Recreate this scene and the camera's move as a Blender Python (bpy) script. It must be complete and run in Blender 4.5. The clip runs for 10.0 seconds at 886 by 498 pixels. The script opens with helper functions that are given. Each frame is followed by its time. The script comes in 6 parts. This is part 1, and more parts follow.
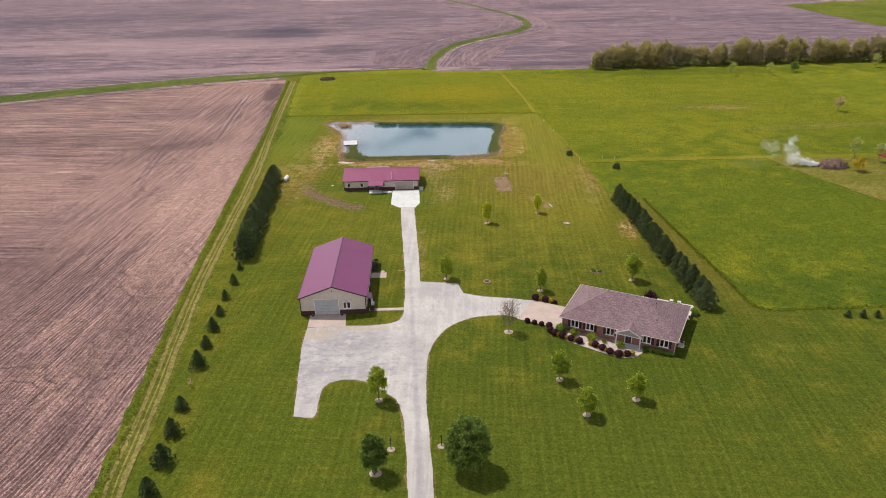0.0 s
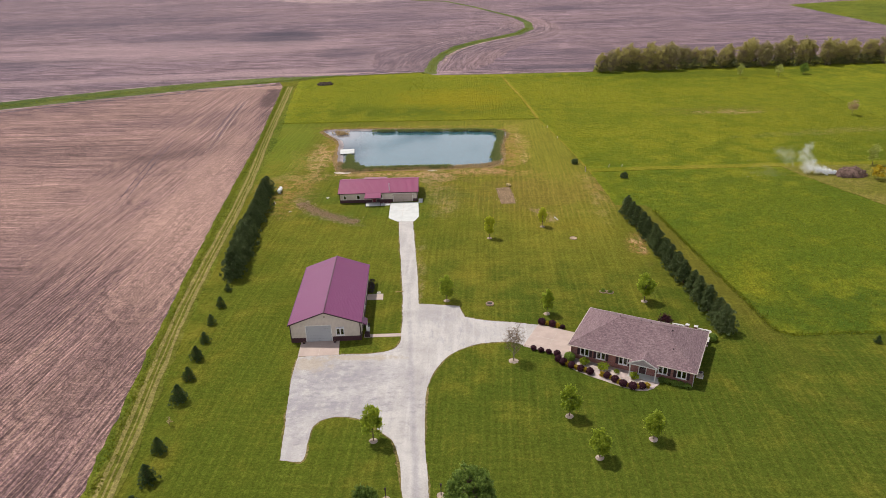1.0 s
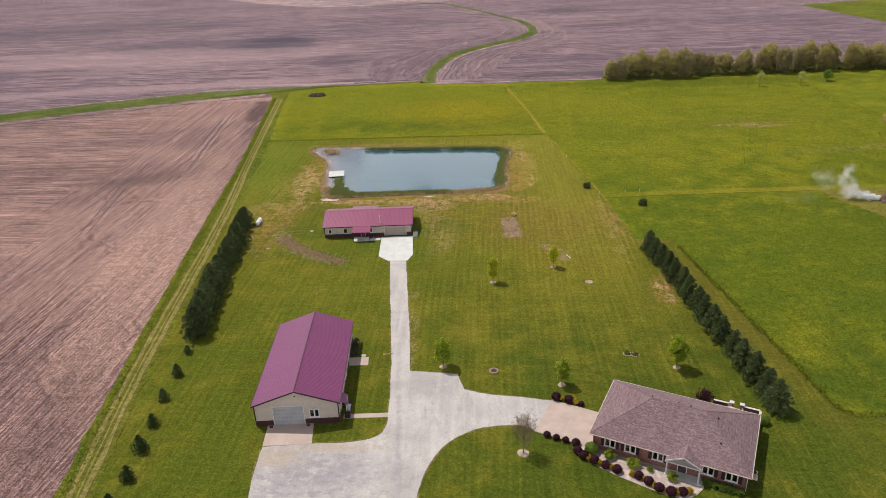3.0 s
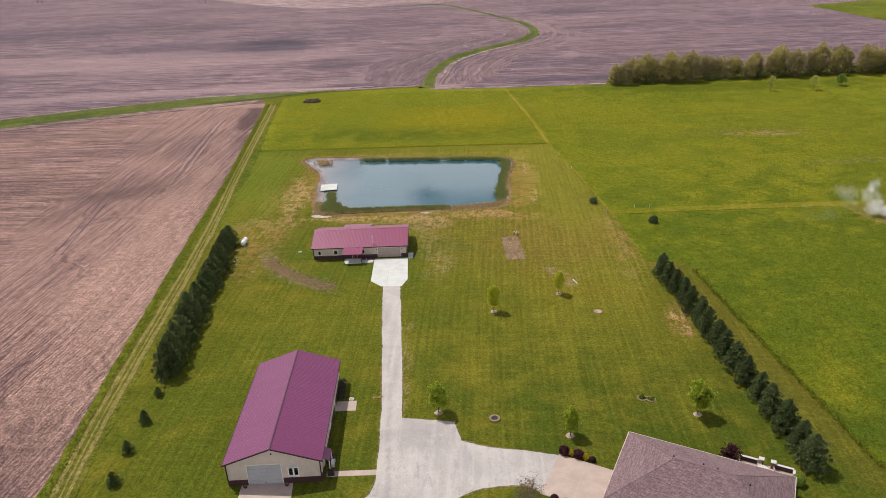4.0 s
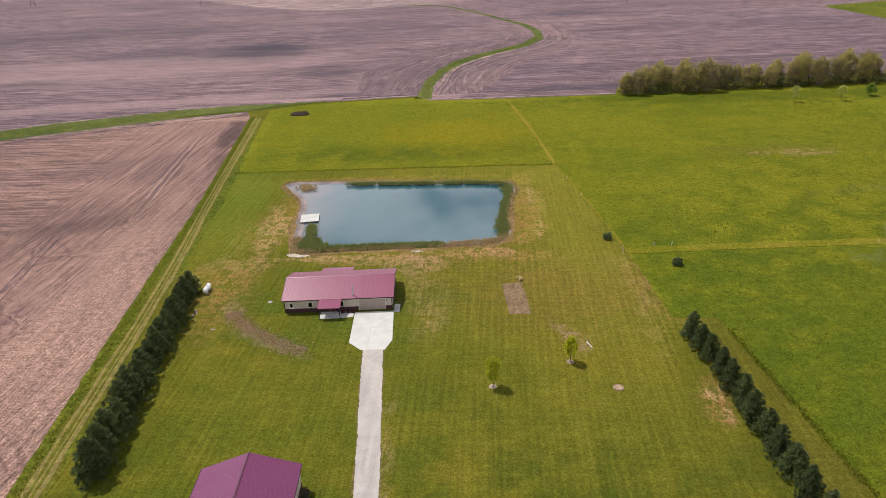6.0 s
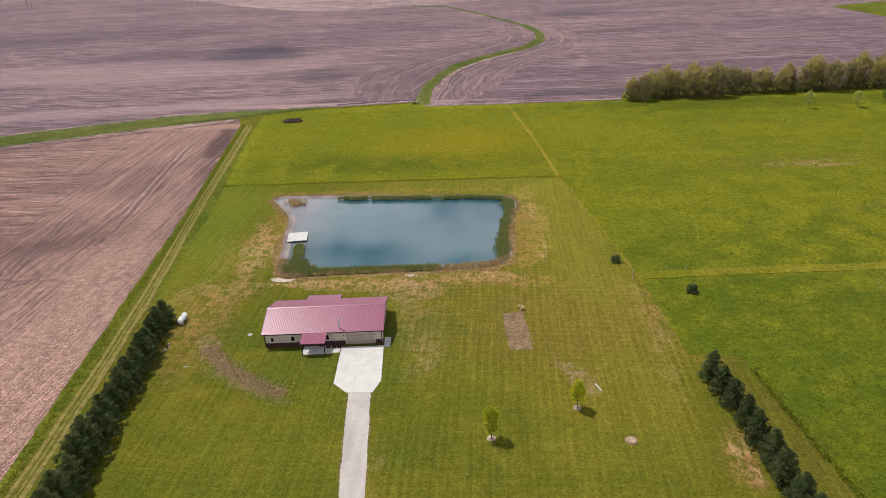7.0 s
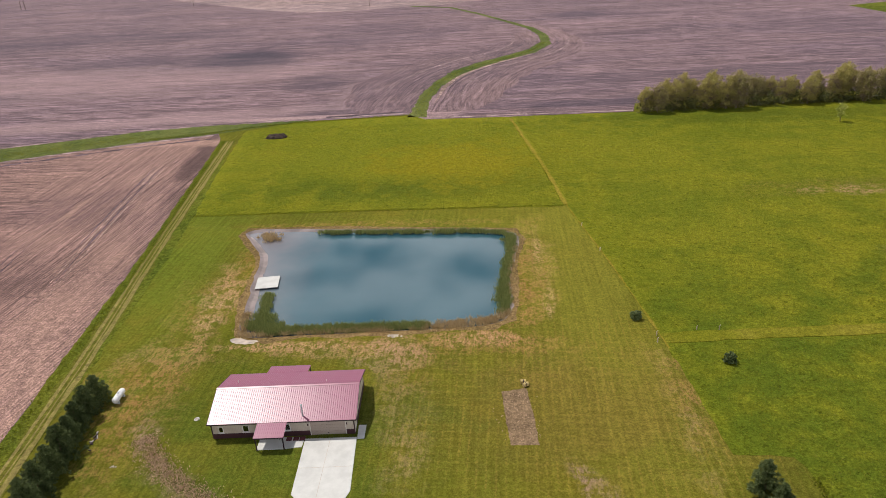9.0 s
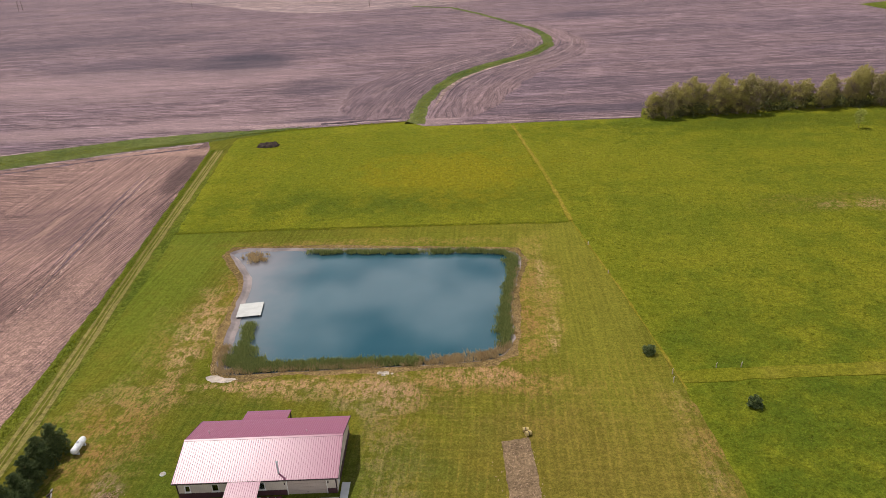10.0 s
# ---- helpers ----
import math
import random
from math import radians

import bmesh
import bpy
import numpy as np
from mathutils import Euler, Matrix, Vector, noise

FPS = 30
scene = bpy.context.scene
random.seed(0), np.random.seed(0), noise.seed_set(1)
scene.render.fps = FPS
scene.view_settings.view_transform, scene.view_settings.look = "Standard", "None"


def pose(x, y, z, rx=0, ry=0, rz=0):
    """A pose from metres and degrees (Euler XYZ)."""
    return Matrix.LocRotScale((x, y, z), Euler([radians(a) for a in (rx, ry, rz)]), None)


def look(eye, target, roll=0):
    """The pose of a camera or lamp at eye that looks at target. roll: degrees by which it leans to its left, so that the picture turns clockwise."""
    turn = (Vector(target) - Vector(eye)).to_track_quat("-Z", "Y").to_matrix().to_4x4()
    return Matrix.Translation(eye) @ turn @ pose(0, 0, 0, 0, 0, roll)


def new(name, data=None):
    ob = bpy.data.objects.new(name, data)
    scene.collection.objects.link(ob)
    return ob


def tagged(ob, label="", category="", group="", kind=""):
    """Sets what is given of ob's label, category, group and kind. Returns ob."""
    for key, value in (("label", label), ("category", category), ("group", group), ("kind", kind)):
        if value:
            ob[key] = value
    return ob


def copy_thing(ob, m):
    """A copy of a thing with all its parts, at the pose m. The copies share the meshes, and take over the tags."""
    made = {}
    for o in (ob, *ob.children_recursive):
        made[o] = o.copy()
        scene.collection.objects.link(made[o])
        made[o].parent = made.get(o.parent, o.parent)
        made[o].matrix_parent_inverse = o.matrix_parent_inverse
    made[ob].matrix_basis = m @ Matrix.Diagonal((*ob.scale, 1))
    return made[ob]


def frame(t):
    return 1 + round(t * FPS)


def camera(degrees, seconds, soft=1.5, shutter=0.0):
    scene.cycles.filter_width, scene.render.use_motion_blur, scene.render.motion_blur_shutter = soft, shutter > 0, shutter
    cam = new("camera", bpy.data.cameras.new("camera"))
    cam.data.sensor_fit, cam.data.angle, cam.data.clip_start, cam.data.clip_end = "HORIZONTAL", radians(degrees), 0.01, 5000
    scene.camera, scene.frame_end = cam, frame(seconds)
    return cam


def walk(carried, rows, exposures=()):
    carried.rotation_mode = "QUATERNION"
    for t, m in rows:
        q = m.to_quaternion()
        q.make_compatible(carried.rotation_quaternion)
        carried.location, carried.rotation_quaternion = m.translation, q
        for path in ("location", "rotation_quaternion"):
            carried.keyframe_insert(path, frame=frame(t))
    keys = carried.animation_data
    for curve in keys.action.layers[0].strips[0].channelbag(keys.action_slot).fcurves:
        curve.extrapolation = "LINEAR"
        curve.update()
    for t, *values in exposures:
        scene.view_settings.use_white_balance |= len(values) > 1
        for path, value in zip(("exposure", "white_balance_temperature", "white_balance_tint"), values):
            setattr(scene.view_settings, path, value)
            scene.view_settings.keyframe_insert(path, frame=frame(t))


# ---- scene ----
cam = camera(66.0, 10.0, soft=0.6)
# seconds, eye x, y, z, yaw, pitch, lean
ROWS = [
    (0, 1.345, -0.334, 63.024, 2.299, -24.587, -1.289),
    (0.5, 1.406, 3.857, 62.964, 2.399, -24.542, -1.487),
    (1, 1.500, 8.600, 62.927, 2.492, -24.505, -1.660),
    (1.5, 1.627, 13.737, 62.911, 2.578, -24.476, -1.810),
    (2, 1.788, 19.145, 62.915, 2.659, -24.455, -1.940),
    (2.5, 1.982, 24.729, 62.934, 2.736, -24.441, -2.053),
    (3.25, 2.333, 33.286, 62.990, 2.845, -24.431, -2.193),
    (4, 2.753, 41.938, 63.069, 2.951, -24.435, -2.307),
    (4.5, 3.068, 47.724, 63.132, 3.022, -24.444, -2.372),
    (5, 3.410, 53.519, 63.200, 3.094, -24.457, -2.432),
    (5.5, 3.776, 59.328, 63.270, 3.169, -24.475, -2.488),
    (6.25, 4.363, 68.084, 63.376, 3.289, -24.509, -2.573),
    (7, 4.988, 76.916, 63.475, 3.420, -24.549, -2.664),
    (7.5, 5.419, 82.852, 63.533, 3.517, -24.578, -2.732),
    (8, 5.858, 88.815, 63.583, 3.622, -24.610, -2.810),
    (8.5, 6.299, 94.784, 63.621, 3.736, -24.643, -2.899),
    (9, 6.739, 100.719, 63.646, 3.860, -24.677, -3.002),
    (9.5, 7.171, 106.560, 63.655, 3.996, -24.711, -3.121),
    (10, 7.592, 112.223, 63.647, 4.145, -24.746, -3.260),
]


def flown(x, y, z, yaw, pitch, lean):
    return pose(x, y, z) @ pose(0, 0, 0, 0, 0, yaw) @ pose(0, 0, 0, 90 + pitch) @ pose(0, 0, 0, 0, 0, lean)


walk(cam, [(r[0], flown(*r[1:])) for r in ROWS], exposures=((0, -0.1, 6300, 10), (2.5, -0.2, 6350, 10), (5.5, -0.2, 6450, 10), (10, -0.26, 6450, 10)))

# ---- light ----
SUN_EL, SUN_AZ = 61.2, -53.1
TAU = 2 * math.pi


def nd(tree, kind, props=(), **inputs):
    """A node, with its properties and inputs (values or sockets; names with _ for blanks, or i0, i1 for places)."""
    n = tree.nodes.new(kind)
    for k, v in dict(props).items():
        setattr(n, k, v)
    for k, v in inputs.items():
        sock = n.inputs[int(k[1:])] if k[0] == "i" and k[1:].isdigit() else n.inputs[k.replace("_", " ")]
        if isinstance(v, bpy.types.NodeSocket):
            tree.links.new(v, sock)
        else:
            sock.default_value = v
    return n


world = bpy.data.worlds.new("sky")
world.use_nodes = True
scene.world = world
wt = world.node_tree
wt.nodes.clear()
sky = nd(wt, "ShaderNodeTexSky", dict(sky_type="NISHITA", sun_disc=False, sun_elevation=radians(SUN_EL), sun_rotation=radians(SUN_AZ), air_density=1.2, dust_density=2.0))
way = nd(wt, "ShaderNodeTexCoord").outputs["Generated"]
split = nd(wt, "ShaderNodeSeparateXYZ", Vector=way)
up = nd(wt, "ShaderNodeMath", dict(operation="MAXIMUM"), i0=split.outputs[2], i1=0.06).outputs[0]
flat = nd(wt, "ShaderNodeCombineXYZ", X=nd(wt, "ShaderNodeMath", dict(operation="DIVIDE"), i0=split.outputs[0], i1=up).outputs[0],
          Y=nd(wt, "ShaderNodeMath", dict(operation="DIVIDE"), i0=split.outputs[1], i1=up).outputs[0])
puffs = nd(wt, "ShaderNodeTexNoise", Vector=flat.outputs[0], Scale=2.1, Detail=6.0, Roughness=0.52)
low = nd(wt, "ShaderNodeMapRange", Value=split.outputs[2], From_Min=0.36, From_Max=0.85, To_Min=0.12, To_Max=-0.2)
thick = nd(wt, "ShaderNodeMath", dict(operation="ADD"), i0=puffs.outputs[0], i1=low.outputs[0])
cover = nd(wt, "ShaderNodeMapRange", Value=thick.outputs[0], From_Min=0.43, From_Max=0.6)
clouds = nd(wt, "ShaderNodeMix", dict(data_type="RGBA"), i0=cover.outputs[0])
wt.links.new(sky.outputs[0], clouds.inputs[6])
clouds.inputs[7].default_value = (26.4, 26.3, 27.3, 1)
back = nd(wt, "ShaderNodeBackground", Color=clouds.outputs[2], Strength=0.056)
nd(wt, "ShaderNodeOutputWorld", Surface=back.outputs[0])

sun_data = bpy.data.lights.new("sun", "SUN")
sun_data.energy, sun_data.angle, sun_data.color = 4.1, radians(1.0), (1.0, 0.94, 0.86)
sun = new("sun", sun_data)
sun.matrix_world = look((0, 0, 300), (0.44 * 300, -0.33 * 300, 0))

# ---- materials ----
class Paint:
    """Builds one node material; places are in metres."""

    def __init__(self, name, rough=0.8, spec=0.3, metal=0.0):
        self.m = bpy.data.materials.new(name)
        self.m.use_nodes = True
        self.t = self.m.node_tree
        self.b = self.t.nodes["Principled BSDF"]
        self.b.inputs["Roughness"].default_value = rough
        self.b.inputs["Specular IOR Level"].default_value = spec
        self.b.inputs["Metallic"].default_value = metal
        self.co = nd(self.t, "ShaderNodeTexCoord").outputs["Object"]

    def moved(self, scale=(1, 1, 1), turn=0.0, loc=(0, 0, 0)):
        return nd(self.t, "ShaderNodeMapping", Vector=self.co, Scale=scale, Rotation=(0, 0, radians(turn)), Location=loc).outputs[0]

    def noise(self, scale, detail=3.0, rough=0.55, vec=None, warp=0.0):
        return nd(self.t, "ShaderNodeTexNoise", Vector=vec or self.co, Scale=scale, Detail=detail, Roughness=rough, Distortion=warp).outputs[0]

    def span(self, v, a, b, lo=0.0, hi=1.0):
        return nd(self.t, "ShaderNodeMapRange", dict(interpolation_type="SMOOTHSTEP"), Value=v, From_Min=a, From_Max=b, To_Min=lo, To_Max=hi).outputs[0]

    def calc(self, op, a, b=0.0):
        return nd(self.t, "ShaderNodeMath", dict(operation=op), i0=a, i1=b).outputs[0]

    def mix(self, f, a, b, how="MIX"):
        n = nd(self.t, "ShaderNodeMix", dict(data_type="RGBA", blend_type=how), i0=f)
        for i, v in ((6, a), (7, b)):
            if isinstance(v, bpy.types.NodeSocket):
                self.t.links.new(v, n.inputs[i])
            else:
                n.inputs[i].default_value = (*v, 1)
        return n.outputs[2]

    def shade(self, c, n, k, a=0.36, b=0.64):
        """Relief: the colour a little darker and lighter by a grain."""
        f = self.span(n, a, b, 1.0 - k, 1.0 + k)
        return nd(self.t, "ShaderNodeVectorMath", dict(operation="SCALE"), i0=c, Scale=f).outputs[0]

    def round_off(self, x, y, rx, ry, turn=0.0):
        """How far a place lies from (x, y), in units of the two radii."""
        v = nd(self.t, "ShaderNodeMapping", dict(vector_type="TEXTURE"), Vector=self.co, Location=(x, y, 0), Rotation=(0, 0, radians(turn)), Scale=(rx, ry, 1000)).outputs[0]
        return nd(self.t, "ShaderNodeVectorMath", dict(operation="LENGTH"), i0=v).outputs["Value"]

    def lines(self, step, turn, sway=0.0):
        """Evenly spaced rows: 0 on a row, 1 between two; sway bends them a little."""
        u = nd(self.t, "ShaderNodeSeparateXYZ", Vector=self.moved((1, 1, 1), turn)).outputs[0]
        if sway:
            u = self.calc("ADD", u, self.span(self.noise(0.02, 2), 0.2, 0.8, -sway, sway))
        return self.calc("MULTIPLY", self.calc("PINGPONG", u, step / 2), 2 / step)

    def spot(self, x, y, rx, ry, turn=0.0, soft=0.5, warp=None):
        """A stain of that place and size with a ragged edge."""
        r = self.round_off(x, y, rx, ry, turn)
        if warp is not None:
            r = self.calc("ADD", r, warp)
        return self.span(r, 1.0 - soft, 1.0 + soft, 1.0, 0.0)

    def bump(self, h, strength=0.4, dist=0.05):
        n = nd(self.t, "ShaderNodeBump", Height=h, Strength=strength, Distance=dist).outputs[0]
        self.t.links.new(n, self.b.inputs["Normal"])
        return self

    def color(self, c):
        if isinstance(c, bpy.types.NodeSocket):
            self.t.links.new(c, self.b.inputs["Base Color"])
        else:
            self.b.inputs["Base Color"].default_value = (*c, 1)
        return self


def plain(name, c, rough=0.6, spec=0.3, metal=0.0, wear=0.25, scale=1.5, grain=12.0, bump=0.15):
    """Paint, stone or cloth: a colour with blotches and fine grain."""
    p = Paint(name, rough, spec, metal)
    n = p.mix(p.span(p.noise(scale, 4), 0.3, 0.7), tuple(v * (1 - wear) for v in c), tuple(min(1, v * (1 + wear * 0.6)) for v in c))
    g = p.noise(grain, 3)
    n = p.mix(0.35, n, p.mix(g, (0.25, 0.25, 0.25), (0.75, 0.75, 0.75)), "OVERLAY")
    p.color(n).bump(g, bump, 0.01)
    return p.m


def soil(name, turn, base, light, dark, width, headland=None, edge=None, along=False, force=1.0):
    """Worked field soil with stubble: rows along one way at several widths, dark patches, pale dry rises."""
    p = Paint(name, 0.95, 0.15)
    if along:
        p.co = nd(p.t, "ShaderNodeUVMap", dict(uv_map="along")).outputs[0]
    big = p.noise(0.011, 5, 0.6, p.moved((0.6, 1.2, 1), turn), 0.6)
    mid = p.noise(0.07, 5, 0.65, p.moved((0.6, 1.0, 1), turn))
    c = p.mix(p.span(big, 0.38, 0.62), dark, base)
    c = p.mix(p.span(mid, 0.45, 0.75, 0, 0.35), c, light)
    open_ground = p.calc("SUBTRACT", 1.0, edge(p)) if edge else 1.0
    rows = []
    for w, length, k in ((width, 18.0, 0.48), (width * 0.45, 9.0, 0.36), (width * 2.2, 70.0, 0.24), (width * 6.0, 180.0, 0.14), (width * 13.0, 420.0, 0.08)):
        r = p.noise(1.0, 3, 0.65, p.moved((1.0 / length, 1.0 / w, 1), turn))
        rows.append(r)
        c = p.mix(open_ground, c, p.shade(c, r, k * force))
    stubble = p.lines(0.76, 90 + turn, 1.5)
    c = p.mix(p.calc("MULTIPLY", p.calc("MULTIPLY", p.span(stubble, 0.15, 0.5, 0.45, 0.0), open_ground), p.span(rows[1], 0.35, 0.6)), c, light)
    if headland:
        c = headland(p, c, light, dark)
    grit, clod, fine = p.noise(2.4, 3, 0.75), p.noise(0.7, 4, 0.7), p.noise(5.5, 2, 0.7)
    for n, k in ((grit, 0.36), (clod, 0.2), (fine, 0.34)):
        c = p.shade(c, n, k)
    p.color(c).bump(p.calc("ADD", p.calc("ADD", rows[0], clod), grit), 0.7, 0.2)
    return p.m


def far_patches(p, c, light, dark):
    """Dark patches and dry rises of the far field, each with its own shape."""
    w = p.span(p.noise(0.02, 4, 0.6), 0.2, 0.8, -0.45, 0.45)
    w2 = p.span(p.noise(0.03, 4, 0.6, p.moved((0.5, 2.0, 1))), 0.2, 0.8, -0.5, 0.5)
    darkened = (dark[0] * 0.42, dark[1] * 0.48, dark[2] * 0.56)
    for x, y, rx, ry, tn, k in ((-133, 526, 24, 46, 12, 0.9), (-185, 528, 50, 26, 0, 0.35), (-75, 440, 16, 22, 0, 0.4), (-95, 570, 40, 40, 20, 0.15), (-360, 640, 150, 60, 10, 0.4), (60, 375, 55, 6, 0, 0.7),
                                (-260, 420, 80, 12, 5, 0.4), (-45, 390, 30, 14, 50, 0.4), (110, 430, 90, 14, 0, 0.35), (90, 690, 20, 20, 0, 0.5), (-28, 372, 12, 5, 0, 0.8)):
        c = p.mix(p.calc("MULTIPLY", p.spot(x, y, rx, ry, tn, 0.6, w), k), c, darkened)
    for x, y, rx, ry, tn, k in ((-8, 385, 9, 26, -14, 0.85), (-5, 378, 7, 14, -14, 0.8), (-60, 368, 45, 3, 2, 0.9), (-38, 420, 16, 34, -25, 0.45), (-200, 470, 120, 40, 0, 0.4), (30, 480, 14, 50, -45, 0.35), (-150, 368, 120, 8, 8, 0.5)):
        c = p.mix(p.calc("MULTIPLY", p.spot(x, y, rx, ry, tn, 0.6, w2), k), c, tuple(min(1, v * 1.25) for v in light))
    return c


def turning_strip(p):
    """The band along the field's edge that is worked the other way."""
    sep = nd(p.t, "ShaderNodeSeparateXYZ", Vector=p.co).outputs
    off = p.calc("ADD", p.calc("ADD", sep[0], p.calc("MULTIPLY", sep[1], 0.155)), p.span(p.noise(0.04, 3), 0.2, 0.8, -9, 9))
    return p.span(off, -88.0, -66.0)


def loop_mark(p, c, x, y, rx, ry, turn, k, col):
    """A turning machine's track: a thin bent ring."""
    r = p.round_off(x, y, rx, ry, turn)
    r = p.calc("ADD", r, p.span(p.noise(0.1, 3), 0.2, 0.8, -0.3, 0.3))
    line = p.calc("ABSOLUTE", p.calc("SUBTRACT", r, 1.0))
    return p.mix(p.span(line, 0.02, 0.06, k, 0.0), c, col)


def near_field(p, c, light, dark):
    """Turning rows along the field's edge, tyre marks and a wet corner."""
    strip_on = turning_strip(p)
    for w, length, tn, k in ((0.6, 45.0, 8.6, 0.42), (1.3, 60.0, 9.0, 0.14), (0.35, 5.0, 7.0, 0.26)):
        r = p.noise(1.0, 3, 0.68, p.moved((1.0 / w, 1.0 / length, 1), tn), 0.15)
        c = p.mix(strip_on, c, p.shade(c, r, k, 0.38, 0.62))
    stub, gap = p.lines(0.76, 8.6, 0.8), p.span(p.noise(1.0, 3, 0.7, p.moved((0.5, 0.03, 1), 8.6)), 0.36, 0.6)
    c = p.mix(p.calc("MULTIPLY", strip_on, p.calc("MULTIPLY", p.span(stub, 0.1, 0.5, 0.75, 0.0), gap)), c, tuple(min(1, v * 1.12) for v in light))
    c = p.mix(p.calc("MULTIPLY", strip_on, p.calc("MULTIPLY", p.span(stub, 0.6, 0.95, 0.0, 0.65), gap)), c, tuple(v * 0.8 for v in dark))
    tyre = p.noise(1.0, 1, 0.5, p.moved((0.4, 0.012, 1), 8.5))
    c = p.mix(p.calc("MULTIPLY", strip_on, p.span(p.calc("ABSOLUTE", p.calc("SUBTRACT", tyre, 0.5)), 0.0, 0.02, 0.6, 0.0)), c, light)
    for x, y, rx, ry, tn in ((-63, 128, 4, 11, 12), (-66, 131, 7, 15, 12), (-60, 96, 3.5, 7, 20), (-72, 84, 9, 7, 0), (-71, 83, 6, 4.5, 0), (-76, 158, 9, 5, 10), (-82, 190, 12, 20, 10), (-90, 212, 14, 9, 0)):
        c = loop_mark(p, c, x, y, rx, ry, tn, 0.55, tuple(v * 0.55 for v in dark))
        c = loop_mark(p, c, x + 1.2, y + 1.0, rx, ry, tn, 0.4, light)
    w = p.span(p.noise(0.06, 4, 0.6), 0.2, 0.8, -0.4, 0.4)
    for x, y, rx, ry, tn, k in ((-87, 314, 3.6, 30, 8.8, 0.85), (-60, 105, 5, 26, 10, 0.45), (-95, 100, 22, 40, 0, 0.35), (-130, 230, 60, 12, 0, 0.35), (-75, 70, 14, 20, 0, 0.35), (-98, 222, 12, 5, 20, 0.4)):
        c = p.mix(p.calc("MULTIPLY", p.spot(x, y, rx, ry, tn, 0.6, w), k), c, tuple(v * 0.5 for v in dark))
    for x, y, rx, ry, tn, k in ((-95, 335, 60, 4, 0, 0.6), (-72, 180, 9, 60, 9, 0.45), (-150, 170, 70, 30, 0, 0.3)):
        c = p.mix(p.calc("MULTIPLY", p.spot(x, y, rx, ry, tn, 0.6, w), k), c, tuple(min(1, v * 1.1) for v in light))
    return c


def grass(name, low, high, straw, stripes=0.0, bloom=0.0, tuft=0.35, patches=(), turf_and_shade=()):
    """Turf: two greens in patches, straw, the mower's lanes both ways, dandelions; zones of other turf, some with shade
    painted in.
    """
    p = Paint(name, 1.0, 0.02)
    big = p.noise(0.018, 4, 0.6)
    mid = p.noise(0.13, 4, 0.6)
    fine = p.noise(2.4, 4, 0.7)
    c = p.mix(p.span(p.calc("ADD", p.calc("MULTIPLY", big, 0.6), p.calc("MULTIPLY", mid, 0.4)), 0.38, 0.62), low, high)
    c = p.mix(p.span(mid, 0.55, 0.8, 0, 0.2), c, straw)
    if stripes:
        tone = p.noise(0.035, 3, 0.6)
        c = p.mix(p.span(tone, 0.5, 0.68, 0, 0.35), c, (0.19, 0.14, 0.018))
        c = p.mix(p.span(tone, 0.32, 0.48, 0.35, 0), c, (0.085, 0.108, 0.01))
    ragged = p.span(mid, 0.25, 0.75, -0.6, 0.6)
    shreds = p.calc("MULTIPLY", p.span(p.noise(1.0, 5, 0.78, p.moved((2.3, 0.9, 1), 6.0)), 0.42, 0.54), p.span(p.noise(0.35, 5, 0.7), 0.42, 0.54, 0.1, 1.0))
    for x, y, rx, ry, tn, k, col in patches:
        c = p.mix(p.calc("MULTIPLY", p.calc("MULTIPLY", p.spot(x, y, rx, ry, tn, 0.55, ragged), shreds), k), c, col)
    for x, y, rx, ry, tn, k, col in turf_and_shade:
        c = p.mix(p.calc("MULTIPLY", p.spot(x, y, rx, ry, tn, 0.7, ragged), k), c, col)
    if bloom:
        dots = nd(p.t, "ShaderNodeTexVoronoi", Vector=p.co, Scale=2.6).outputs[0]
        many = p.span(p.noise(0.03, 4, 0.65), 0.42, 0.62)
        c = p.mix(p.calc("MULTIPLY", p.span(dots, 0.1, 0.45, bloom * 0.8, 0.0), many), c, (0.4, 0.33, 0.015))
        c = p.mix(p.calc("MULTIPLY", many, bloom * 0.45), c, (0.3, 0.25, 0.012))
        weeds = nd(p.t, "ShaderNodeTexVoronoi", Vector=p.co, Scale=0.5).outputs[0]
        c = p.mix(p.span(p.calc("ADD", weeds, p.span(fine, 0.3, 0.7, -0.1, 0.1)), 0.1, 0.26, 0.5, 0.0), c, tuple(v * 0.45 for v in low))
    clump, blade = p.noise(0.7, 4, 0.7), p.noise(6.5, 3, 0.75)
    if stripes:
        for tn, w, k in ((3.0, 1.6, 0.7), (93.0, 2.0, 0.45)):
            lanes = p.noise(1.0, 3, 0.65, p.moved((w, 0.03, 1), tn))
            c = p.shade(c, lanes, stripes * k)
        c = p.mix(p.span(p.noise(1.9, 4, 0.7), 0.57, 0.68, 0, 0.13), c, straw)
        far = p.span(p.round_off(20, 184, 34, 26), 0.6, 1.2, 1.0, 0.22)
        specks = p.span(p.noise(2.2, 3, 0.7), 0.38, 0.58)
        for tn, step, k in ((3.0, 1.3, 0.6), (93.0, 1.5, 0.36)):
            pass_of = p.lines(step, tn, 0.6)
            worn = p.calc("MULTIPLY", p.span(p.noise(1.0, 4, 0.7, p.moved((0.12, 0.06, 1), tn)), 0.38, 0.6), specks)
            c = p.mix(p.calc("MULTIPLY", p.calc("MULTIPLY", worn, far), p.span(pass_of, 0.0, 0.42, k, 0.0)), c, straw)
            c = p.shade(c, pass_of, -0.045 * k, 0.2, 0.8)
    for n, a in ((clump, 0.28 if stripes else 0.42), (fine, 0.6), (blade, 0.6)):
        c = p.shade(c, n, tuft * a)
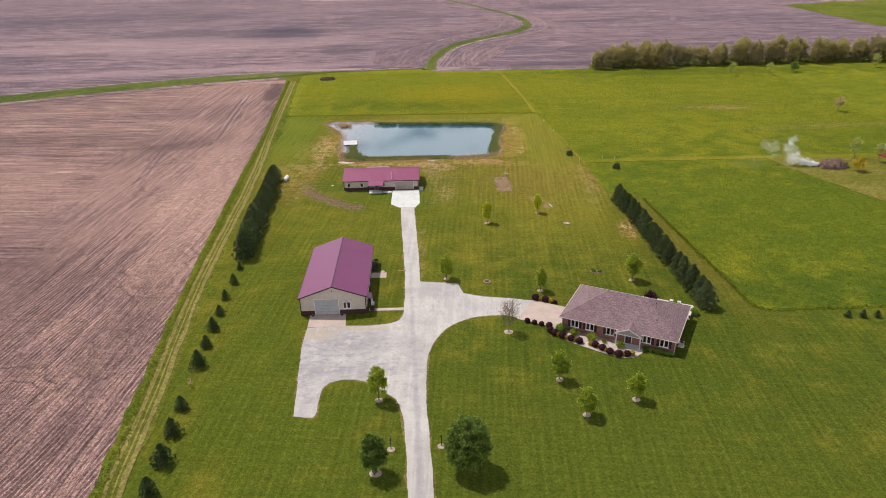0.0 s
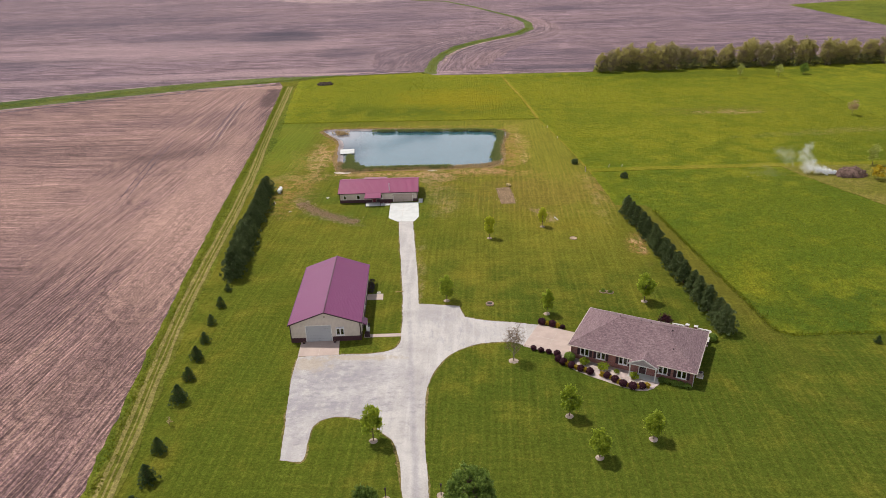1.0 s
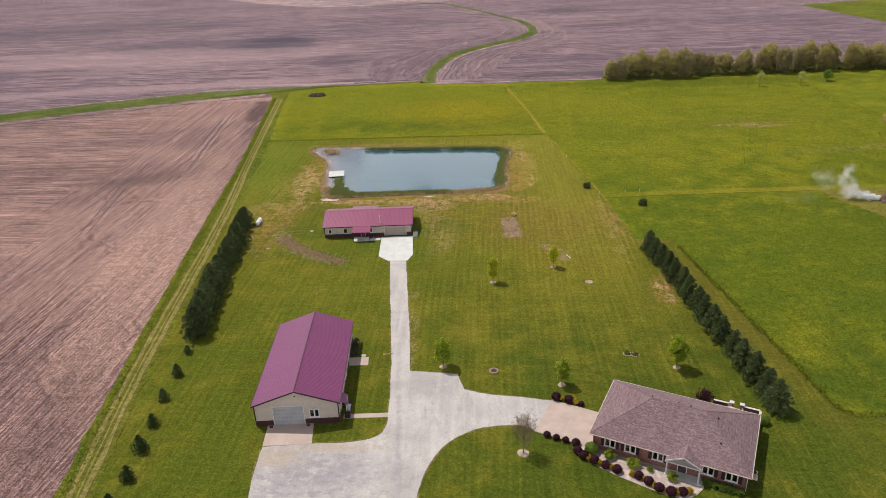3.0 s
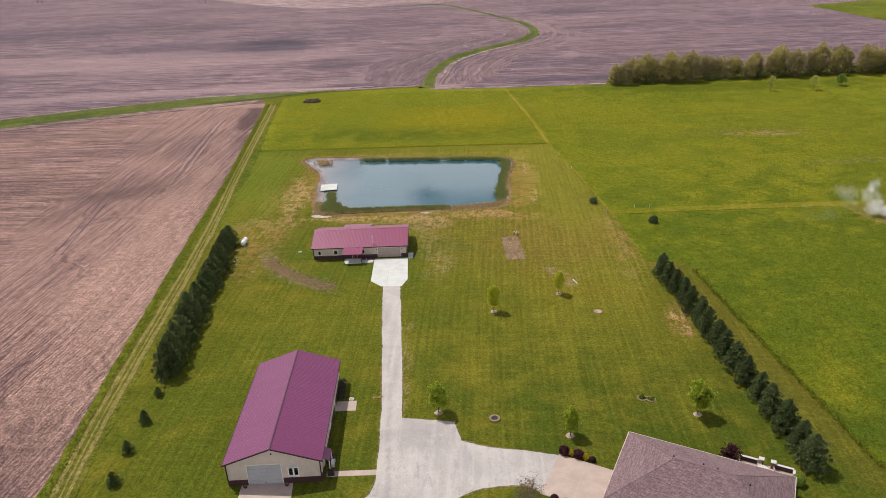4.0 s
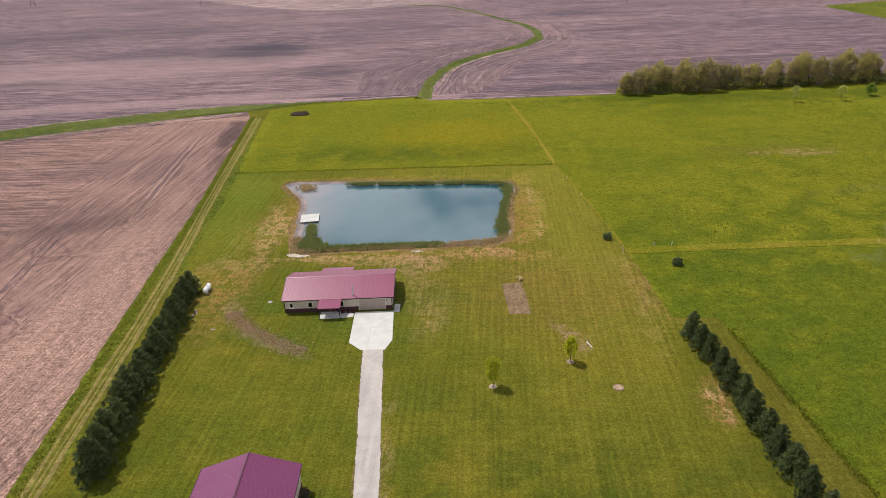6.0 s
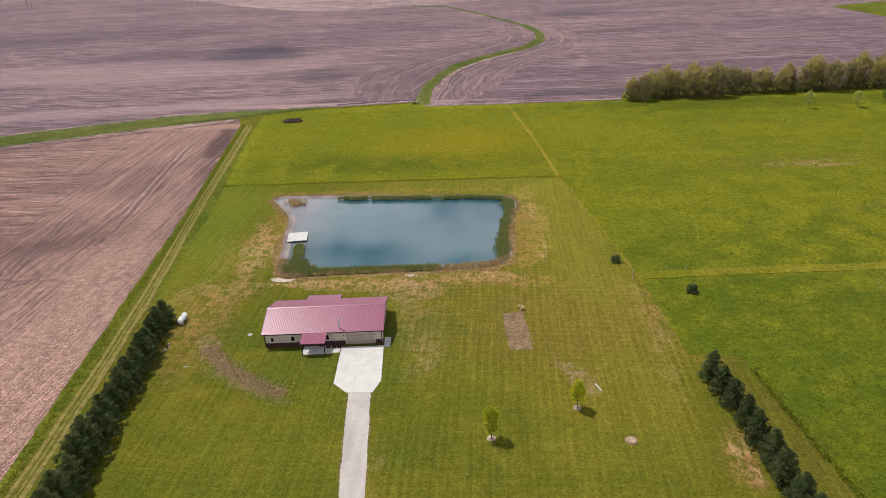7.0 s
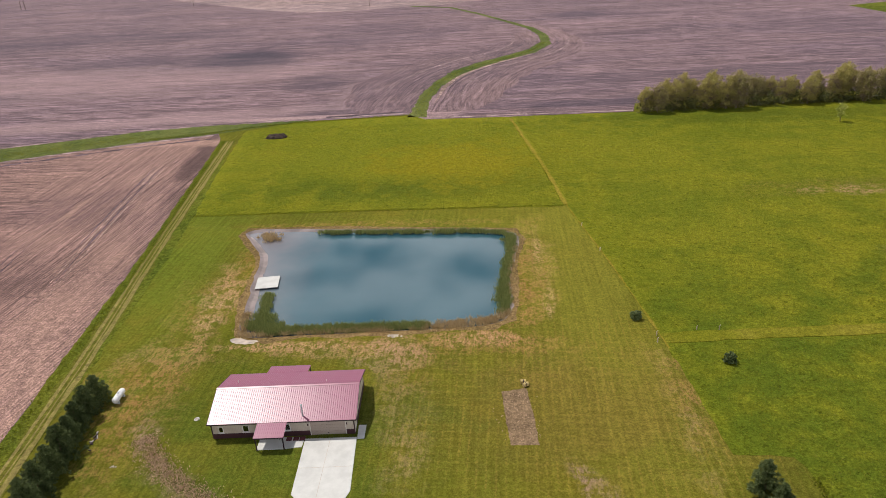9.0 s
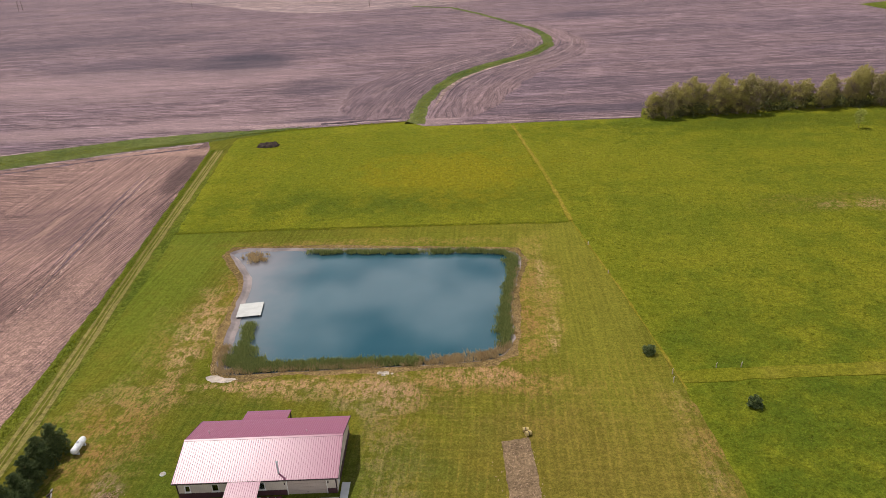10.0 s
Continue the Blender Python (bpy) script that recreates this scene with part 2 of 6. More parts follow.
    p.color(c).bump(p.calc("ADD", p.calc("ADD", fine, blade), clump), 0.8, 0.14 if not bloom else 0.3)
    return p.m


def foliage(name, dark, light, trans=0.35):
    """Leaves, each a little different, that let some light through."""
    p = Paint(name, 0.6, 0.2)
    r = nd(p.t, "ShaderNodeNewGeometry").outputs["Random Per Island"]
    o = nd(p.t, "ShaderNodeObjectInfo").outputs["Random"]
    c = p.mix(p.calc("ADD", p.calc("MULTIPLY", r, 0.75), p.calc("MULTIPLY", o, 0.25)), dark, light)
    p.color(c)
    tr = nd(p.t, "ShaderNodeBsdfTranslucent", Color=c)
    sh = nd(p.t, "ShaderNodeMixShader", Fac=trans)
    p.t.links.new(p.b.outputs[0], sh.inputs[1])
    p.t.links.new(tr.outputs[0], sh.inputs[2])
    p.t.links.new(sh.outputs[0], p.t.nodes["Material Output"].inputs[0])
    return p.m


STRAW = (0.45, 0.28, 0.155)
G_LOW, G_HIGH, G_STRAW = (0.1, 0.106, 0.013), (0.15, 0.142, 0.017), (0.26, 0.185, 0.036)
M_SOIL = soil("field_soil", 0, (0.185, 0.12, 0.132), (0.28, 0.188, 0.186), (0.135, 0.09, 0.108), 1.1, far_patches)
M_SOIL_W = soil("west_soil", 0, (0.222, 0.132, 0.115), (0.36, 0.222, 0.175), (0.152, 0.089, 0.087), 0.6, near_field, turning_strip)
M_CURVE = soil("headland_soil", 0, (0.195, 0.125, 0.13), (0.3, 0.2, 0.19), (0.13, 0.086, 0.1), 1.5, along=True, force=0.55)
M_RUTSOIL = soil("damp_soil", 0, (0.11, 0.075, 0.09), (0.17, 0.115, 0.12), (0.07, 0.05, 0.062), 2.0)
M_FALLOW = soil("pale_soil", 0, (0.3, 0.21, 0.2), (0.38, 0.27, 0.25), (0.22, 0.155, 0.16), 3.0)
M_TYRE = soil("dry_rut_soil", 0, (0.36, 0.24, 0.2), (0.44, 0.3, 0.25), (0.28, 0.19, 0.165), 2.0)
BROWN, BED = (0.31, 0.165, 0.065), (0.31, 0.2, 0.14)
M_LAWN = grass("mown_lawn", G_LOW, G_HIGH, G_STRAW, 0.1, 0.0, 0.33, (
    (-48, 214, 6, 17, 5, 0.6, BROWN), (-46, 216, 3, 13, 5, 0.75, STRAW), (-50, 197, 7, 3.5, 0, 0.6, STRAW), (-27, 200.2, 13, 1.5, 2, 0.9, STRAW), (-9, 197, 5, 5, 0, 1.0, STRAW), (-9, 198, 4.5, 5, 0, 0.95, (0.42, 0.27, 0.18)), (6, 201.6, 12, 2.2, 3, 1.0, BROWN), (-22, 199, 9, 2.2, 0, 0.8, STRAW), (18.4, 232, 2.6, 12, -3, 0.8, STRAW), (-47, 222, 4, 9, 6, 0.6, STRAW), (-8, 184, 3, 8, 2, 0.5, STRAW), (4, 201.5, 9, 2.2, 0, 0.8, STRAW),
    (-10, 200, 30, 4, 0, 0.45, BROWN), (15.8, 242, 2.2, 9, -3, 0.8, STRAW), (15.8, 229, 4.2, 25, -2, 1.0, BROWN), (15.5, 226, 4.5, 22, -2, 0.7, BROWN), (18.6, 214, 0.9, 7, -4, 1.0, STRAW), (18.2, 238, 1.0, 9, -3, 1.0, STRAW), (-5, 178, 3.2, 12, 2, 0.55, STRAW), (-20, 254.5, 34, 1.8, -1, 0.7, BROWN), (-50, 190, 8, 10, 0, 0.75, BROWN),
    (35, 182, 2.5, 14, -2, 0.5, STRAW), (25, 185, 12, 12, 0, 0.25, BROWN), (19.7, 166.8, 1.7, 4.5, 22, 1.0, BED), (38.8, 146.8, 2.0, 6.5, -3, 1.0, BROWN), (38.8, 149.8, 1.2, 1.6, 0, 0.9, STRAW), (39.2, 144.8, 1.2, 1.6, 0, 0.9, STRAW), (37, 187, 3, 10, -2, 0.8, BROWN), (-6, 190, 5, 7, 0, 0.4, BROWN),
    (-46, 232, 4, 12, 0, 0.45, BROWN), (-9, 130, 1.2, 18, 2, 0.5, STRAW), (-46.5, 180, 5, 12, 8, 0.7, BROWN), (-42.6, 176, 1.9500000000000002, 4.16, 20, 1.0, BED), (-39.2, 171.6, 1.7999999999999998, 4.42, 42, 1.0, BED), (-34.5, 167.4, 1.7999999999999998, 4.680000000000001, 52, 1.0, BED), (-29.3, 163.9, 1.5, 4.680000000000001, 60, 0.9, BED), (14, 193, 12, 5, 0, 0.2, BROWN)), (
    # the (20, 65) and (36, 104) zones: greener turf with cloud shade painted in
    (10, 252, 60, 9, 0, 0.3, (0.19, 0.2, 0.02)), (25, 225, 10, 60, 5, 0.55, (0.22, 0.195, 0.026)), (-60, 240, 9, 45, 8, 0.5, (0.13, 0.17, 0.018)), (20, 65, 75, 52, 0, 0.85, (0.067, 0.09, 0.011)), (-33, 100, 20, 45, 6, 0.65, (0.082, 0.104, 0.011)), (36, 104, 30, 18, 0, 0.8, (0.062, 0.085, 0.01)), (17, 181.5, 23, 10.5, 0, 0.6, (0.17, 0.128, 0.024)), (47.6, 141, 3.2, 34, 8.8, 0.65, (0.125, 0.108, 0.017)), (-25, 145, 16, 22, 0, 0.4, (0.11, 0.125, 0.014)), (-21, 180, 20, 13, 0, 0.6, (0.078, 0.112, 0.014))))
M_MEADOW = grass("meadow_grass", (0.138, 0.16, 0.013), (0.205, 0.204, 0.016), (0.22, 0.185, 0.024), 0.0, 0.16, 0.33, (
    (101, 269, 10, 3, 0, 0.9, STRAW), (98, 272, 22, 6, 0, 0.3, BROWN), (132, 240, 30, 3, 8, 0.4, STRAW), (105, 190, 26, 9, 0, 0.45, G_STRAW)), (
    (-15, 281, 36, 8, 3, 0.75, (0.062, 0.1, 0.012)), (-28, 318, 42, 34, 0, 0.45, (0.185, 0.2, 0.015)), (100, 158, 76, 50, 0, 0.85, (0.088, 0.126, 0.012)), (150, 230, 50, 60, 0, 0.35, (0.095, 0.125, 0.011)), (-45, 285, 12, 8, 0, 0.4, (0.06, 0.1, 0.01)), (130, 348, 80, 11, 0, 0.5, (0.05, 0.085, 0.012)), (70, 118, 40, 6, 0, 0.6, (0.055, 0.095, 0.012)), (-2, 302, 24, 20, 0, 0.75, (0.26, 0.215, 0.013))))
M_ROUGH = grass("rough_verge", (0.08, 0.103, 0.013), (0.14, 0.148, 0.018), (0.18, 0.15, 0.035), 0.0, 0.0, 0.5)
M_WATERWAY = grass("waterway_grass", (0.075, 0.1, 0.028), (0.135, 0.148, 0.042), (0.2, 0.16, 0.07), 0.0, 0.0, 0.5)
M_PATH = grass("worn_grass", (0.195, 0.165, 0.05), (0.26, 0.21, 0.075), (0.31, 0.24, 0.11), 0.0, 0.0, 0.4)
M_LANE = grass("lane_grass", (0.098, 0.106, 0.016), (0.145, 0.138, 0.022), (0.2, 0.165, 0.05), 0.0, 0.0, 0.4)
M_CROSS = grass("mown_strip", (0.15, 0.152, 0.012), (0.2, 0.178, 0.02), (0.27, 0.21, 0.05), 0.0, 0.0, 0.35)
M_TRACK = grass("yellow_track", (0.2, 0.17, 0.015), (0.27, 0.205, 0.03), (0.32, 0.24, 0.07), 0.0, 0.0, 0.3)
M_PLOT = grass("plot_soil", (0.19, 0.132, 0.08), (0.25, 0.17, 0.1), (0.34, 0.24, 0.14), 0.0, 0.0, 0.42)
M_BANKTOP = grass("dead_bank_grass", (0.16, 0.11, 0.045), (0.25, 0.165, 0.075), (0.34, 0.23, 0.12), 0.0, 0.0, 0.5)
M_FRINGE = grass("dry_edge_grass", (0.13, 0.115, 0.03), (0.2, 0.15, 0.06), (0.3, 0.22, 0.12), 0.0, 0.0, 0.5)
M_YARD = grass("worn_yard", (0.14, 0.135, 0.022), (0.2, 0.165, 0.04), (0.28, 0.2, 0.09), 0.0, 0.0, 0.4)
M_DRY = grass("dry_grass", (0.2, 0.145, 0.05), (0.28, 0.2, 0.075), (0.36, 0.26, 0.12), 0.0, 0.0, 0.4)


def gravel():
    p = Paint("crushed_stone", 0.95, 0.15)
    lanes = p.noise(1.0, 4, 0.6, p.moved((1.1, 0.035, 1), 5.5))
    big, mid, grit = p.noise(0.12, 4, 0.6), p.noise(0.7, 5, 0.7), p.noise(5.0, 4, 0.75)
    c = p.mix(p.span(big, 0.35, 0.65), (0.39, 0.352, 0.33), (0.49, 0.45, 0.415))
    c = p.mix(p.span(lanes, 0.45, 0.68, 0, 0.5), c, (0.53, 0.49, 0.465))
    c = p.mix(p.span(lanes, 0.3, 0.48, 0.3, 0), c, (0.35, 0.32, 0.315))
    c = p.mix(p.calc("MULTIPLY", p.spot(-3.5, 52, 0.45, 70, 5.5, 0.7, p.span(mid, 0.2, 0.8, -0.4, 0.4)), 0.6), c, (0.3, 0.275, 0.285))
    w = p.span(mid, 0.2, 0.8, -0.7, 0.7)
    for x, y, rx, ry, tn, k in ((-4, 117, 3, 3.5, 0, 0.8), (-19, 98.5, 6, 3, 0, 0.75), (-24.5, 91, 2.6, 8, -8, 0.75), (-18, 90.5, 8, 1.8, 6, 0.8), (-14, 100, 6, 4, 0, 0.7), (3, 112, 6, 2.5, 0, 0.4), (-7.5, 117, 1.2, 5, 0, 0.6), (-23, 82, 2, 4, 0, 0.6), (-21, 95, 8, 10, 0, 0.75), (-8.5, 95, 1.0, 8, 4, 0.4)):
        c = p.mix(p.calc("MULTIPLY", p.calc("MULTIPLY", p.spot(x, y, rx, ry, tn, 0.6, w), p.span(mid, 0.36, 0.66)), k * 0.8), c, (0.27, 0.245, 0.262))
    smear = p.calc("MULTIPLY", p.span(p.noise(1.0, 5, 0.72, p.moved((0.5, 0.9, 1), -12.0)), 0.42, 0.72), p.spot(-19, 93, 11, 12, 0, 0.4, w))
    c = p.mix(p.calc("MULTIPLY", smear, 0.8), c, (0.25, 0.228, 0.245))
    c = p.mix(p.calc("MULTIPLY", p.span(p.noise(1.0, 5, 0.72, p.moved((1.2, 0.4, 1), 8.0)), 0.48, 0.68), p.spot(0, 113, 9, 9, 0, 0.5, w)), c, (0.36, 0.335, 0.335))
    for x, y, rx, ry, tn, k in ((-25, 101.5, 3, 1.8, 0, 0.6), (-17, 103.4, 6, 0.7, 0, 0.6)):
        c = p.mix(p.calc("MULTIPLY", p.spot(x, y, rx, ry, tn, 0.6, w), k), c, (0.42, 0.34, 0.25))
    for n, k in ((mid, 0.03), (grit, 0.06), (p.noise(12.0, 2, 0.7), 0.08)):
        c = p.shade(c, n, k)
    p.color(c).bump(grit, 0.5, 0.03)
    return p.m


def roofing(name, c, rough, spec=0.5, coat=0.0):
    """Painted steel sheet, sun-bleached in streaks down the fall."""
    p = Paint(name, rough, spec)
    p.b.inputs["Coat Weight"].default_value, p.b.inputs["Coat Roughness"].default_value = coat, 0.3
    r = nd(p.t, "ShaderNodeObjectInfo").outputs["Random"]
    n = p.mix(p.calc("MULTIPLY", r, 0.12), c, tuple(min(1, v * 1.25 + 0.02) for v in c))
    n = p.mix(p.span(p.noise(1.0, 4, 0.6, p.moved((5, 0.35, 1))), 0.5, 0.8, 0, 0.2), n, tuple(min(1, v * 1.5 + 0.03) for v in c))
    p.color(n).bump(p.noise(1.5, 2), 0.1, 0.02)
    return p.m


def bricks():
    p = Paint("red_brick", 0.85, 0.25)
    v = nd(p.t, "ShaderNodeCombineXYZ", X=p.calc("ADD", nd(p.t, "ShaderNodeSeparateXYZ", Vector=p.co).outputs[0], nd(p.t, "ShaderNodeSeparateXYZ", Vector=p.co).outputs[1]),
           Y=nd(p.t, "ShaderNodeSeparateXYZ", Vector=p.co).outputs[2]).outputs[0]
    t = nd(p.t, "ShaderNodeTexBrick", Vector=v, Color1=(0.2, 0.072, 0.062, 1), Color2=(0.31, 0.12, 0.098, 1), Mortar=(0.24, 0.18, 0.16, 1), Scale=1.0, Mortar_Size=0.008, Brick_Width=0.21, Row_Height=0.075)
    c = p.mix(p.span(p.noise(0.8, 4), 0.4, 0.7, 0, 0.4), t.outputs[0], (0.16, 0.07, 0.065))
    p.color(c).bump(t.outputs[1], 0.4, -0.01)
    return p.m


def shingle():
    p = Paint("asphalt_shingle", 0.9, 0.2)
    sep = nd(p.t, "ShaderNodeSeparateXYZ", Vector=p.co).outputs
    v = nd(p.t, "ShaderNodeCombineXYZ", X=p.calc("ADD", sep[0], p.calc("MULTIPLY", sep[1], 0.37)), Y=sep[2]).outputs[0]
    t = nd(p.t, "ShaderNodeTexBrick", Vector=v, Color1=(0.175, 0.112, 0.12, 1), Color2=(0.235, 0.155, 0.163, 1), Mortar=(0.13, 0.09, 0.093, 1), Scale=1.0, Mortar_Size=0.005, Brick_Width=0.5, Row_Height=0.065, Bias=-0.1)
    c = p.mix(p.span(p.noise(0.3, 4, 0.6), 0.4, 0.65, 0, 0.3), t.outputs[0], (0.24, 0.17, 0.17))
    course = nd(p.t, "ShaderNodeCombineXYZ", X=p.calc("MULTIPLY", p.calc("ADD", sep[0], sep[1]), 0.9), Z=p.calc("MULTIPLY", sep[2], 14.0)).outputs[0]
    for n, k in ((p.noise(1.0, 4, 0.75, course), 0.2), (p.noise(4.0, 3, 0.75), 0.2)):
        c = p.shade(c, n, k)
    p.color(c).bump(t.outputs[1], 0.5, -0.015)
    return p.m


def steel_wall(name, c):
    """Ribbed wall steel."""
    p = Paint(name, 0.55, 0.4)
    sep = nd(p.t, "ShaderNodeSeparateXYZ", Vector=p.co).outputs
    u = p.calc("ADD", sep[0], sep[1])
    rib = p.calc("PINGPONG", u, 0.115)
    n = p.mix(p.span(p.noise(0.9, 4), 0.3, 0.7), tuple(v * 0.86 for v in c), c)
    n = p.mix(p.span(rib, 0.0, 0.03, 0.35, 0.0), n, tuple(v * 0.6 for v in c))
    p.color(n).bump(p.span(rib, 0.0, 0.04), 0.6, 0.02)
    return p.m


def concrete(name, c, joint=3.0):
    p = Paint(name, 0.9, 0.2)
    n = p.mix(p.span(p.noise(0.5, 5, 0.6), 0.3, 0.7), tuple(v * 0.85 for v in c), c)
    g = p.noise(9, 3, 0.7)
    n = p.mix(p.span(g, 0.5, 0.8, 0, 0.3), n, tuple(v * 0.7 for v in c))
    p.color(n).bump(g, 0.2, 0.01)
    return p.m


def water():
    p = Paint("pond_water", 0.05, 0.5)
    c = p.mix(p.span(p.noise(0.05, 3), 0.3, 0.7), (0.022, 0.082, 0.11), (0.036, 0.1, 0.128))
    sep = nd(p.t, "ShaderNodeSeparateXYZ", Vector=p.co).outputs
    shallow = p.span(p.calc("ADD", sep[0], p.calc("MULTIPLY", p.noise(0.12, 3), 10.0)), -42.0, -22.0, 0.8, 0.0)
    c = p.mix(shallow, c, (0.2, 0.17, 0.18))
    p.b.inputs["IOR"].default_value = 1.55
    p.color(c).bump(p.noise(2.2, 3, 0.6), 0.035, 0.03)
    return p.m


def glass():
    p = Paint("window_glass", 0.02, 0.5)
    p.b.inputs["Transmission Weight"].default_value = 1.0
    p.color((0.75, 0.8, 0.82))
    return p.m


def haze():
    """White smoke flecks that let light through."""
    p = Paint("smoke", 1.0, 0.0)
    p.color((0.9, 0.9, 0.9))
    tr = nd(p.t, "ShaderNodeBsdfTranslucent", Color=(0.9, 0.9, 0.9, 1))
    sh = nd(p.t, "ShaderNodeMixShader", Fac=0.5)
    p.t.links.new(p.b.outputs[0], sh.inputs[1])
    p.t.links.new(tr.outputs[0], sh.inputs[2])
    p.t.links.new(sh.outputs[0], p.t.nodes["Material Output"].inputs[0])
    return p.m


M_GRAVEL, M_BRICK, M_SHINGLE, M_WATER, M_GLASS, M_SMOKE = gravel(), bricks(), shingle(), water(), glass(), haze()
M_ROOF_BARN = roofing("burgundy_roof_steel", (0.172, 0.034, 0.108), 0.48, 0.45)
M_ROOF_RED = roofing("faded_red_roof_steel", (0.235, 0.038, 0.1), 0.34, 0.72)
M_SIDING, M_WAINSCOT = steel_wall("beige_wall_steel", (0.54, 0.46, 0.39)), steel_wall("dark_wall_steel", (0.06, 0.022, 0.028))
M_PALE, M_APRON = concrete("pale_concrete", (0.62, 0.61, 0.58)), concrete("pink_concrete", (0.5, 0.39, 0.335))
M_WHITE, M_GREY, M_DARK = plain("white_trim", (0.62, 0.59, 0.55), 0.6, 0.3, 0, 0.12), plain("grey_steel", (0.45, 0.46, 0.48), 0.5), plain("dark_trim", (0.04, 0.02, 0.025), 0.6)
M_BRIGHT = plain("bright_white_trim", (0.68, 0.66, 0.63), 0.5, 0.35, 0, 0.06)
M_TAN, M_DOOR = plain("tan_trim", (0.5, 0.42, 0.35)), plain("overhead_door", (0.36, 0.36, 0.37), 0.7, 0.2, 0, 0.06, 0.5, 6, 0.05)
M_BARK_PALE = plain("pale_bark", (0.22, 0.17, 0.13), 0.9, 0.1, 0, 0.3, 3, 20, 0.4)
M_BARK, M_MULCH = plain("bark", (0.16, 0.11, 0.08), 0.9, 0.1, 0, 0.4, 3, 20, 0.6), plain("bark_mulch", (0.19, 0.11, 0.08), 0.95, 0.1, 0, 0.5, 2, 8, 0.8)
M_STONE, M_ROCK = plain("bed_stone", (0.4, 0.31, 0.25), 0.95, 0.1, 0, 0.3, 1, 9, 0.6), plain("pale_rock", (0.48, 0.41, 0.34), 0.9, 0.2, 0, 0.4, 2, 10, 0.6)
M_CHIP = plain("wood_chips", (0.42, 0.31, 0.2), 0.95, 0.1, 0, 0.4, 3, 14, 0.6)
M_BLOCK = plain("tan_block", (0.38, 0.27, 0.19), 0.95, 0.1, 0, 0.3, 2, 9, 0.6)
M_SAND = plain("pale_sand", (0.5, 0.42, 0.36), 0.95, 0.1, 0, 0.3, 0.6, 4, 0.5)
M_PEBBLE, M_DIM = plain("bed_pebbles", (0.5, 0.4, 0.36), 0.95, 0.1, 0, 0.3, 1, 9, 0.6), plain("dark_block", (0.09, 0.055, 0.055), 0.9, 0.2, 0, 0.3, 2, 12, 0.4)
M_MUD, M_WOODGREY = plain("bank_mud", (0.27, 0.22, 0.21), 0.7, 0.3, 0, 0.3, 0.3, 3, 0.5), plain("weathered_wood", (0.4, 0.36, 0.32), 0.85, 0.2)
M_SPRUCE = foliage("spruce_needles", (0.022, 0.04, 0.013), (0.185, 0.225, 0.08), 0.2)
M_SPRUCE_YOUNG = foliage("young_spruce_needles", (0.016, 0.032, 0.01), (0.1, 0.145, 0.042), 0.1)
M_LEAF = foliage("young_leaves", (0.16, 0.23, 0.02), (0.47, 0.52, 0.045), 0.5)
M_LEAF_DARK = foliage("dense_leaves", (0.1, 0.165, 0.022), (0.28, 0.37, 0.055), 0.45)
M_LEAF_DEEP = foliage("deep_green_leaves", (0.055, 0.095, 0.014), (0.19, 0.26, 0.04), 0.35)
M_LEAF_FULL = foliage("summer_leaves", (0.07, 0.12, 0.018), (0.26, 0.34, 0.06), 0.35)
M_LEAF_PALE = foliage("pale_leaves", (0.28, 0.31, 0.06), (0.52, 0.53, 0.14), 0.4)
M_LEAF_LIME = foliage("lime_leaves", (0.32, 0.36, 0.02), (0.66, 0.64, 0.045), 0.5)
M_WOODS = foliage("spring_leaves", (0.27, 0.235, 0.07), (0.56, 0.48, 0.17), 0.5)
M_WOODS_DULL = foliage("olive_buds", (0.2, 0.17, 0.06), (0.4, 0.34, 0.14), 0.4)
M_BUD = foliage("brown_buds", (0.13, 0.08, 0.045), (0.27, 0.17, 0.09), 0.2)
M_TWIG = foliage("fine_twigs", (0.15, 0.105, 0.07), (0.33, 0.245, 0.165), 0.2)
M_BARBERRY, M_YELLOW = foliage("dark_red_leaves", (0.025, 0.006, 0.011), (0.066, 0.014, 0.024), 0.15), foliage("golden_leaves", (0.35, 0.24, 0.012), (0.6, 0.45, 0.03))
M_REED, M_REED_DRY = foliage("green_reeds", (0.1, 0.14, 0.035), (0.35, 0.37, 0.13), 0.4), foliage("dry_reeds", (0.36, 0.25, 0.12), (0.62, 0.48, 0.27), 0.45)
M_TUFT = foliage("tall_grass", (0.115, 0.145, 0.008), (0.2, 0.205, 0.012), 0.4)

# ---- mesh helpers ----
def mesh_of(name, bm):
    me = bpy.data.meshes.new(name)
    bm.normal_update()
    bm.to_mesh(me)
    bm.free()
    return me


def part(name, bm, material, parent=None, label="", smooth=False):
    """Links a bmesh (or a mesh) as ONE object, under a thing or part where one is given."""
    me = bm if isinstance(bm, bpy.types.Mesh) else mesh_of(name, bm)
    if material and not me.materials:
        me.materials.append(material)
    if smooth:
        me.polygons.foreach_set("use_smooth", [True] * len(me.polygons))
    ob = new(name, me)
    ob.parent = parent
    if label:
        ob["label"] = label
    return ob


def thing(name, m, label, category, group="", kind=""):
    ob = new(name)
    ob.empty_display_size = 0.3
    ob.matrix_basis = m
    return tagged(ob, label, category, group, kind)


def box(bm, x0, y0, z0, x1, y1, z1, bevel=0.0):
    made = bmesh.ops.create_cube(bm, size=1.0, matrix=Matrix.LocRotScale(((x0 + x1) / 2, (y0 + y1) / 2, (z0 + z1) / 2), None, (abs(x1 - x0), abs(y1 - y0), abs(z1 - z0))))
    if bevel:
        bmesh.ops.bevel(bm, geom=list({e for v in made["verts"] for e in v.link_edges}), offset=bevel, segments=1, affect="EDGES")
    return bm


def boxed(*a, bevel=0.0):
    return box(bmesh.new(), *a, bevel=bevel)


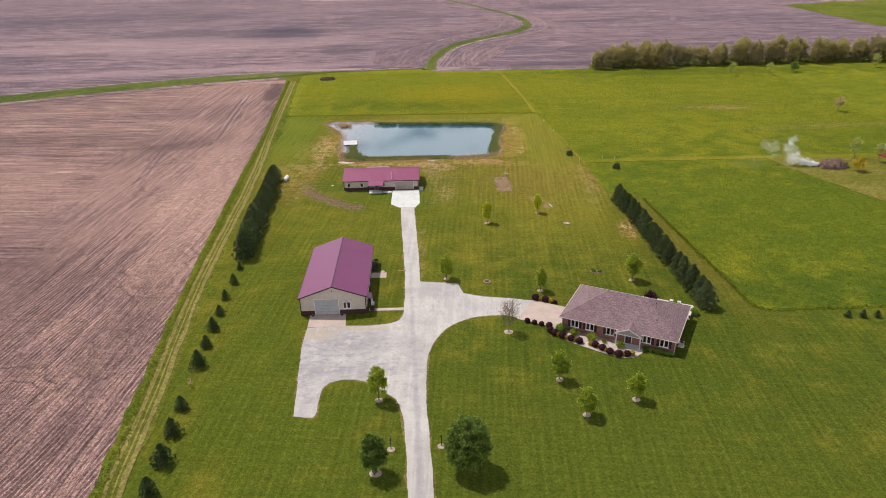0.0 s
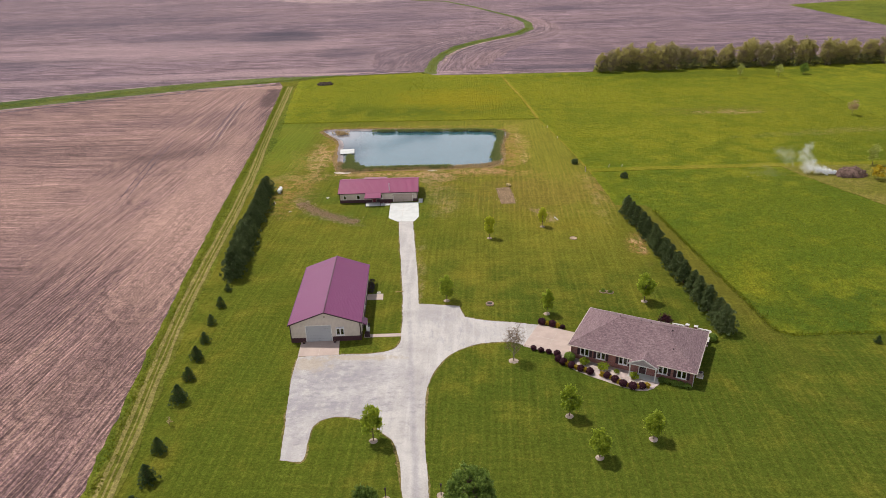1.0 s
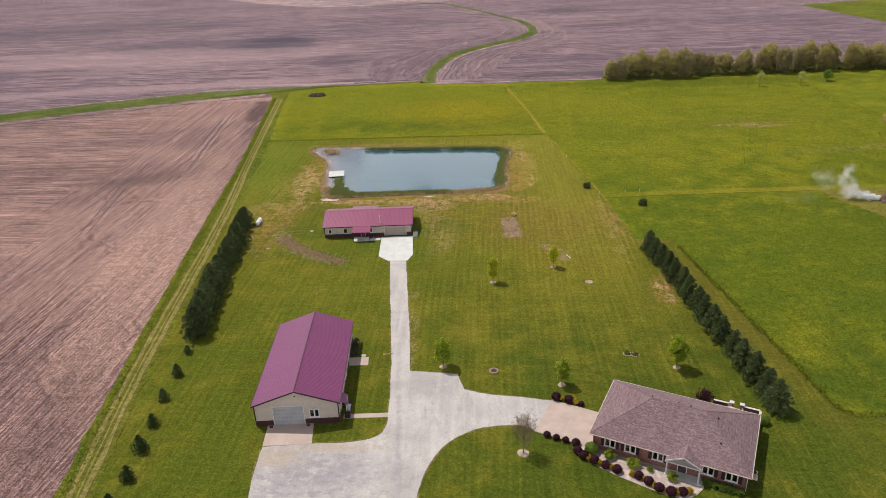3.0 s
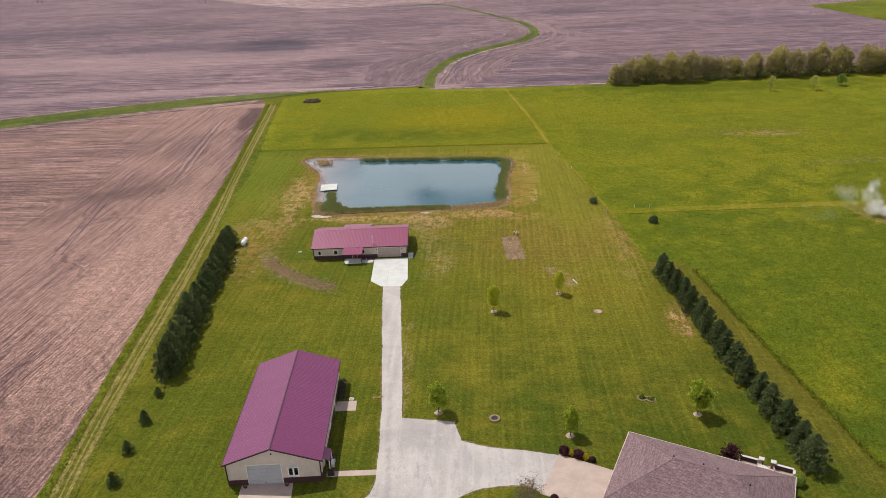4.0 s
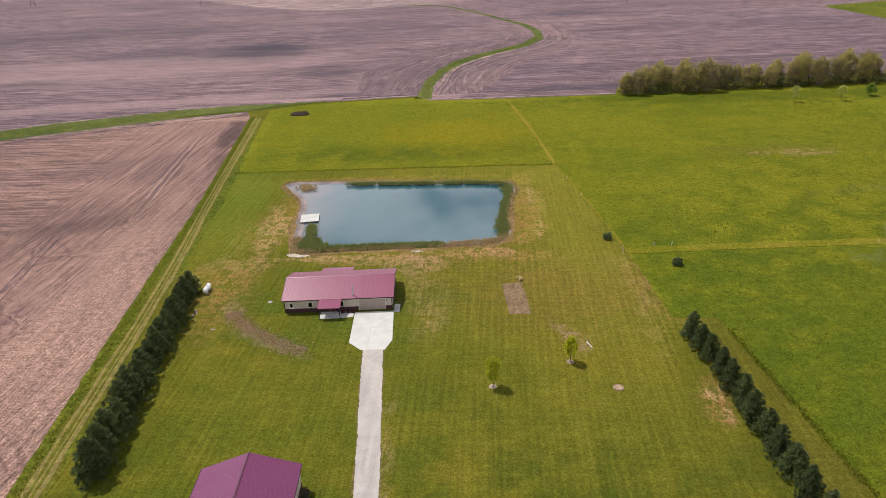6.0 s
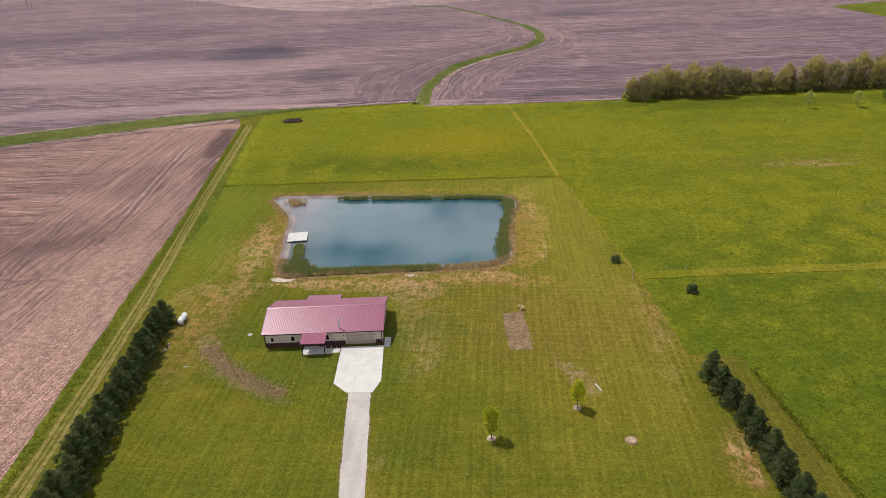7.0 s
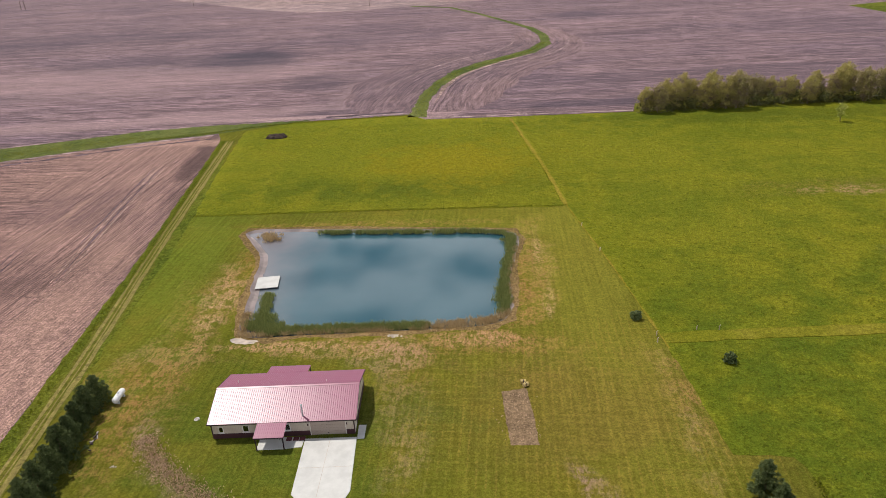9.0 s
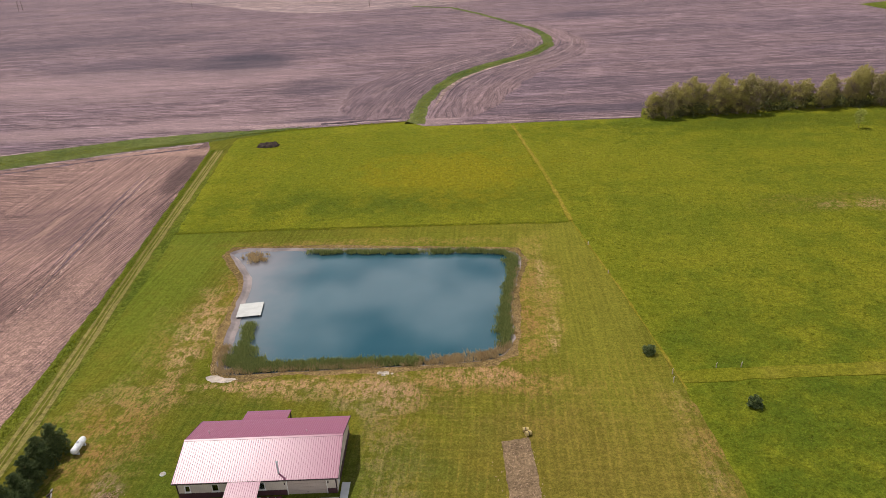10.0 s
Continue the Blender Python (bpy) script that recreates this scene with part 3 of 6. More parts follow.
def rod(bm, a, b, r0, r1=None, n=7):
    a, b = Vector(a), Vector(b)
    d = b - a
    m = Matrix.Translation((a + b) / 2) @ d.to_track_quat("Z", "Y").to_matrix().to_4x4()
    bmesh.ops.create_cone(bm, cap_ends=True, segments=n, radius1=r0, radius2=r0 if r1 is None else r1, depth=d.length, matrix=m)
    return bm


def prism(pts, z0, z1):
    """An upright block over a plan."""
    bm = bmesh.new()
    low, top = [bm.verts.new((x, y, z0)) for x, y in pts], [bm.verts.new((x, y, z1)) for x, y in pts]
    bm.faces.new(top), bm.faces.new(low[::-1])
    for i in range(len(pts)):
        j = (i + 1) % len(pts)
        bm.faces.new((low[i], low[j], top[j], top[i]))
    return bm


def solid(pts, faces):
    bm = bmesh.new()
    v = [bm.verts.new(p) for p in pts]
    for f in faces:
        bm.faces.new([v[i] for i in f])
    bmesh.ops.recalc_face_normals(bm, faces=bm.faces)
    return bm


def edge_line(pts, step=2.5, rough=0.3, seed=0.0, rounds=0, keep=180):
    """A closed plan with its corners rounded and its edge made uneven."""
    pts = [Vector((*p, 0)) for p in pts]
    for _ in range(rounds):
        soft = []
        for o, p, q in zip(pts[-1:] + pts[:-1], pts, pts[1:] + pts[:1]):
            soft += [p] if (p - o).angle(q - p, 0) > radians(keep) else [p.lerp(o, 0.25), p.lerp(q, 0.25)]
        pts = soft
    out = []
    for a, b in zip(pts, pts[1:] + pts[:1]):
        n = max(1, min(400, int((b - a).length / step)))
        side = Vector((-(b - a).y, (b - a).x, 0)).normalized()
        for i in range(n):
            p = a.lerp(b, i / n)
            out.append(p + side * rough * (noise.noise(p * 0.23 + Vector((seed, 0, 0))) + 0.9 * noise.noise(p * 1.3 + Vector((0, seed, 7)))))
    return [(p.x, p.y) for p in out]


def sheet(name, pts, z, material, label, category, step=2.5, rough=0.3, rounds=0, holes=(), kind="structure", deep=0.06, keep=180):
    """A flat piece of ground with a shallow rim."""
    bm = bmesh.new()
    edges = []
    for i, loop in enumerate((edge_line(pts, step, rough, len(pts) * 1.7 + z * 50, rounds, keep), *holes)):
        top = [bm.verts.new((x, y, z)) for x, y in loop]
        low = [bm.verts.new((x, y, z - deep)) for x, y in loop]
        for a in range(len(top)):
            b = (a + 1) % len(top)
            edges.append(bm.edges.new((top[a], top[b])))
            bm.faces.new((top[a], low[a], low[b], top[b]))
    made = bmesh.ops.triangle_fill(bm, use_beauty=False, use_dissolve=False, edges=edges, normal=(0, 0, 1))
    for f in made["geom"]:
        if isinstance(f, bmesh.types.BMFace) and f.normal.z < 0:
            f.normal_flip()
    return tagged(part(name, bm, material), label, category, kind=kind)


def band(line, w):
    """The plan of a strip of width w along a line."""
    v = [Vector(p) for p in line]
    left, right = [], []
    for i, p in enumerate(v):
        d = (v[min(i + 1, len(v) - 1)] - v[max(i - 1, 0)]).normalized()
        left.append(tuple(p + Vector((-d.y, d.x)) * w / 2)), right.append(tuple(p - Vector((-d.y, d.x)) * w / 2))
    return left + right[::-1]


# ---- the ground ----
POND = [(-51.4, 250.0), (-50.6, 252.4), (-46.4, 253.3), (-32.8, 252.2), (-13.2, 250.9), (5.9, 249.7), (13.2, 248.0), (15.0, 243.4), (12.9, 233.2), (11.4, 222.1), (12.2, 214.2),
        (10.8, 208.1), (7.7, 205.9), (1.3, 205.1), (-7.9, 204.5), (-17.2, 204.0), (-26.4, 203.4), (-31.9, 202.8), (-37.6, 202.9), (-38.6, 207.0), (-40.2, 216.0), (-42.5, 231.1), (-43.6, 238.1), (-46.8, 242.8)]
RIM = edge_line(POND, 1.5, 0.35, 3.0, 1)
FAR = 4000
WEST = [(-33, 0), (-46.2, 62.9), (-49.8, 84), (-56.1, 121.7), (-63.9, 176.1), (-68.0, 207.8), (-71.6, 236.2), (-79, 282.7), (-87.4, 337)]
VERGE = [(-30, 0), (-42.6, 63), (-45.2, 84), (-51.0, 121.6), (-55.6, 156.8), (-58.3, 176), (-62.9, 220), (-68.4, 260), (-81.6, 335)]
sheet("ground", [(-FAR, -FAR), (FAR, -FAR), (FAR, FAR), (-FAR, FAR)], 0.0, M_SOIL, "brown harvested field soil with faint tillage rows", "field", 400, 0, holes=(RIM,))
sheet("west_field", [(-600, -300), (-33, -300)] + WEST + [(-91.6, 345.9), (-117.8, 337.6), (-164.7, 316.5), (-205.5, 295.2), (-330, 238), (-600, 130)], 0.02, M_SOIL_W,
      "worked brown field with stubble and turning rows at its edge", "field", 3, 0.3)
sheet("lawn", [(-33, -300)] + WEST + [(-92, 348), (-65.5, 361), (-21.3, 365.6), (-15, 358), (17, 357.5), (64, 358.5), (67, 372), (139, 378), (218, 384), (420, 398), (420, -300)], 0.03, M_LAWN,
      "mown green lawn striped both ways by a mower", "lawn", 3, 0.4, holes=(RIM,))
sheet("verge", WEST + VERGE[::-1], 0.08, M_ROUGH, "rough green grass strip along the field edge", "grass", 2, 0.5)
FENCE = [(17.7, 357), (24.1, 303.4), (27.5, 264.4), (32.9, 228.7), (35.5, 208.2), (36.7, 197.5), (38.6, 172.2)]
sheet("north_meadow", [(-69.8, 262.4), (-42, 263.2), (-14, 263.3), (26.9, 263.1), (24.1, 303.4), (17.0, 357), (-14, 357), (-21.3, 365), (-65, 360), (-82, 349), (-80.5, 335), (-74, 290)], 0.06, M_MEADOW,
      "tall green meadow grass with dandelions", "meadow", 2, 0.5, deep=0.1)
sheet("east_meadow", FENCE + [(43.2, 172.2), (46.4, 171.7), (49.3, 146.6), (53.8, 111.2), (56, 109.4), (77, 110.6), (150, 112), (420, 118), (420, 379), (218, 367), (139, 361.5), (66, 357.5)], 0.06, M_MEADOW,
      "broad bright green meadow flecked with yellow dandelions", "meadow", 2, 0.5, deep=0.1)
sheet("field_ditch", [(-420, 200), (-330, 240), (-205.5, 295.2), (-164.7, 317), (-118, 338.5), (-91.6, 347), (-74, 356), (-60, 363), (-94, 360), (-122.3, 355), (-172, 334.5), (-214, 311), (-330, 258), (-420, 220)], 0.07, M_WATERWAY,
      "green grassed ditch between two bare fields", "ditch", 2, 0.9)
sheet("waterway", [(-22, 362), (-20.6, 380), (-20.2, 399.2), (-15.9, 427.3), (-7.9, 457), (6.2, 480.6), (21.8, 499.7), (35.5, 519.5), (45, 547.6), (46, 577.7), (40.5, 614.6), (26, 661), (4, 727), (-23, 793), (-62, 822), (-60, 829),
                   (-20.4, 799), (7.2, 731.9), (29.2, 665.6), (45.3, 618.5), (52, 575.6), (50.5, 536.9), (38.6, 505.8), (25, 489), (9.5, 469), (-3.2, 446.5), (-11.4, 420.2), (-15.4, 388.2), (-14.5, 362)], 0.06, M_WATERWAY,
      "winding green grass waterway through the bare field", "waterway", 3, 0.8)
sheet("far_pasture", [(290, 668), (349, 690), (700, 760), (700, 480), (420, 470), (291, 506)], 0.08, M_ROUGH, "distant green pasture corner", "pasture", 8, 1)
sheet("pale_field", [(-230, 868), (-175, 812), (-132, 803), (-85, 818), (-30, 826), (40, 880), (300, 742), (352, 695), (720, 770), (900, 1300), (-700, 1400)], 0.05, M_FALLOW, "pale dry field towards the horizon", "field", 12, 4)
LANE = [(-31.5, 0), (-43.8, 60), (-45.4, 68), (-47.8, 84), (-50.7, 100.2), (-54.2, 121.7), (-57.6, 150), (-60.0, 170.8), (-61.2, 179.7), (-64.3, 202), (-69.4, 233), (-74.2, 265), (-84.6, 336)]
sheet("burn_yard", [(91.6, 202.2), (93.5, 195), (97.1, 185.9), (102.1, 174), (106.6, 164.1), (118, 150), (150, 148), (170, 170), (165, 203.5), (110, 204.2)], 0.12, M_YARD, "short worn grass round a burning heap", "yard", 1.5, 0.5)
sheet("meadow_track", band(((17.6, 354), (20.5, 330), (24.0, 303.4), (26.0, 282), (27.6, 264)), 1.0), 0.13, M_TRACK, "worn yellow-green track through the meadow", "track", 2, 0.35)
sheet("cross_track", band(((36.6, 200.7), (53.5, 201.7), (90, 203), (180, 205), (420, 210)), 3.2), 0.13, M_CROSS, "mown pale strip across the meadow", "track", 2, 0.4)
sheet("fence_strip", band(((27.6, 264), (32.9, 228.7), (35.5, 208.2), (36.7, 197.5)), 0.3), 0.12, M_TRACK, "dry grass strip under a fence line", "grass", 1, 0.2)
sheet("garden_plot", [(8.7, 186.3), (12.6, 187.2), (13.6, 174.3), (9.6, 174.3)], 0.06, M_PLOT, "bare brown vegetable plot in the lawn", "garden plot", 0.4, 0.18)

def beside(line, off):
    """A line that runs beside another, off metres to its left."""
    v = [Vector(p) for p in line]
    out = []
    for i, p in enumerate(v):
        d = (v[min(i + 1, len(v) - 1)] - v[max(i - 1, 0)]).normalized()
        out.append(tuple(p + Vector((-d.y, d.x)) * off))
    return out


def ribbon(name, line, w, z, material, label, category, fade=0.35, seed=0.0):
    """A narrow raised strip along a smooth line; its width wavers and thins out towards the ends."""
    v = [Vector((*p, 0)) for p in line]
    v = [v[0] * 2 - v[1]] + v + [v[-1] * 2 - v[-2]]
    run = []
    for a, b, c, d in zip(v, v[1:], v[2:], v[3:]):
        k = max(2, int((c - b).length / 2.5))
        for i in range(k):
            t = i / k
            run.append(0.5 * (2 * b + (c - a) * t + (2 * a - 5 * b + 4 * c - d) * t * t + (3 * b - a - 3 * c + d) * t ** 3))
    run.append(v[-2])
    bm, rows = bmesh.new(), []
    for i, p in enumerate(run):
        t = (run[min(i + 1, len(run) - 1)] - run[max(i - 1, 0)]).normalized()
        side = Vector((-t.y, t.x, 0))
        end = min(1.0, (i + 0.3) / (fade * len(run) * 0.5), (len(run) - i - 0.7) / (fade * len(run) * 0.5))
        half = w / 2 * max(0.08, end) * (1 + 0.5 * noise.noise(p * 0.11 + Vector((seed, 0, 0))) + 0.35 * noise.noise(p * 0.5 + Vector((0, seed, 3))))
        mid = p + side * 0.25 * w * noise.noise(p * 0.2 + Vector((seed, 5, 1)))
        rows.append([bm.verts.new(mid + side * h + Vector((0, 0, dz))) for h, dz in ((half, z - 0.05), (half, z), (-half, z), (-half, z - 0.05))])
    for a, b in zip(rows, rows[1:]):
        for k in range(3):
            bm.faces.new((a[k], b[k], b[k + 1], a[k + 1]))
    bmesh.ops.recalc_face_normals(bm, faces=bm.faces)
    return tagged(part(name, bm, material), label, category, kind="structure")


ribbon("lane", [(x + 0.95, y) for x, y in LANE], 3.4, 0.09, M_LANE, "yellowing worn grass lane along the field edge", "lane", 0.02)
for i, (shift, w) in enumerate(((0.0, 0.6), (1.9, 0.75), (1.0, 0.25))):
    ribbon("wheel_track", [(x + shift, y) for x, y in LANE], w, 0.11, M_PATH, "worn yellow wheel track in the grass verge", "track", 0.02, i * 5.0)
MEANDER = [(-18.3, 369), (-18, 385), (-14, 424), (-5, 452), (8, 475), (23, 494), (36, 512), (45, 535), (48, 560), (45, 595), (36, 640), (18, 690)]
def headland(line, near, wide, label):
    """Soil beside a line whose rows run along it: near and wide (m, to the left) may waver."""
    v = [Vector((*p, 0)) for p in line]
    bm = bmesh.new()
    uv = bm.loops.layers.uv.new("along")
    run, rows = 0.0, []
    for i in range(len(v) * 6 - 5):
        k, t = divmod(i, 6)
        p = v[k].lerp(v[min(k + 1, len(v) - 1)], t / 6)
        d = (v[min(k + 1, len(v) - 1)] - v[max(k - 1, 0)]).normalized() * (1 - t / 6) + (v[min(k + 2, len(v) - 1)] - v[k if k + 1 < len(v) else k - 1]).normalized() * (t / 6)
        side = Vector((-d.y, d.x, 0)).normalized()
        f = i / (len(v) * 6 - 6)
        far = wide * (1 - 0.75 * f * f) * (0.5 + 0.5 * min(1.0, f * 5)) * (1 + 0.12 * noise.noise(p * 0.05))
        if rows:
            run += (p - rows[-1][3]).length
        rows.append((bm.verts.new(p + side * near), bm.verts.new(p + side * (near + far)), run, p, far))
    for a, b in zip(rows, rows[1:]):
        face = bm.faces.new((a[0], b[0], b[1], a[1]))
        for loop, q in zip(face.loops, ((a[2], 0), (b[2], 0), (b[2], b[4]), (a[2], a[4]))):
            loop[uv].uv = q
    if bm.faces[:][0].normal.z < 0 or wide < 0:
        bmesh.ops.reverse_faces(bm, faces=bm.faces)
    for w in bm.verts:
        w.co.z = 0.02
    return tagged(part("headland", bm, M_CURVE), label, "field headland", kind="structure")


headland(MEANDER[:10], 3.0, 40.0, "curved tillage rows on the inner side of a grass waterway")
headland(MEANDER[:11], -3.0, -36.0, "curved tillage rows on the outer side of a grass waterway")
for i, (off, w, mat) in enumerate(((12.5, 0.7, M_RUTSOIL), (20, 0.8, M_FALLOW), (-5.2, 2.4, M_TYRE), (-8.0, 0.8, M_RUTSOIL), (-15, 0.8, M_FALLOW))):
    ribbon("headland_row", beside(MEANDER[1:7] if off == -5.2 else MEANDER[1:10], off), w, 0.05, mat, "curved tillage row beside the grass waterway", "soil row", 0.5, i * 3.1)
for line, w, mat in ((((-330, 237), (-205, 294.0), (-165, 315.8), (-118, 337), (-93, 345)), 1.8, M_FALLOW), (((-340, 226), (-205, 288), (-165, 310), (-118, 331.5), (-92, 340)), 1.2, M_RUTSOIL),
                     (((-120, 356), (-94, 361.5), (-66, 364), (-40, 367), (-24, 369)), 1.7, M_FALLOW), (((-55, 366.5), (-40, 368.8), (-24, 371)), 2.2, M_RUTSOIL), (((-214, 312.6), (-172, 336), (-122, 356.5)), 1.5, M_FALLOW),
                     (((-12, 360), (20, 360.5), (64, 360.5)), 1.4, M_FALLOW)):
    sheet("field_margin", band(line, w), 0.04, mat, "narrow bare margin along a field's grass edge", "field margin", 1.5, 0.8)

# tyre marks along the west field
for x, y0, y1, w, mat in ((-96.3, 205, 330, 0.3, M_TYRE), (-98.4, 215, 326, 0.28, M_TYRE), (-97.4, 225, 322, 0.35, M_RUTSOIL), (-99.6, 240, 315, 0.35, M_RUTSOIL),
                          (-112.5, 170, 262, 0.28, M_RUTSOIL), (-114.3, 170, 258, 0.28, M_RUTSOIL)):
    line = [(x + (316 - y) * (0.105 + (316 - y) * 0.00032), y) for y in range(y0, y1, 12)]
    ribbon("tyre_mark", line, w, 0.045, mat, "long narrow tyre mark in the field soil", "tyre mark", 0.5, x)

# the pond
def swell(line, d):
    """A closed line pushed outwards by d metres."""
    c = [Vector(p) for p in line]
    out = []
    for i, p in enumerate(c):
        t = (c[(i + 1) % len(c)] - c[i - 1]).normalized()
        out.append(tuple(p + Vector((-t.y, t.x)) * d * (1.0 + 0.5 * math.sin(i * 2.3))))
    return out


sheet("pond_margin", swell(POND, 1.3), 0.045, M_BANKTOP, "dead brown grass and mud round a pond's edge", "pond margin", 0.8, 0.45, holes=(RIM,))
bank = bmesh.new()
rings = []
for drop, shrink in ((0.03, 0.0), (-0.25, 0.5), (-0.75, 1.6), (-2.2, 6.0)):
    ring = []
    for i, (x, y) in enumerate(RIM):
        a, b = Vector(RIM[i - 1]), Vector(RIM[(i + 1) % len(RIM)])
        d = (b - a).normalized()
        q = Vector((x, y)) + Vector((d.y, -d.x)) * shrink
        ring.append(bank.verts.new((q.x, q.y, drop)))
    rings.append(ring)
for r, s in zip(rings, rings[1:]):
    for i in range(len(r)):
        j = (i + 1) % len(r)
        bank.faces.new((r[i], r[j], s[j], s[i]))
bank.faces.new(rings[-1])
bmesh.ops.recalc_face_normals(bank, faces=bank.faces)
tagged(part("pond_bank", bank, M_MUD), "muddy grey-brown bank of a farm pond", "pond bank", kind="structure")
SHORE = [(-36.9, 204.5), (-38.0, 210), (-39.2, 216.5), (-41.6, 231.1), (-42.7, 238.1), (-45.9, 243.0), (-50.2, 249.6)]
sheet("mud_shore", band(SHORE, 1.5), -0.37, M_MUD, "wet pinkish-grey mud shore of a pond", "shore", 1, 0.3, 2, deep=0.02)
sheet("pond_water", POND, -0.4, M_WATER, "still grey-blue pond water mirroring clouds", "water", 1.5, 0.2, 1, deep=0.02)

# the drives
DRIVE = [(5, -60), (-6.2, 63.3), (-7.1, 71.7), (-8, 78.2), (-9.1, 82.5), (-10.6, 84.1), (-14, 87.3), (-17.3, 88.3), (-19.9, 87.7), (-21.2, 86.2), (-21.2, 83.4), (-20.9, 79.4), (-21.3, 78.7), (-24.2, 79),
                   (-24.9, 84.1), (-25.9, 90), (-26.9, 96.6), (-27.4, 102), (-27.3, 103.7), (-20.4, 104.4), (-15.7, 104.4), (-11.9, 105.4), (-10.7, 107.4), (-10.6, 110.7), (-11.3, 121.3), (-12.7, 134.7), (-14.6, 150.8), (-15.9, 163.0),
                   (-12.4, 163.0), (-11.1, 150.8), (-9.4, 134.7), (-8.3, 121.6), (-0.6, 120.6), (0.4, 116.6), (3.7, 115.2), (9.1, 114.5), (13.9, 113.5), (10.6, 106.6), (8.7, 108.2), (5.6, 108), (2, 107.4),
                   (-1.6, 104.8), (-3.9, 101), (-5.2, 96.6), (-5.5, 91.6), (-4.9, 81.4), (-3.8, 71.7), (-3, 63.4), (8.5, -60)]
sheet("driveway", DRIVE, 0.055, M_GRAVEL, "pale crushed-stone driveway with grey worn patches", "driveway", 0.4, 0.11, 2, keep=48)
sheet("driveway_edge", swell(DRIVE, 0.22), 0.045, M_FRINGE, "dead brown grass along the edge of a gravel driveway", "grass edge", 0.4, 0.3, 2, keep=48)


def slab(name, pts, z, material, label, category="pavement"):
    bm = prism(pts, -0.1, z)
    bmesh.ops.bevel(bm, geom=[e for e in bm.edges if all(v.co.z > 0 for v in e.verts)], offset=0.03, segments=1, affect="EDGES")
    return tagged(part(name, bm, material), label, category, kind="structure")


def joints(owner, lines, z, material):
    """Shallow saw cuts, laid as thin dark fillets."""
    for a, b in lines:
        bm = prism(band((a, b), 0.05), z - 0.01, z + 0.004)
        part("joint", bm, material, owner)


s = slab("garage_pad", [(-16.2, 162.9), (-12.1, 162.9), (-11.1, 166.0), (-11.9, 176.2), (-19.2, 175.9), (-18.6, 165.3)], 0.1, M_PALE, "clean white concrete pad before a garage")
s2 = slab("barn_apron", [(-27.8, 108.3), (-21.2, 108.7), (-20.6, 104.3), (-27.4, 103.8)], 0.09, M_APRON, "pinkish concrete apron before a barn door")
slab("barn_walk", [(-17.2, 110.7), (-10.7, 111.0), (-10.65, 110.0), (-17.1, 109.7)], 0.08, M_APRON, "narrow concrete walk to a barn's side porch")
slab("side_slab", [(-19.0, 125.5), (-15.5, 125.7), (-15.3, 123.3), (-18.8, 123.2)], 0.08, M_APRON, "concrete slab at a barn's side door")
s3 = slab("house_pad", [(13.5, 113.8), (10.2, 106.7), (17.5, 103.3), (20.6, 110.4)], 0.09, M_APRON, "pinkish concrete parking pad beside a house")
slab("front_walk", [(-25.6, 173.6), (-21.9, 173.8), (-19.3, 174.2), (-19.3, 176.2), (-25.7, 176.2)], 0.11, M_PALE, "pale concrete walk and porch floor")
slab("step_slab", [(-12.0, 178.8), (-10.9, 178.8), (-10.8, 175.9), (-11.8, 175.8)], 0.1, M_PALE, "small pale concrete slab at a garage corner")
joints(s2, [((-24.3, 108.4), (-24.0, 104.1))], 0.09, M_TAN)
joints(s, [((-15.6, 176), (-15.2, 163)), ((-18.7, 170), (-11.5, 170.4))], 0.1, M_TAN)
joints(s3, [((11.8, 110.2), (19.0, 106.9)), ((16.9, 112.1), (13.9, 105.1))], 0.09, M_TAN)
sheet("planting_bed", [(18.2, 103.6), (15.9, 103.9), (14.9, 102.9), (17.1, 100.2), (20, 98), (22, 96.8), (24.1, 95.2), (26.3, 94.2), (28.5, 94.2), (30.6, 96.2), (30.2, 97.6), (27.1, 98.9)], 0.07, M_PEBBLE,
      "curved bed of pale stone before a brick house", "planting bed", 0.8, 0.12, 1)

# ---- buildings ----
def wall(parent, m, length, height, thick, holes, material, name="wall", top=None, base=0.0):
    """A wall along +x from the pose m, its outer face at y = 0, with openings (u0, u1, z0, z1) that go through it. top: a gable's peak height."""
    us = sorted({0.0, length, *(h[0] for h in holes), *(h[1] for h in holes)})
    zs = sorted({base, height, *(h[2] for h in holes), *(h[3] for h in holes)})
    bm = bmesh.new()
    for u0, u1 in zip(us, us[1:]):
        for z0, z1 in zip(zs, zs[1:]):
            if not any(h[0] <= (u0 + u1) / 2 <= h[1] and h[2] <= (z0 + z1) / 2 <= h[3] for h in holes):
                box(bm, u0, 0, z0, u1, thick, z1)
    bmesh.ops.remove_doubles(bm, verts=bm.verts, dist=0.001)
    twins = {}
    for f in bm.faces:
        c = f.calc_center_median()
        twins.setdefault((round(c.x, 3), round(c.y, 3), round(c.z, 3)), []).append(f)
    bmesh.ops.delete(bm, geom=[f for fs in twins.values() if len(fs) > 1 for f in fs], context="FACES_ONLY")
    if top:
        v = [bm.verts.new(p) for p in ((0, 0, height), (length, 0, height), (length / 2, 0, top), (0, thick, height), (length, thick, height), (length / 2, thick, top))]
        for f in ((0, 1, 2), (5, 4, 3), (1, 4, 5, 2), (3, 0, 2, 5), (0, 3, 4, 1)):
            bm.faces.new([v[i] for i in f])
    bmesh.ops.recalc_face_normals(bm, faces=bm.faces)
    ob = part(name, bm, material, parent)
    ob.matrix_basis = m
    return ob


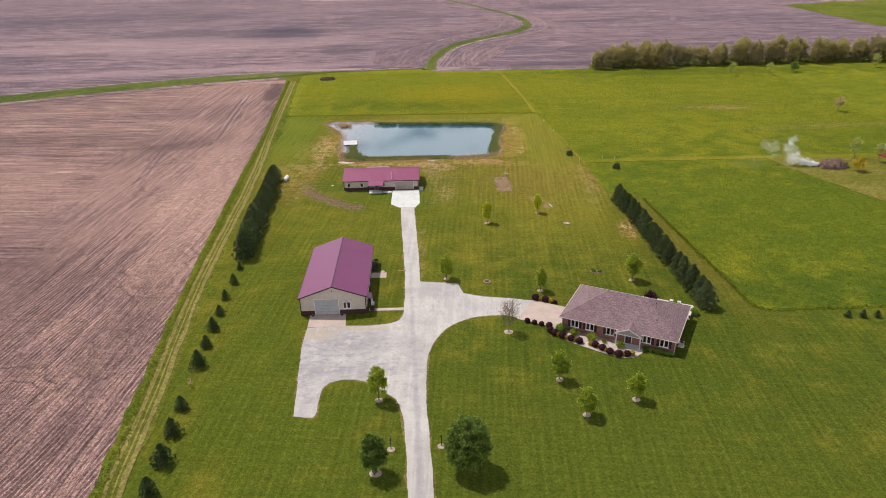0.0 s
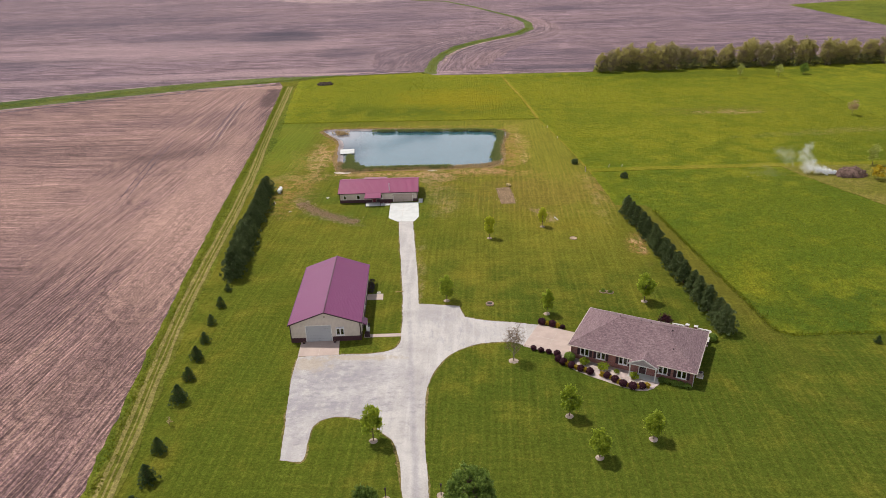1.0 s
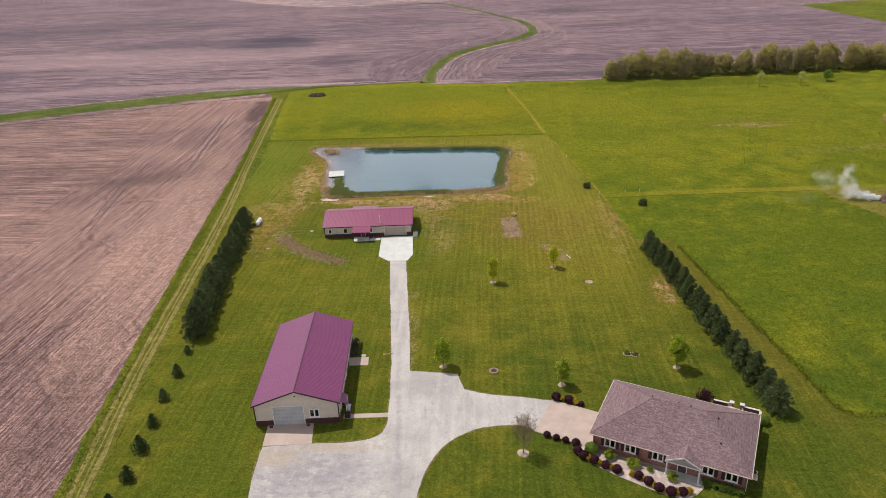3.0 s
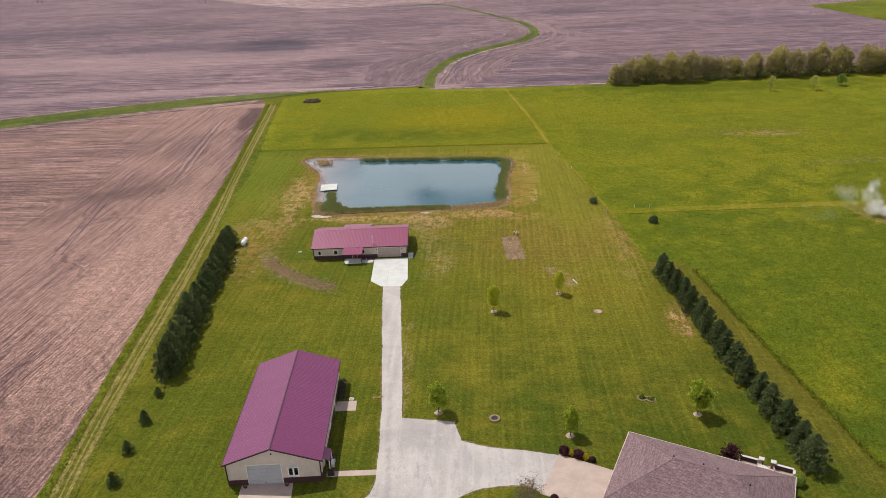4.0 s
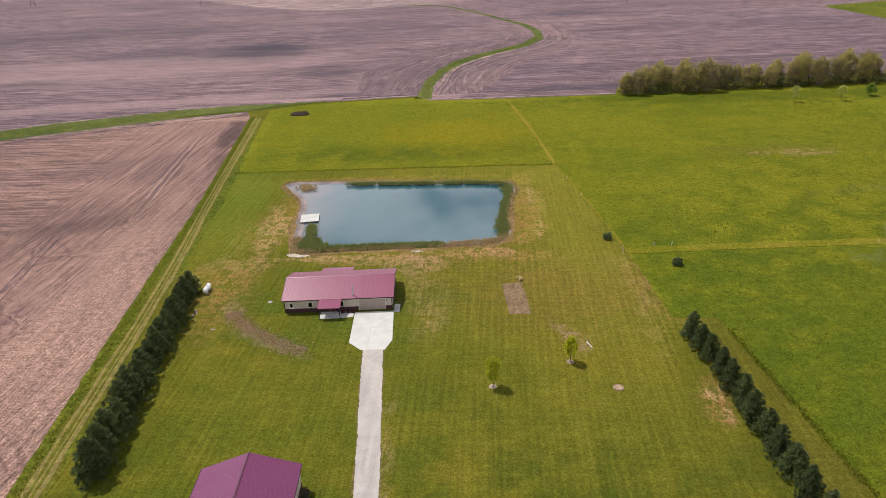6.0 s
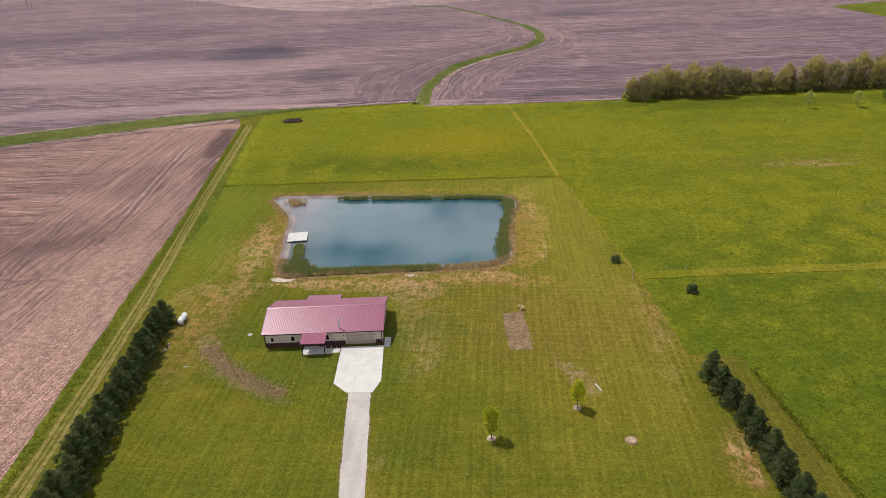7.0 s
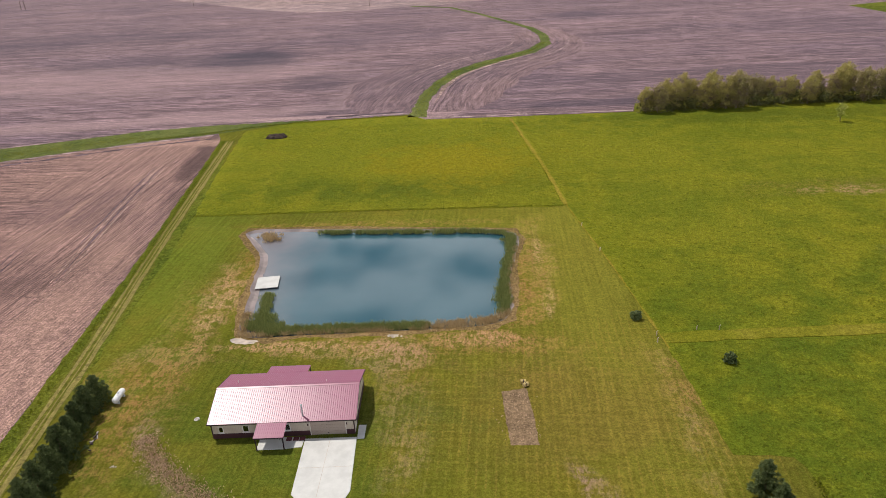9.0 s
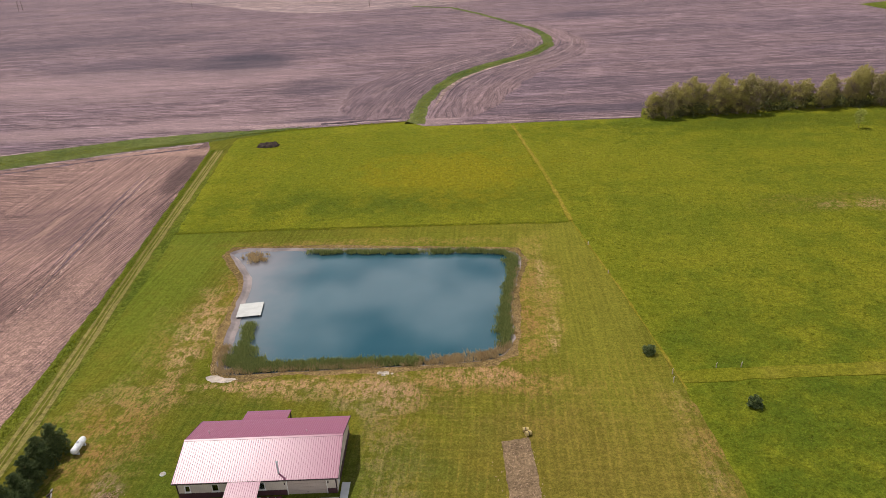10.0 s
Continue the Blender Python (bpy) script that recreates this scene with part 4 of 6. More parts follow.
def window(parent, m, w, h, sashes=2, shutters=False, sill=True, trim=None):
    """A window set into an opening whose lower left corner is the pose m (x along the wall, y inwards)."""
    trim = trim or M_BRIGHT
    bm = bmesh.new()
    e = 0.03
    for a in ((-e, -0.03, -e, w + e, 0.1, 0.02), (-e, -0.03, h - 0.02, w + e, 0.1, h + e), (-e, -0.03, 0.02, 0.04, 0.1, h - 0.02), (w - 0.04, -0.03, 0.02, w + e, 0.1, h - 0.02)):
        box(bm, *a)
    for i in range(1, sashes):
        box(bm, w * i / sashes - 0.045, -0.02, 0.02, w * i / sashes + 0.045, 0.09, h - 0.02)
    win = part("window", bm, trim, parent)
    win.matrix_basis = m
    for i in range(sashes):
        a, b = w * i / sashes + 0.05, w * (i + 1) / sashes - 0.05
        f = bmesh.new()
        for q in ((a, 0.02, 0.03, a + 0.05, 0.06, h - 0.03), (b - 0.05, 0.02, 0.03, b, 0.06, h - 0.03), (a + 0.05, 0.02, 0.03, b - 0.05, 0.06, 0.08), (a + 0.05, 0.02, h - 0.08, b - 0.05, 0.06, h - 0.03)):
            box(f, *q)
        part("frame", f, trim, win)
        part("pane", boxed(a + 0.05, 0.035, 0.08, b - 0.05, 0.045, h - 0.08), M_GLASS, win).visible_shadow = False
    if sill:
        part("sill", boxed(-0.12, -0.1, -e - 0.06, w + 0.12, 0.08, -e, bevel=0.01), trim, win)
    if shutters:
        for x in (-0.5, w + 0.1):
            f = boxed(x, -0.05, -0.05, x + 0.4, 0.0, h + 0.05)
            for i in range(9):
                box(f, x + 0.05, -0.065, 0.03 + i * h / 9, x + 0.35, -0.05, 0.03 + (i + 0.6) * h / 9)
            part("shutter", f, M_DARK, win, "dark louvred shutter")
    return win


def overhead_door(parent, m, w, h, material, rows=4):
    """A sectional garage door: each panel proud of its joints."""
    bm = bmesh.new()
    box(bm, -0.1, -0.03, 0, 0, 0.1, h + 0.1), box(bm, w, -0.03, 0, w + 0.1, 0.1, h + 0.1), box(bm, 0, -0.03, h, w, 0.1, h + 0.1)
    door = part("garage_door", bm, M_WHITE, parent)
    door.matrix_basis = m
    for i in range(rows):
        part("panel", boxed(0.0, 0.04, i * h / rows + 0.01, w, 0.09, (i + 1) * h / rows - 0.01, bevel=0.015), material, door)
    part("handle", boxed(w / 2 - 0.1, 0.0, 0.3, w / 2 + 0.1, 0.04, 0.34), M_DARK, door)
    return door


def panel_mesh(name, width, length, material):
    """One sheet of ribbed roofing: x across, y up the slope."""
    xs, prof = [0.0], []
    for k in range(3):
        c = width * (k + 0.5) / 3
        prof += [(c - 0.06, 0.0), (c - 0.02, 0.02), (c + 0.02, 0.02), (c + 0.06, 0.0)]
    prof = [(0.0, 0.0)] + prof + [(width, 0.0)]
    bm = bmesh.new()
    a, b = [[bm.verts.new((x, y, z)) for x, z in prof] for y in (0.0, length)]
    for i in range(len(prof) - 1):
        bm.faces.new((a[i], a[i + 1], b[i + 1], b[i]))
    low = [bm.verts.new((x, y, -0.03)) for x, y in ((0, 0), (width, 0), (width, length), (0, length))]
    bm.faces.new(low[::-1])
    bm.faces.new((low[0], low[1], a[-1], *a[-2:0:-1], a[0]))
    bm.faces.new((low[2], low[3], b[0], *b[1:-1], b[-1]))
    bm.faces.new((low[1], low[2], b[-1], a[-1])), bm.faces.new((low[3], low[0], a[0], b[0]))
    bmesh.ops.recalc_face_normals(bm, faces=bm.faces)
    me = mesh_of(name, bm)
    me.materials.append(material)
    return me


def metal_roof(parent, x0, x1, y_eave, z_eave, y_top, z_top, material, label=""):
    """Panels side by side from x0 to x1 that rise from the eave to the top, along +y or -y."""
    run, rise = y_top - y_eave, z_top - z_eave
    length = math.hypot(run, rise)
    deck = part("roof", solid([(x, y, z - d) for x in (x0 + 0.05, x1 - 0.05) for y, z in ((y_eave, z_eave), (y_top, z_top)) for d in (0.05, 0.17)],
                              [(0, 2, 3, 1), (4, 5, 7, 6), (0, 1, 5, 4), (2, 6, 7, 3), (0, 4, 6, 2), (1, 3, 7, 5)]), M_DARK, parent, label)
    n = max(1, round((x1 - x0) / 0.92))
    w = (x1 - x0) / n
    me = panel_mesh("panel", w, length, material)
    flip = run < 0
    for i in range(n):
        ob = part("panel", me, None, deck)
        up = Vector((0, run, rise)).normalized()
        across = Vector((-1, 0, 0)) if flip else Vector((1, 0, 0))
        out = across.cross(up)
        m = Matrix((across, up, out)).transposed().to_4x4()
        m.translation = (x0 + (i + 1 if flip else i) * w, y_eave, z_eave)
        ob.matrix_basis = m
    return deck


def fascia(parent, pts, material, r=0.07):
    """Trim boards along roof edges."""
    for a, b in pts:
        bm = bmesh.new()
        a, b = Vector(a), Vector(b)
        d = (b - a)
        m = Matrix.Translation((a + b) / 2) @ d.to_track_quat("X", "Z").to_matrix().to_4x4() @ Matrix.Diagonal((d.length + 0.02, 0.05, r * 2.4, 1))
        bmesh.ops.create_cube(bm, size=1.0, matrix=m)
        part("fascia", bm, material, parent)


def at(x, y, z=0.0, turn=0.0):
    return pose(x, y, z, 0, 0, turn)


# the pole barn
W, D, H, PEAK = 12.0, 22.2, 3.6, 5.75
barn = thing("pole_barn", at(-29.4, 108.1, 0, 4.0), "beige steel pole barn with a burgundy metal roof", "barn")
holes = [(2.65, 6.95, 0.0, 3.2), (7.8, 9.15, 1.2, 2.5)]
wall(barn, at(0, 0), W, H, 0.15, holes, M_SIDING, "front_wall", PEAK)
wall(barn, at(W, D, 0, 180), W, H, 0.15, [], M_SIDING, "back_wall", PEAK)
wall(barn, at(0, D, 0, -90), D, H, 0.15, [], M_SIDING, "side_wall")
wall(barn, at(W, 0, 0, 90), D, H, 0.15, [(2.2, 3.15, 0.0, 2.1), (14.6, 15.6, 0.0, 2.1), (9, 10.2, 1.2, 2.2)], M_SIDING, "side_wall")
for a, b in ((-0.03, 2.53), (7.07, W + 0.03)):
    part("wainscot", boxed(a, -0.04, 0.0, b, 0.0, 0.95), M_WAINSCOT, barn, "dark lower wall band")
part("wainscot", boxed(-0.04, 0.0, 0.0, 0.0, D, 0.95), M_WAINSCOT, barn)
for a, b in ((0, 2.1), (3.25, 14.5), (15.7, D)):
    part("wainscot", boxed(W, a, 0.0, W + 0.04, b, 0.95), M_WAINSCOT, barn)
for x in (-0.05, W - 0.1):
    part("corner_trim", boxed(x, -0.06, 0.95, x + 0.15, -0.002, H), M_DARK, barn)
overhead_door(barn, at(2.65, 0), 4.3, 3.2, M_DOOR, 5)
window(barn, at(7.8, 0, 1.2), 1.35, 1.3, 2)
part("transom", boxed(7.77, -0.04, 2.54, 9.18, -0.002, 2.86, bevel=0.01), M_GREY, barn, "grey panel over a window")
window(barn, at(W, 9, 1.2, 90), 1.2, 1.0, 2)
for y in (2.2, 14.6):
    part("side_door", boxed(W - 0.08, y + 0.03, 0.02, W - 0.03, y + 0.97, 2.08, bevel=0.01), M_WHITE, barn, "white side door")
slope = (PEAK - H) / (W / 2)
ez = H - 0.35 * slope + 0.12
for k, (x_e, x_t) in enumerate(((-0.35, W / 2), (W + 0.35, W / 2))):
    holder = part("roof_half", solid([(x_e, y, ez - d) if s == 0 else (x_t, y, PEAK + 0.12 - d) for y in (-0.3, D + 0.3) for s in (0, 1) for d in (0.04, 0.16)],
                                     [(0, 2, 3, 1), (4, 5, 7, 6), (0, 1, 5, 4), (2, 6, 7, 3), (0, 4, 6, 2), (1, 3, 7, 5)]), M_DARK, barn)
    up = Vector((x_t - x_e, 0, PEAK + 0.12 - ez))
    n = 25
    w = (D + 0.6) / n
    me = panel_mesh("panel", w, up.length, M_ROOF_BARN)
    up.normalize()
    across = Vector((0, -1, 0)) if k == 0 else Vector((0, 1, 0))
    m0 = Matrix((across, up, across.cross(up))).transposed().to_4x4()
    for i in range(n):
        m = m0.copy()
        m.translation = (x_e, -0.3 + (i + 1 if k == 0 else i) * w, ez)
        part("panel", me, None, holder).matrix_basis = m
cap = solid([(W / 2 + dx, y, PEAK + 0.12 + dz) for y in (-0.33, D + 0.33) for dx, dz in ((-0.14, -0.01), (0, 0.06), (0.14, -0.01))], [(0, 1, 4, 3), (1, 2, 5, 4), (0, 2, 1), (3, 4, 5), (0, 3, 5, 2)])
part("ridge_cap", cap, plain("dark_burgundy", (0.1, 0.03, 0.06), 0.5), barn, "dark ridge cap")
fascia(barn, [((-0.35, -0.3, ez - 0.03), (W / 2, -0.3, PEAK + 0.09)), ((W + 0.35, -0.3, ez - 0.03), (W / 2, -0.3, PEAK + 0.09)), ((-0.35, -0.3, ez - 0.03), (-0.35, D + 0.3, ez - 0.03)), ((W + 0.35, -0.3, ez - 0.03), (W + 0.35, D + 0.3, ez - 0.03))], M_DARK)
part("gable_vent", rod(bmesh.new(), (6.0, -0.05, 4.9), (6.0, 0.0, 4.9), 0.12, n=12), M_DARK, barn)
# lean-to over the side door
part("awning", solid([(W + dx, y, z - d) for y in (1.2, 3.4) for dx, z in ((0.0, 2.85), (1.0, 2.3)) for d in (0, 0.08)], [(0, 2, 3, 1), (4, 5, 7, 6), (0, 1, 5, 4), (2, 6, 7, 3), (0, 4, 6, 2), (1, 3, 7, 5)]), M_ROOF_BARN, barn, "small burgundy porch roof")
for y in (1.3, 3.3):
    part("post", boxed(W + 0.85, y - 0.05, 0, W + 0.95, y + 0.05, 2.27), M_WHITE, barn)

# the shop house by the pond
W, D, H, PEAK = 20.3, 11.4, 2.75, 4.5
shop = thing("shop_house", at(-32.5, 176.1, 0, 2.6), "long low beige steel house with a faded red metal roof", "house")
holes = [(0.95, 1.65, 1.0, 2.0), (4.4, 5.3, 1.0, 2.1), (10.4, 11.2, 1.0, 2.1), (14.05, 19.0, 0.0, 2.3), (8.5, 9.45, 0.0, 2.1)]
wall(shop, at(0, 0), W, H, 0.15, holes, M_SIDING, "front_wall")
wall(shop, at(W, D, 0, 180), W, H, 0.15, [(6, 7.2, 1, 2.1), (13, 14.2, 1, 2.1)], M_SIDING, "back_wall")
wall(shop, at(0, D, 0, -90), D, H, 0.15, [], M_SIDING, "end_wall", PEAK)
wall(shop, at(W, 0, 0, 90), D, H, 0.15, [(1.0, 2.0, 0, 2.1)], M_SIDING, "end_wall", PEAK)
for a, b in ((-0.03, 8.4), (9.55, 13.95), (19.1, W + 0.03)):
    part("wainscot", boxed(a, -0.04, 0.0, b, 0.0, 0.85), M_WAINSCOT, shop, "dark lower wall band")
part("wainscot", boxed(W, 2.1, 0.0, W + 0.04, D, 0.85), M_WAINSCOT, shop)
part("wainscot", boxed(-0.04, 0.0, 0.0, 0.0, D, 0.85), M_WAINSCOT, shop)
for x in (-0.05, W - 0.1):
    part("corner_trim", boxed(x, -0.06, 0.85, x + 0.15, -0.002, H), M_DARK, shop)
overhead_door(shop, at(14.05, 0), 4.95, 2.3, plain("beige_door", (0.36, 0.29, 0.25), 0.55, 0.3, 0, 0.06, 0.5, 6, 0.05), 4)
for u0, u1, z0, z1 in holes[:3]:
    window(shop, at(u0, 0, z0), u1 - u0, z1 - z0, 1)
window(shop, at(W - 6, D, 1, 180), 1.2, 1.1, 2), window(shop, at(W - 13, D, 1, 180), 1.2, 1.1, 2)
part("front_door", boxed(8.53, 0.03, 0.02, 9.42, 0.08, 2.08, bevel=0.01), plain("red_door", (0.16, 0.03, 0.04), 0.5), shop, "dark red front door")
part("end_door", boxed(W - 0.08, 1.03, 0.02, W - 0.03, 1.97, 2.08, bevel=0.01), M_WHITE, shop, "white end door")
slope = (PEAK - H) / (D / 2)
ez, pz = H - 0.4 * slope + 0.12, PEAK + 0.12
metal_roof(shop, -0.4, W + 0.4, -0.4, ez, D / 2, pz, M_ROOF_RED)
metal_roof(shop, -0.4, W + 0.4, D + 0.4, ez, D / 2, pz, M_ROOF_RED)
part("ridge_cap", solid([(x, D / 2 + dy, pz + dz) for x in (-0.42, W + 0.42) for dy, dz in ((-0.25, -0.03), (0, 0.06), (0.25, -0.03))], [(0, 1, 4, 3), (1, 2, 5, 4), (0, 2, 1), (3, 4, 5), (0, 3, 5, 2)]), M_ROOF_RED, shop)
metal_roof(shop, 6.75, 10.95, -3.1, 2.3, -0.36, ez + 0.02, M_ROOF_RED, "porch roof")
metal_roof(shop, 5.3, 11.7, D + 3.0, 2.2, D + 0.36, ez + 0.02, M_ROOF_RED, "back porch roof")
fascia(shop, [((-0.4, -0.4, ez - 0.05), (W + 0.4, -0.4, ez - 0.05)), ((W + 0.42, -0.4, ez - 0.05), (W + 0.42, D / 2, pz - 0.05)), ((W + 0.42, D + 0.4, ez - 0.05), (W + 0.42, D / 2, pz - 0.05)),
              ((-0.42, -0.4, ez - 0.05), (-0.42, D / 2, pz - 0.05)), ((-0.42, D + 0.4, ez - 0.05), (-0.42, D / 2, pz - 0.05)), ((6.75, -3.1, 2.24), (10.95, -3.1, 2.24))], M_DARK)
for x in (6.95, 10.75):
    part("porch_post", boxed(x - 0.07, -2.97, 0.0, x + 0.07, -2.83, 2.2), M_DARK, shop)
for x in (5.5, 11.5):
    part("porch_post", boxed(x - 0.07, D + 2.75, 0.0, x + 0.07, D + 2.89, 2.1), M_DARK, shop)
flue = rod(bmesh.new(), (13.05, 0.55, 2.9), (13.05, 0.55, 4.8), 0.11, n=12)
rod(flue, (13.05, 0.55, 4.85), (13.05, 0.55, 5.0), 0.18, 0.1, 12), rod(flue, (13.05, 0.55, 4.78), (13.05, 0.55, 4.86), 0.06, n=6)
part("flue", flue, M_GREY, shop, "grey metal stove flue")
for x, y in ((2.2, 7.6), (15.6, 7.0)):
    part("roof_vent", rod(bmesh.new(), (x, y, 3.9), (x, y, 4.5), 0.06, n=8), M_WHITE, shop)
for x in (13.75, 19.25):
    part("wall_lamp", boxed(x - 0.07, -0.16, 1.75, x + 0.07, -0.02, 2.05, bevel=0.02), M_DARK, shop)

# the brick house
W, D, H, OV = 19.0, 12.3, 2.6, 0.45
RISE = 3.25
house = thing("brick_house", at(17.75, 103.35, 0, -25.1), "red brick ranch house with a brown shingle hip roof", "house")
wins = [(1.55, 2.95), (4.2, 5.6), (7.75, 9.1), (13.85, 15.2), (16.6, 18.0)]
holes = [(a, b, 0.95, 2.3) for a, b in wins] + [(11.0, 12.0, 0, 2.15)]
wall(house, at(0, 0), W, H, 0.25, holes, M_BRICK, "front_wall")
wall(house, at(W, D, 0, 180), W, H, 0.25, [(2, 3.6, 0.9, 2.2), (7, 9.4, 0, 2.1), (13, 14.6, 0.9, 2.2)], M_BRICK, "back_wall")
wall(house, at(0, D, 0, -90), D, H, 0.25, [(2.4, 7.3, 0, 2.2), (8.6, 10.6, 0, 2.2)], M_BRICK, "end_wall")
wall(house, at(W, 0, 0, 90), D, H, 0.25, [(4, 5.2, 0.9, 2.2)], M_BRICK, "end_wall")
for a, b in wins:
    window(house, at(a, 0, 0.95), b - a, 1.35, 2, True)
window(house, at(W - 2, D, 0.9, 180), 1.6, 1.3, 2), window(house, at(W - 13, D, 0.9, 180), 1.6, 1.3, 2), window(house, at(W, 4, 0.9, 90), 1.2, 1.3, 2)
window(house, at(W - 7, D, 0.02, 180), 2.4, 2.06, 2, False, False)
overhead_door(house, at(0, D - 2.4, 0, -90), 4.9, 2.2, M_WHITE), overhead_door(house, at(0, D - 8.6, 0, -90), 2.0, 2.2, M_WHITE)
door = part("front_door", boxed(11.03, 0.06, 0.15, 11.97, 0.12, 2.12, bevel=0.01), M_DIM, house, "dark front door")
part("door_frame", box(box(boxed(10.9, -0.03, 0.14, 11.0, 0.1, 2.25), 12.0, -0.03, 0.14, 12.1, 0.1, 2.25), 11.0, -0.03, 2.15, 12.0, 0.1, 2.25), M_BRIGHT, house, "white door frame")
part("pane", boxed(11.2, 0.04, 0.9, 11.8, 0.06, 1.9), M_GLASS, door)
z0, z1 = H + 0.02, H + RISE
e = [(-OV, -OV), (W + OV, -OV), (W + OV, D + OV), (-OV, D + OV)]
h = (D + 2 * OV) / 2
ridge = [(h - OV, D / 2), (W + OV - h, D / 2)]
P = [(x, y, z0) for x, y in e] + [(x, y, z1) for x, y in ridge]
part("roof", solid(P + [(x, y, z0 - 0.12) for x, y in e], [(0, 1, 5, 4), (1, 2, 5), (2, 3, 4, 5), (3, 0, 4), (6, 7, 8, 9), (0, 6, 7, 1), (1, 7, 8, 2), (2, 8, 9, 3), (3, 9, 6, 0)]), M_SHINGLE, house)
caps = bmesh.new()
for a, b in ((0, 4), (3, 4), (1, 5), (2, 5), (4, 5)):
    rod(caps, P[a], P[b], 0.045, n=5)
part("hip_cap", caps, M_SHINGLE, house)
for i in range(4):
    a, b = e[i], e[(i + 1) % 4]
    out = Vector((b[1] - a[1], -(b[0] - a[0]))).normalized() * 0.06
    g = [(a[0] + out.x, a[1] + out.y, z0 - 0.06), (b[0] + out.x, b[1] + out.y, z0 - 0.06)]
    bm = bmesh.new()
    d = Vector(g[1]) - Vector(g[0])
    bmesh.ops.create_cube(bm, size=1.0, matrix=Matrix.Translation((Vector(g[0]) + Vector(g[1])) / 2) @ d.to_track_quat("X", "Z").to_matrix().to_4x4() @ Matrix.Diagonal((d.length + 0.1, 0.1, 0.1, 1)))
    part("gutter", bm, M_TAN, house, "tan eaves gutter")
for x, y in ((6.0, 6.9), (9.4, 7.0), (11.0, 6.8), (14.6, 5.6), (15.4, 2.6)):
    zz = z0 + (min(y, D - y) + OV) * RISE / h
    part("roof_vent", boxed(x - 0.1, y - 0.1, zz - 0.1, x + 0.1, y + 0.1, zz + 0.12, bevel=0.02), M_DARK, house)
# entrance porch
x0, x1, pk, yf = 9.5, 13.9, 3.55, -1.35
yb = (pk - z0) / (RISE / h) - OV
zp = 2.45
yv = (zp - z0) / (RISE / h) - OV
xm = (x0 + x1) / 2
part("porch_roof", solid([(x0, yf, zp), (xm, yf, pk), (x1, yf, zp), (x0, 0.0, zp), (xm, yb, pk + 0.02), (x1, 0.0, zp), (x0, yf, zp - 0.12), (x1, yf, zp - 0.12), (x0, 0.0, zp - 0.12), (x1, 0.0, zp - 0.12)],
                         [(0, 1, 4, 3), (1, 2, 5, 4), (0, 6, 8, 3), (2, 5, 9, 7), (6, 7, 9, 8), (3, 4, 5), (3, 5, 9, 8), (0, 2, 7, 6), (0, 1, 2)]), M_SHINGLE, house)
# grey instead of tan: the porch gable's shade is in the board colour
part("pediment", solid([(x0 + 0.3, yf - 0.02, zp + 0.03), (x1 - 0.3, yf - 0.02, zp + 0.03), (xm, yf - 0.02, pk - 0.1), (x0 + 0.3, yf, zp + 0.03), (x1 - 0.3, yf, zp + 0.03), (xm, yf, pk - 0.1)], [(0, 1, 2), (5, 4, 3), (0, 3, 4, 1), (1, 4, 5, 2), (2, 5, 3, 0)]), plain("shaded_pediment_board", (0.3, 0.255, 0.25)), house)
fascia(house, [((x0, yf - 0.03, zp - 0.02), (xm, yf - 0.03, pk - 0.02)), ((x1, yf - 0.03, zp - 0.02), (xm, yf - 0.03, pk - 0.02)), ((x0, yf - 0.03, zp - 0.1), (x1, yf - 0.03, zp - 0.1))], M_WHITE)
for x in (x0 + 0.25, x1 - 0.25):
    c = rod(bmesh.new(), (x, yf + 0.2, 0.15), (x, yf + 0.2, zp - 0.12), 0.11, 0.1, 12)
    box(c, x - 0.16, yf + 0.04, 0.14, x + 0.16, yf + 0.36, 0.24), box(c, x - 0.15, yf + 0.05, zp - 0.2, x + 0.15, yf + 0.35, zp - 0.1)
    part("column", c, M_WHITE, house)
part("porch_floor", boxed(x0 + 0.05, yf - 0.1, -0.1, x1 + 0.3, -0.005, 0.14, bevel=0.02), M_PALE, house, "pale concrete porch floor")
part("downspout", boxed(W + 0.02, -0.12, 0.05, W + 0.1, -0.02, 2.55), M_WHITE, house)

# ---- trees ----
def quads(name, centre, along, across, material):
    """One mesh of many small four-cornered leaves."""
    c, a, b = (np.asarray(v, float) for v in (centre, along, across))
    v = np.stack([c - a, c - 0.15 * a + b, c + a, c - 0.15 * a - b], 1).reshape(-1, 3)
    n = len(c)
    me = bpy.data.meshes.new(name)
    me.vertices.add(4 * n), me.loops.add(4 * n), me.polygons.add(n)
    me.vertices.foreach_set("co", v.ravel())
    me.loops.foreach_set("vertex_index", np.arange(4 * n))
    me.polygons.foreach_set("loop_start", np.arange(0, 4 * n, 4))
    me.update(calc_edges=True)
    me.materials.append(material)
    return me


def unit(v):
    return v / np.maximum(np.linalg.norm(v, axis=-1, keepdims=True), 1e-9)


def leaf_mesh(name, spots, spread, per, size, material, rng, long=1.3):
    """Leaves in clumps round the given spots."""
    spots = np.asarray(spots, float)
    spread = np.broadcast_to(np.asarray(spread, float), (len(spots),))
    c = np.repeat(spots, per, 0) + rng.normal(size=(len(spots) * per, 3)) * np.repeat(spread, per)[:, None] * (0.62, 0.62, 0.5)
    d = unit(rng.normal(size=c.shape))
    s = unit(np.cross(d, rng.normal(size=c.shape)))
    k = size * rng.uniform(0.6, 1.3, (len(c), 1))
    return quads(name, c, d * k * long / 2, s * k / 2, material)


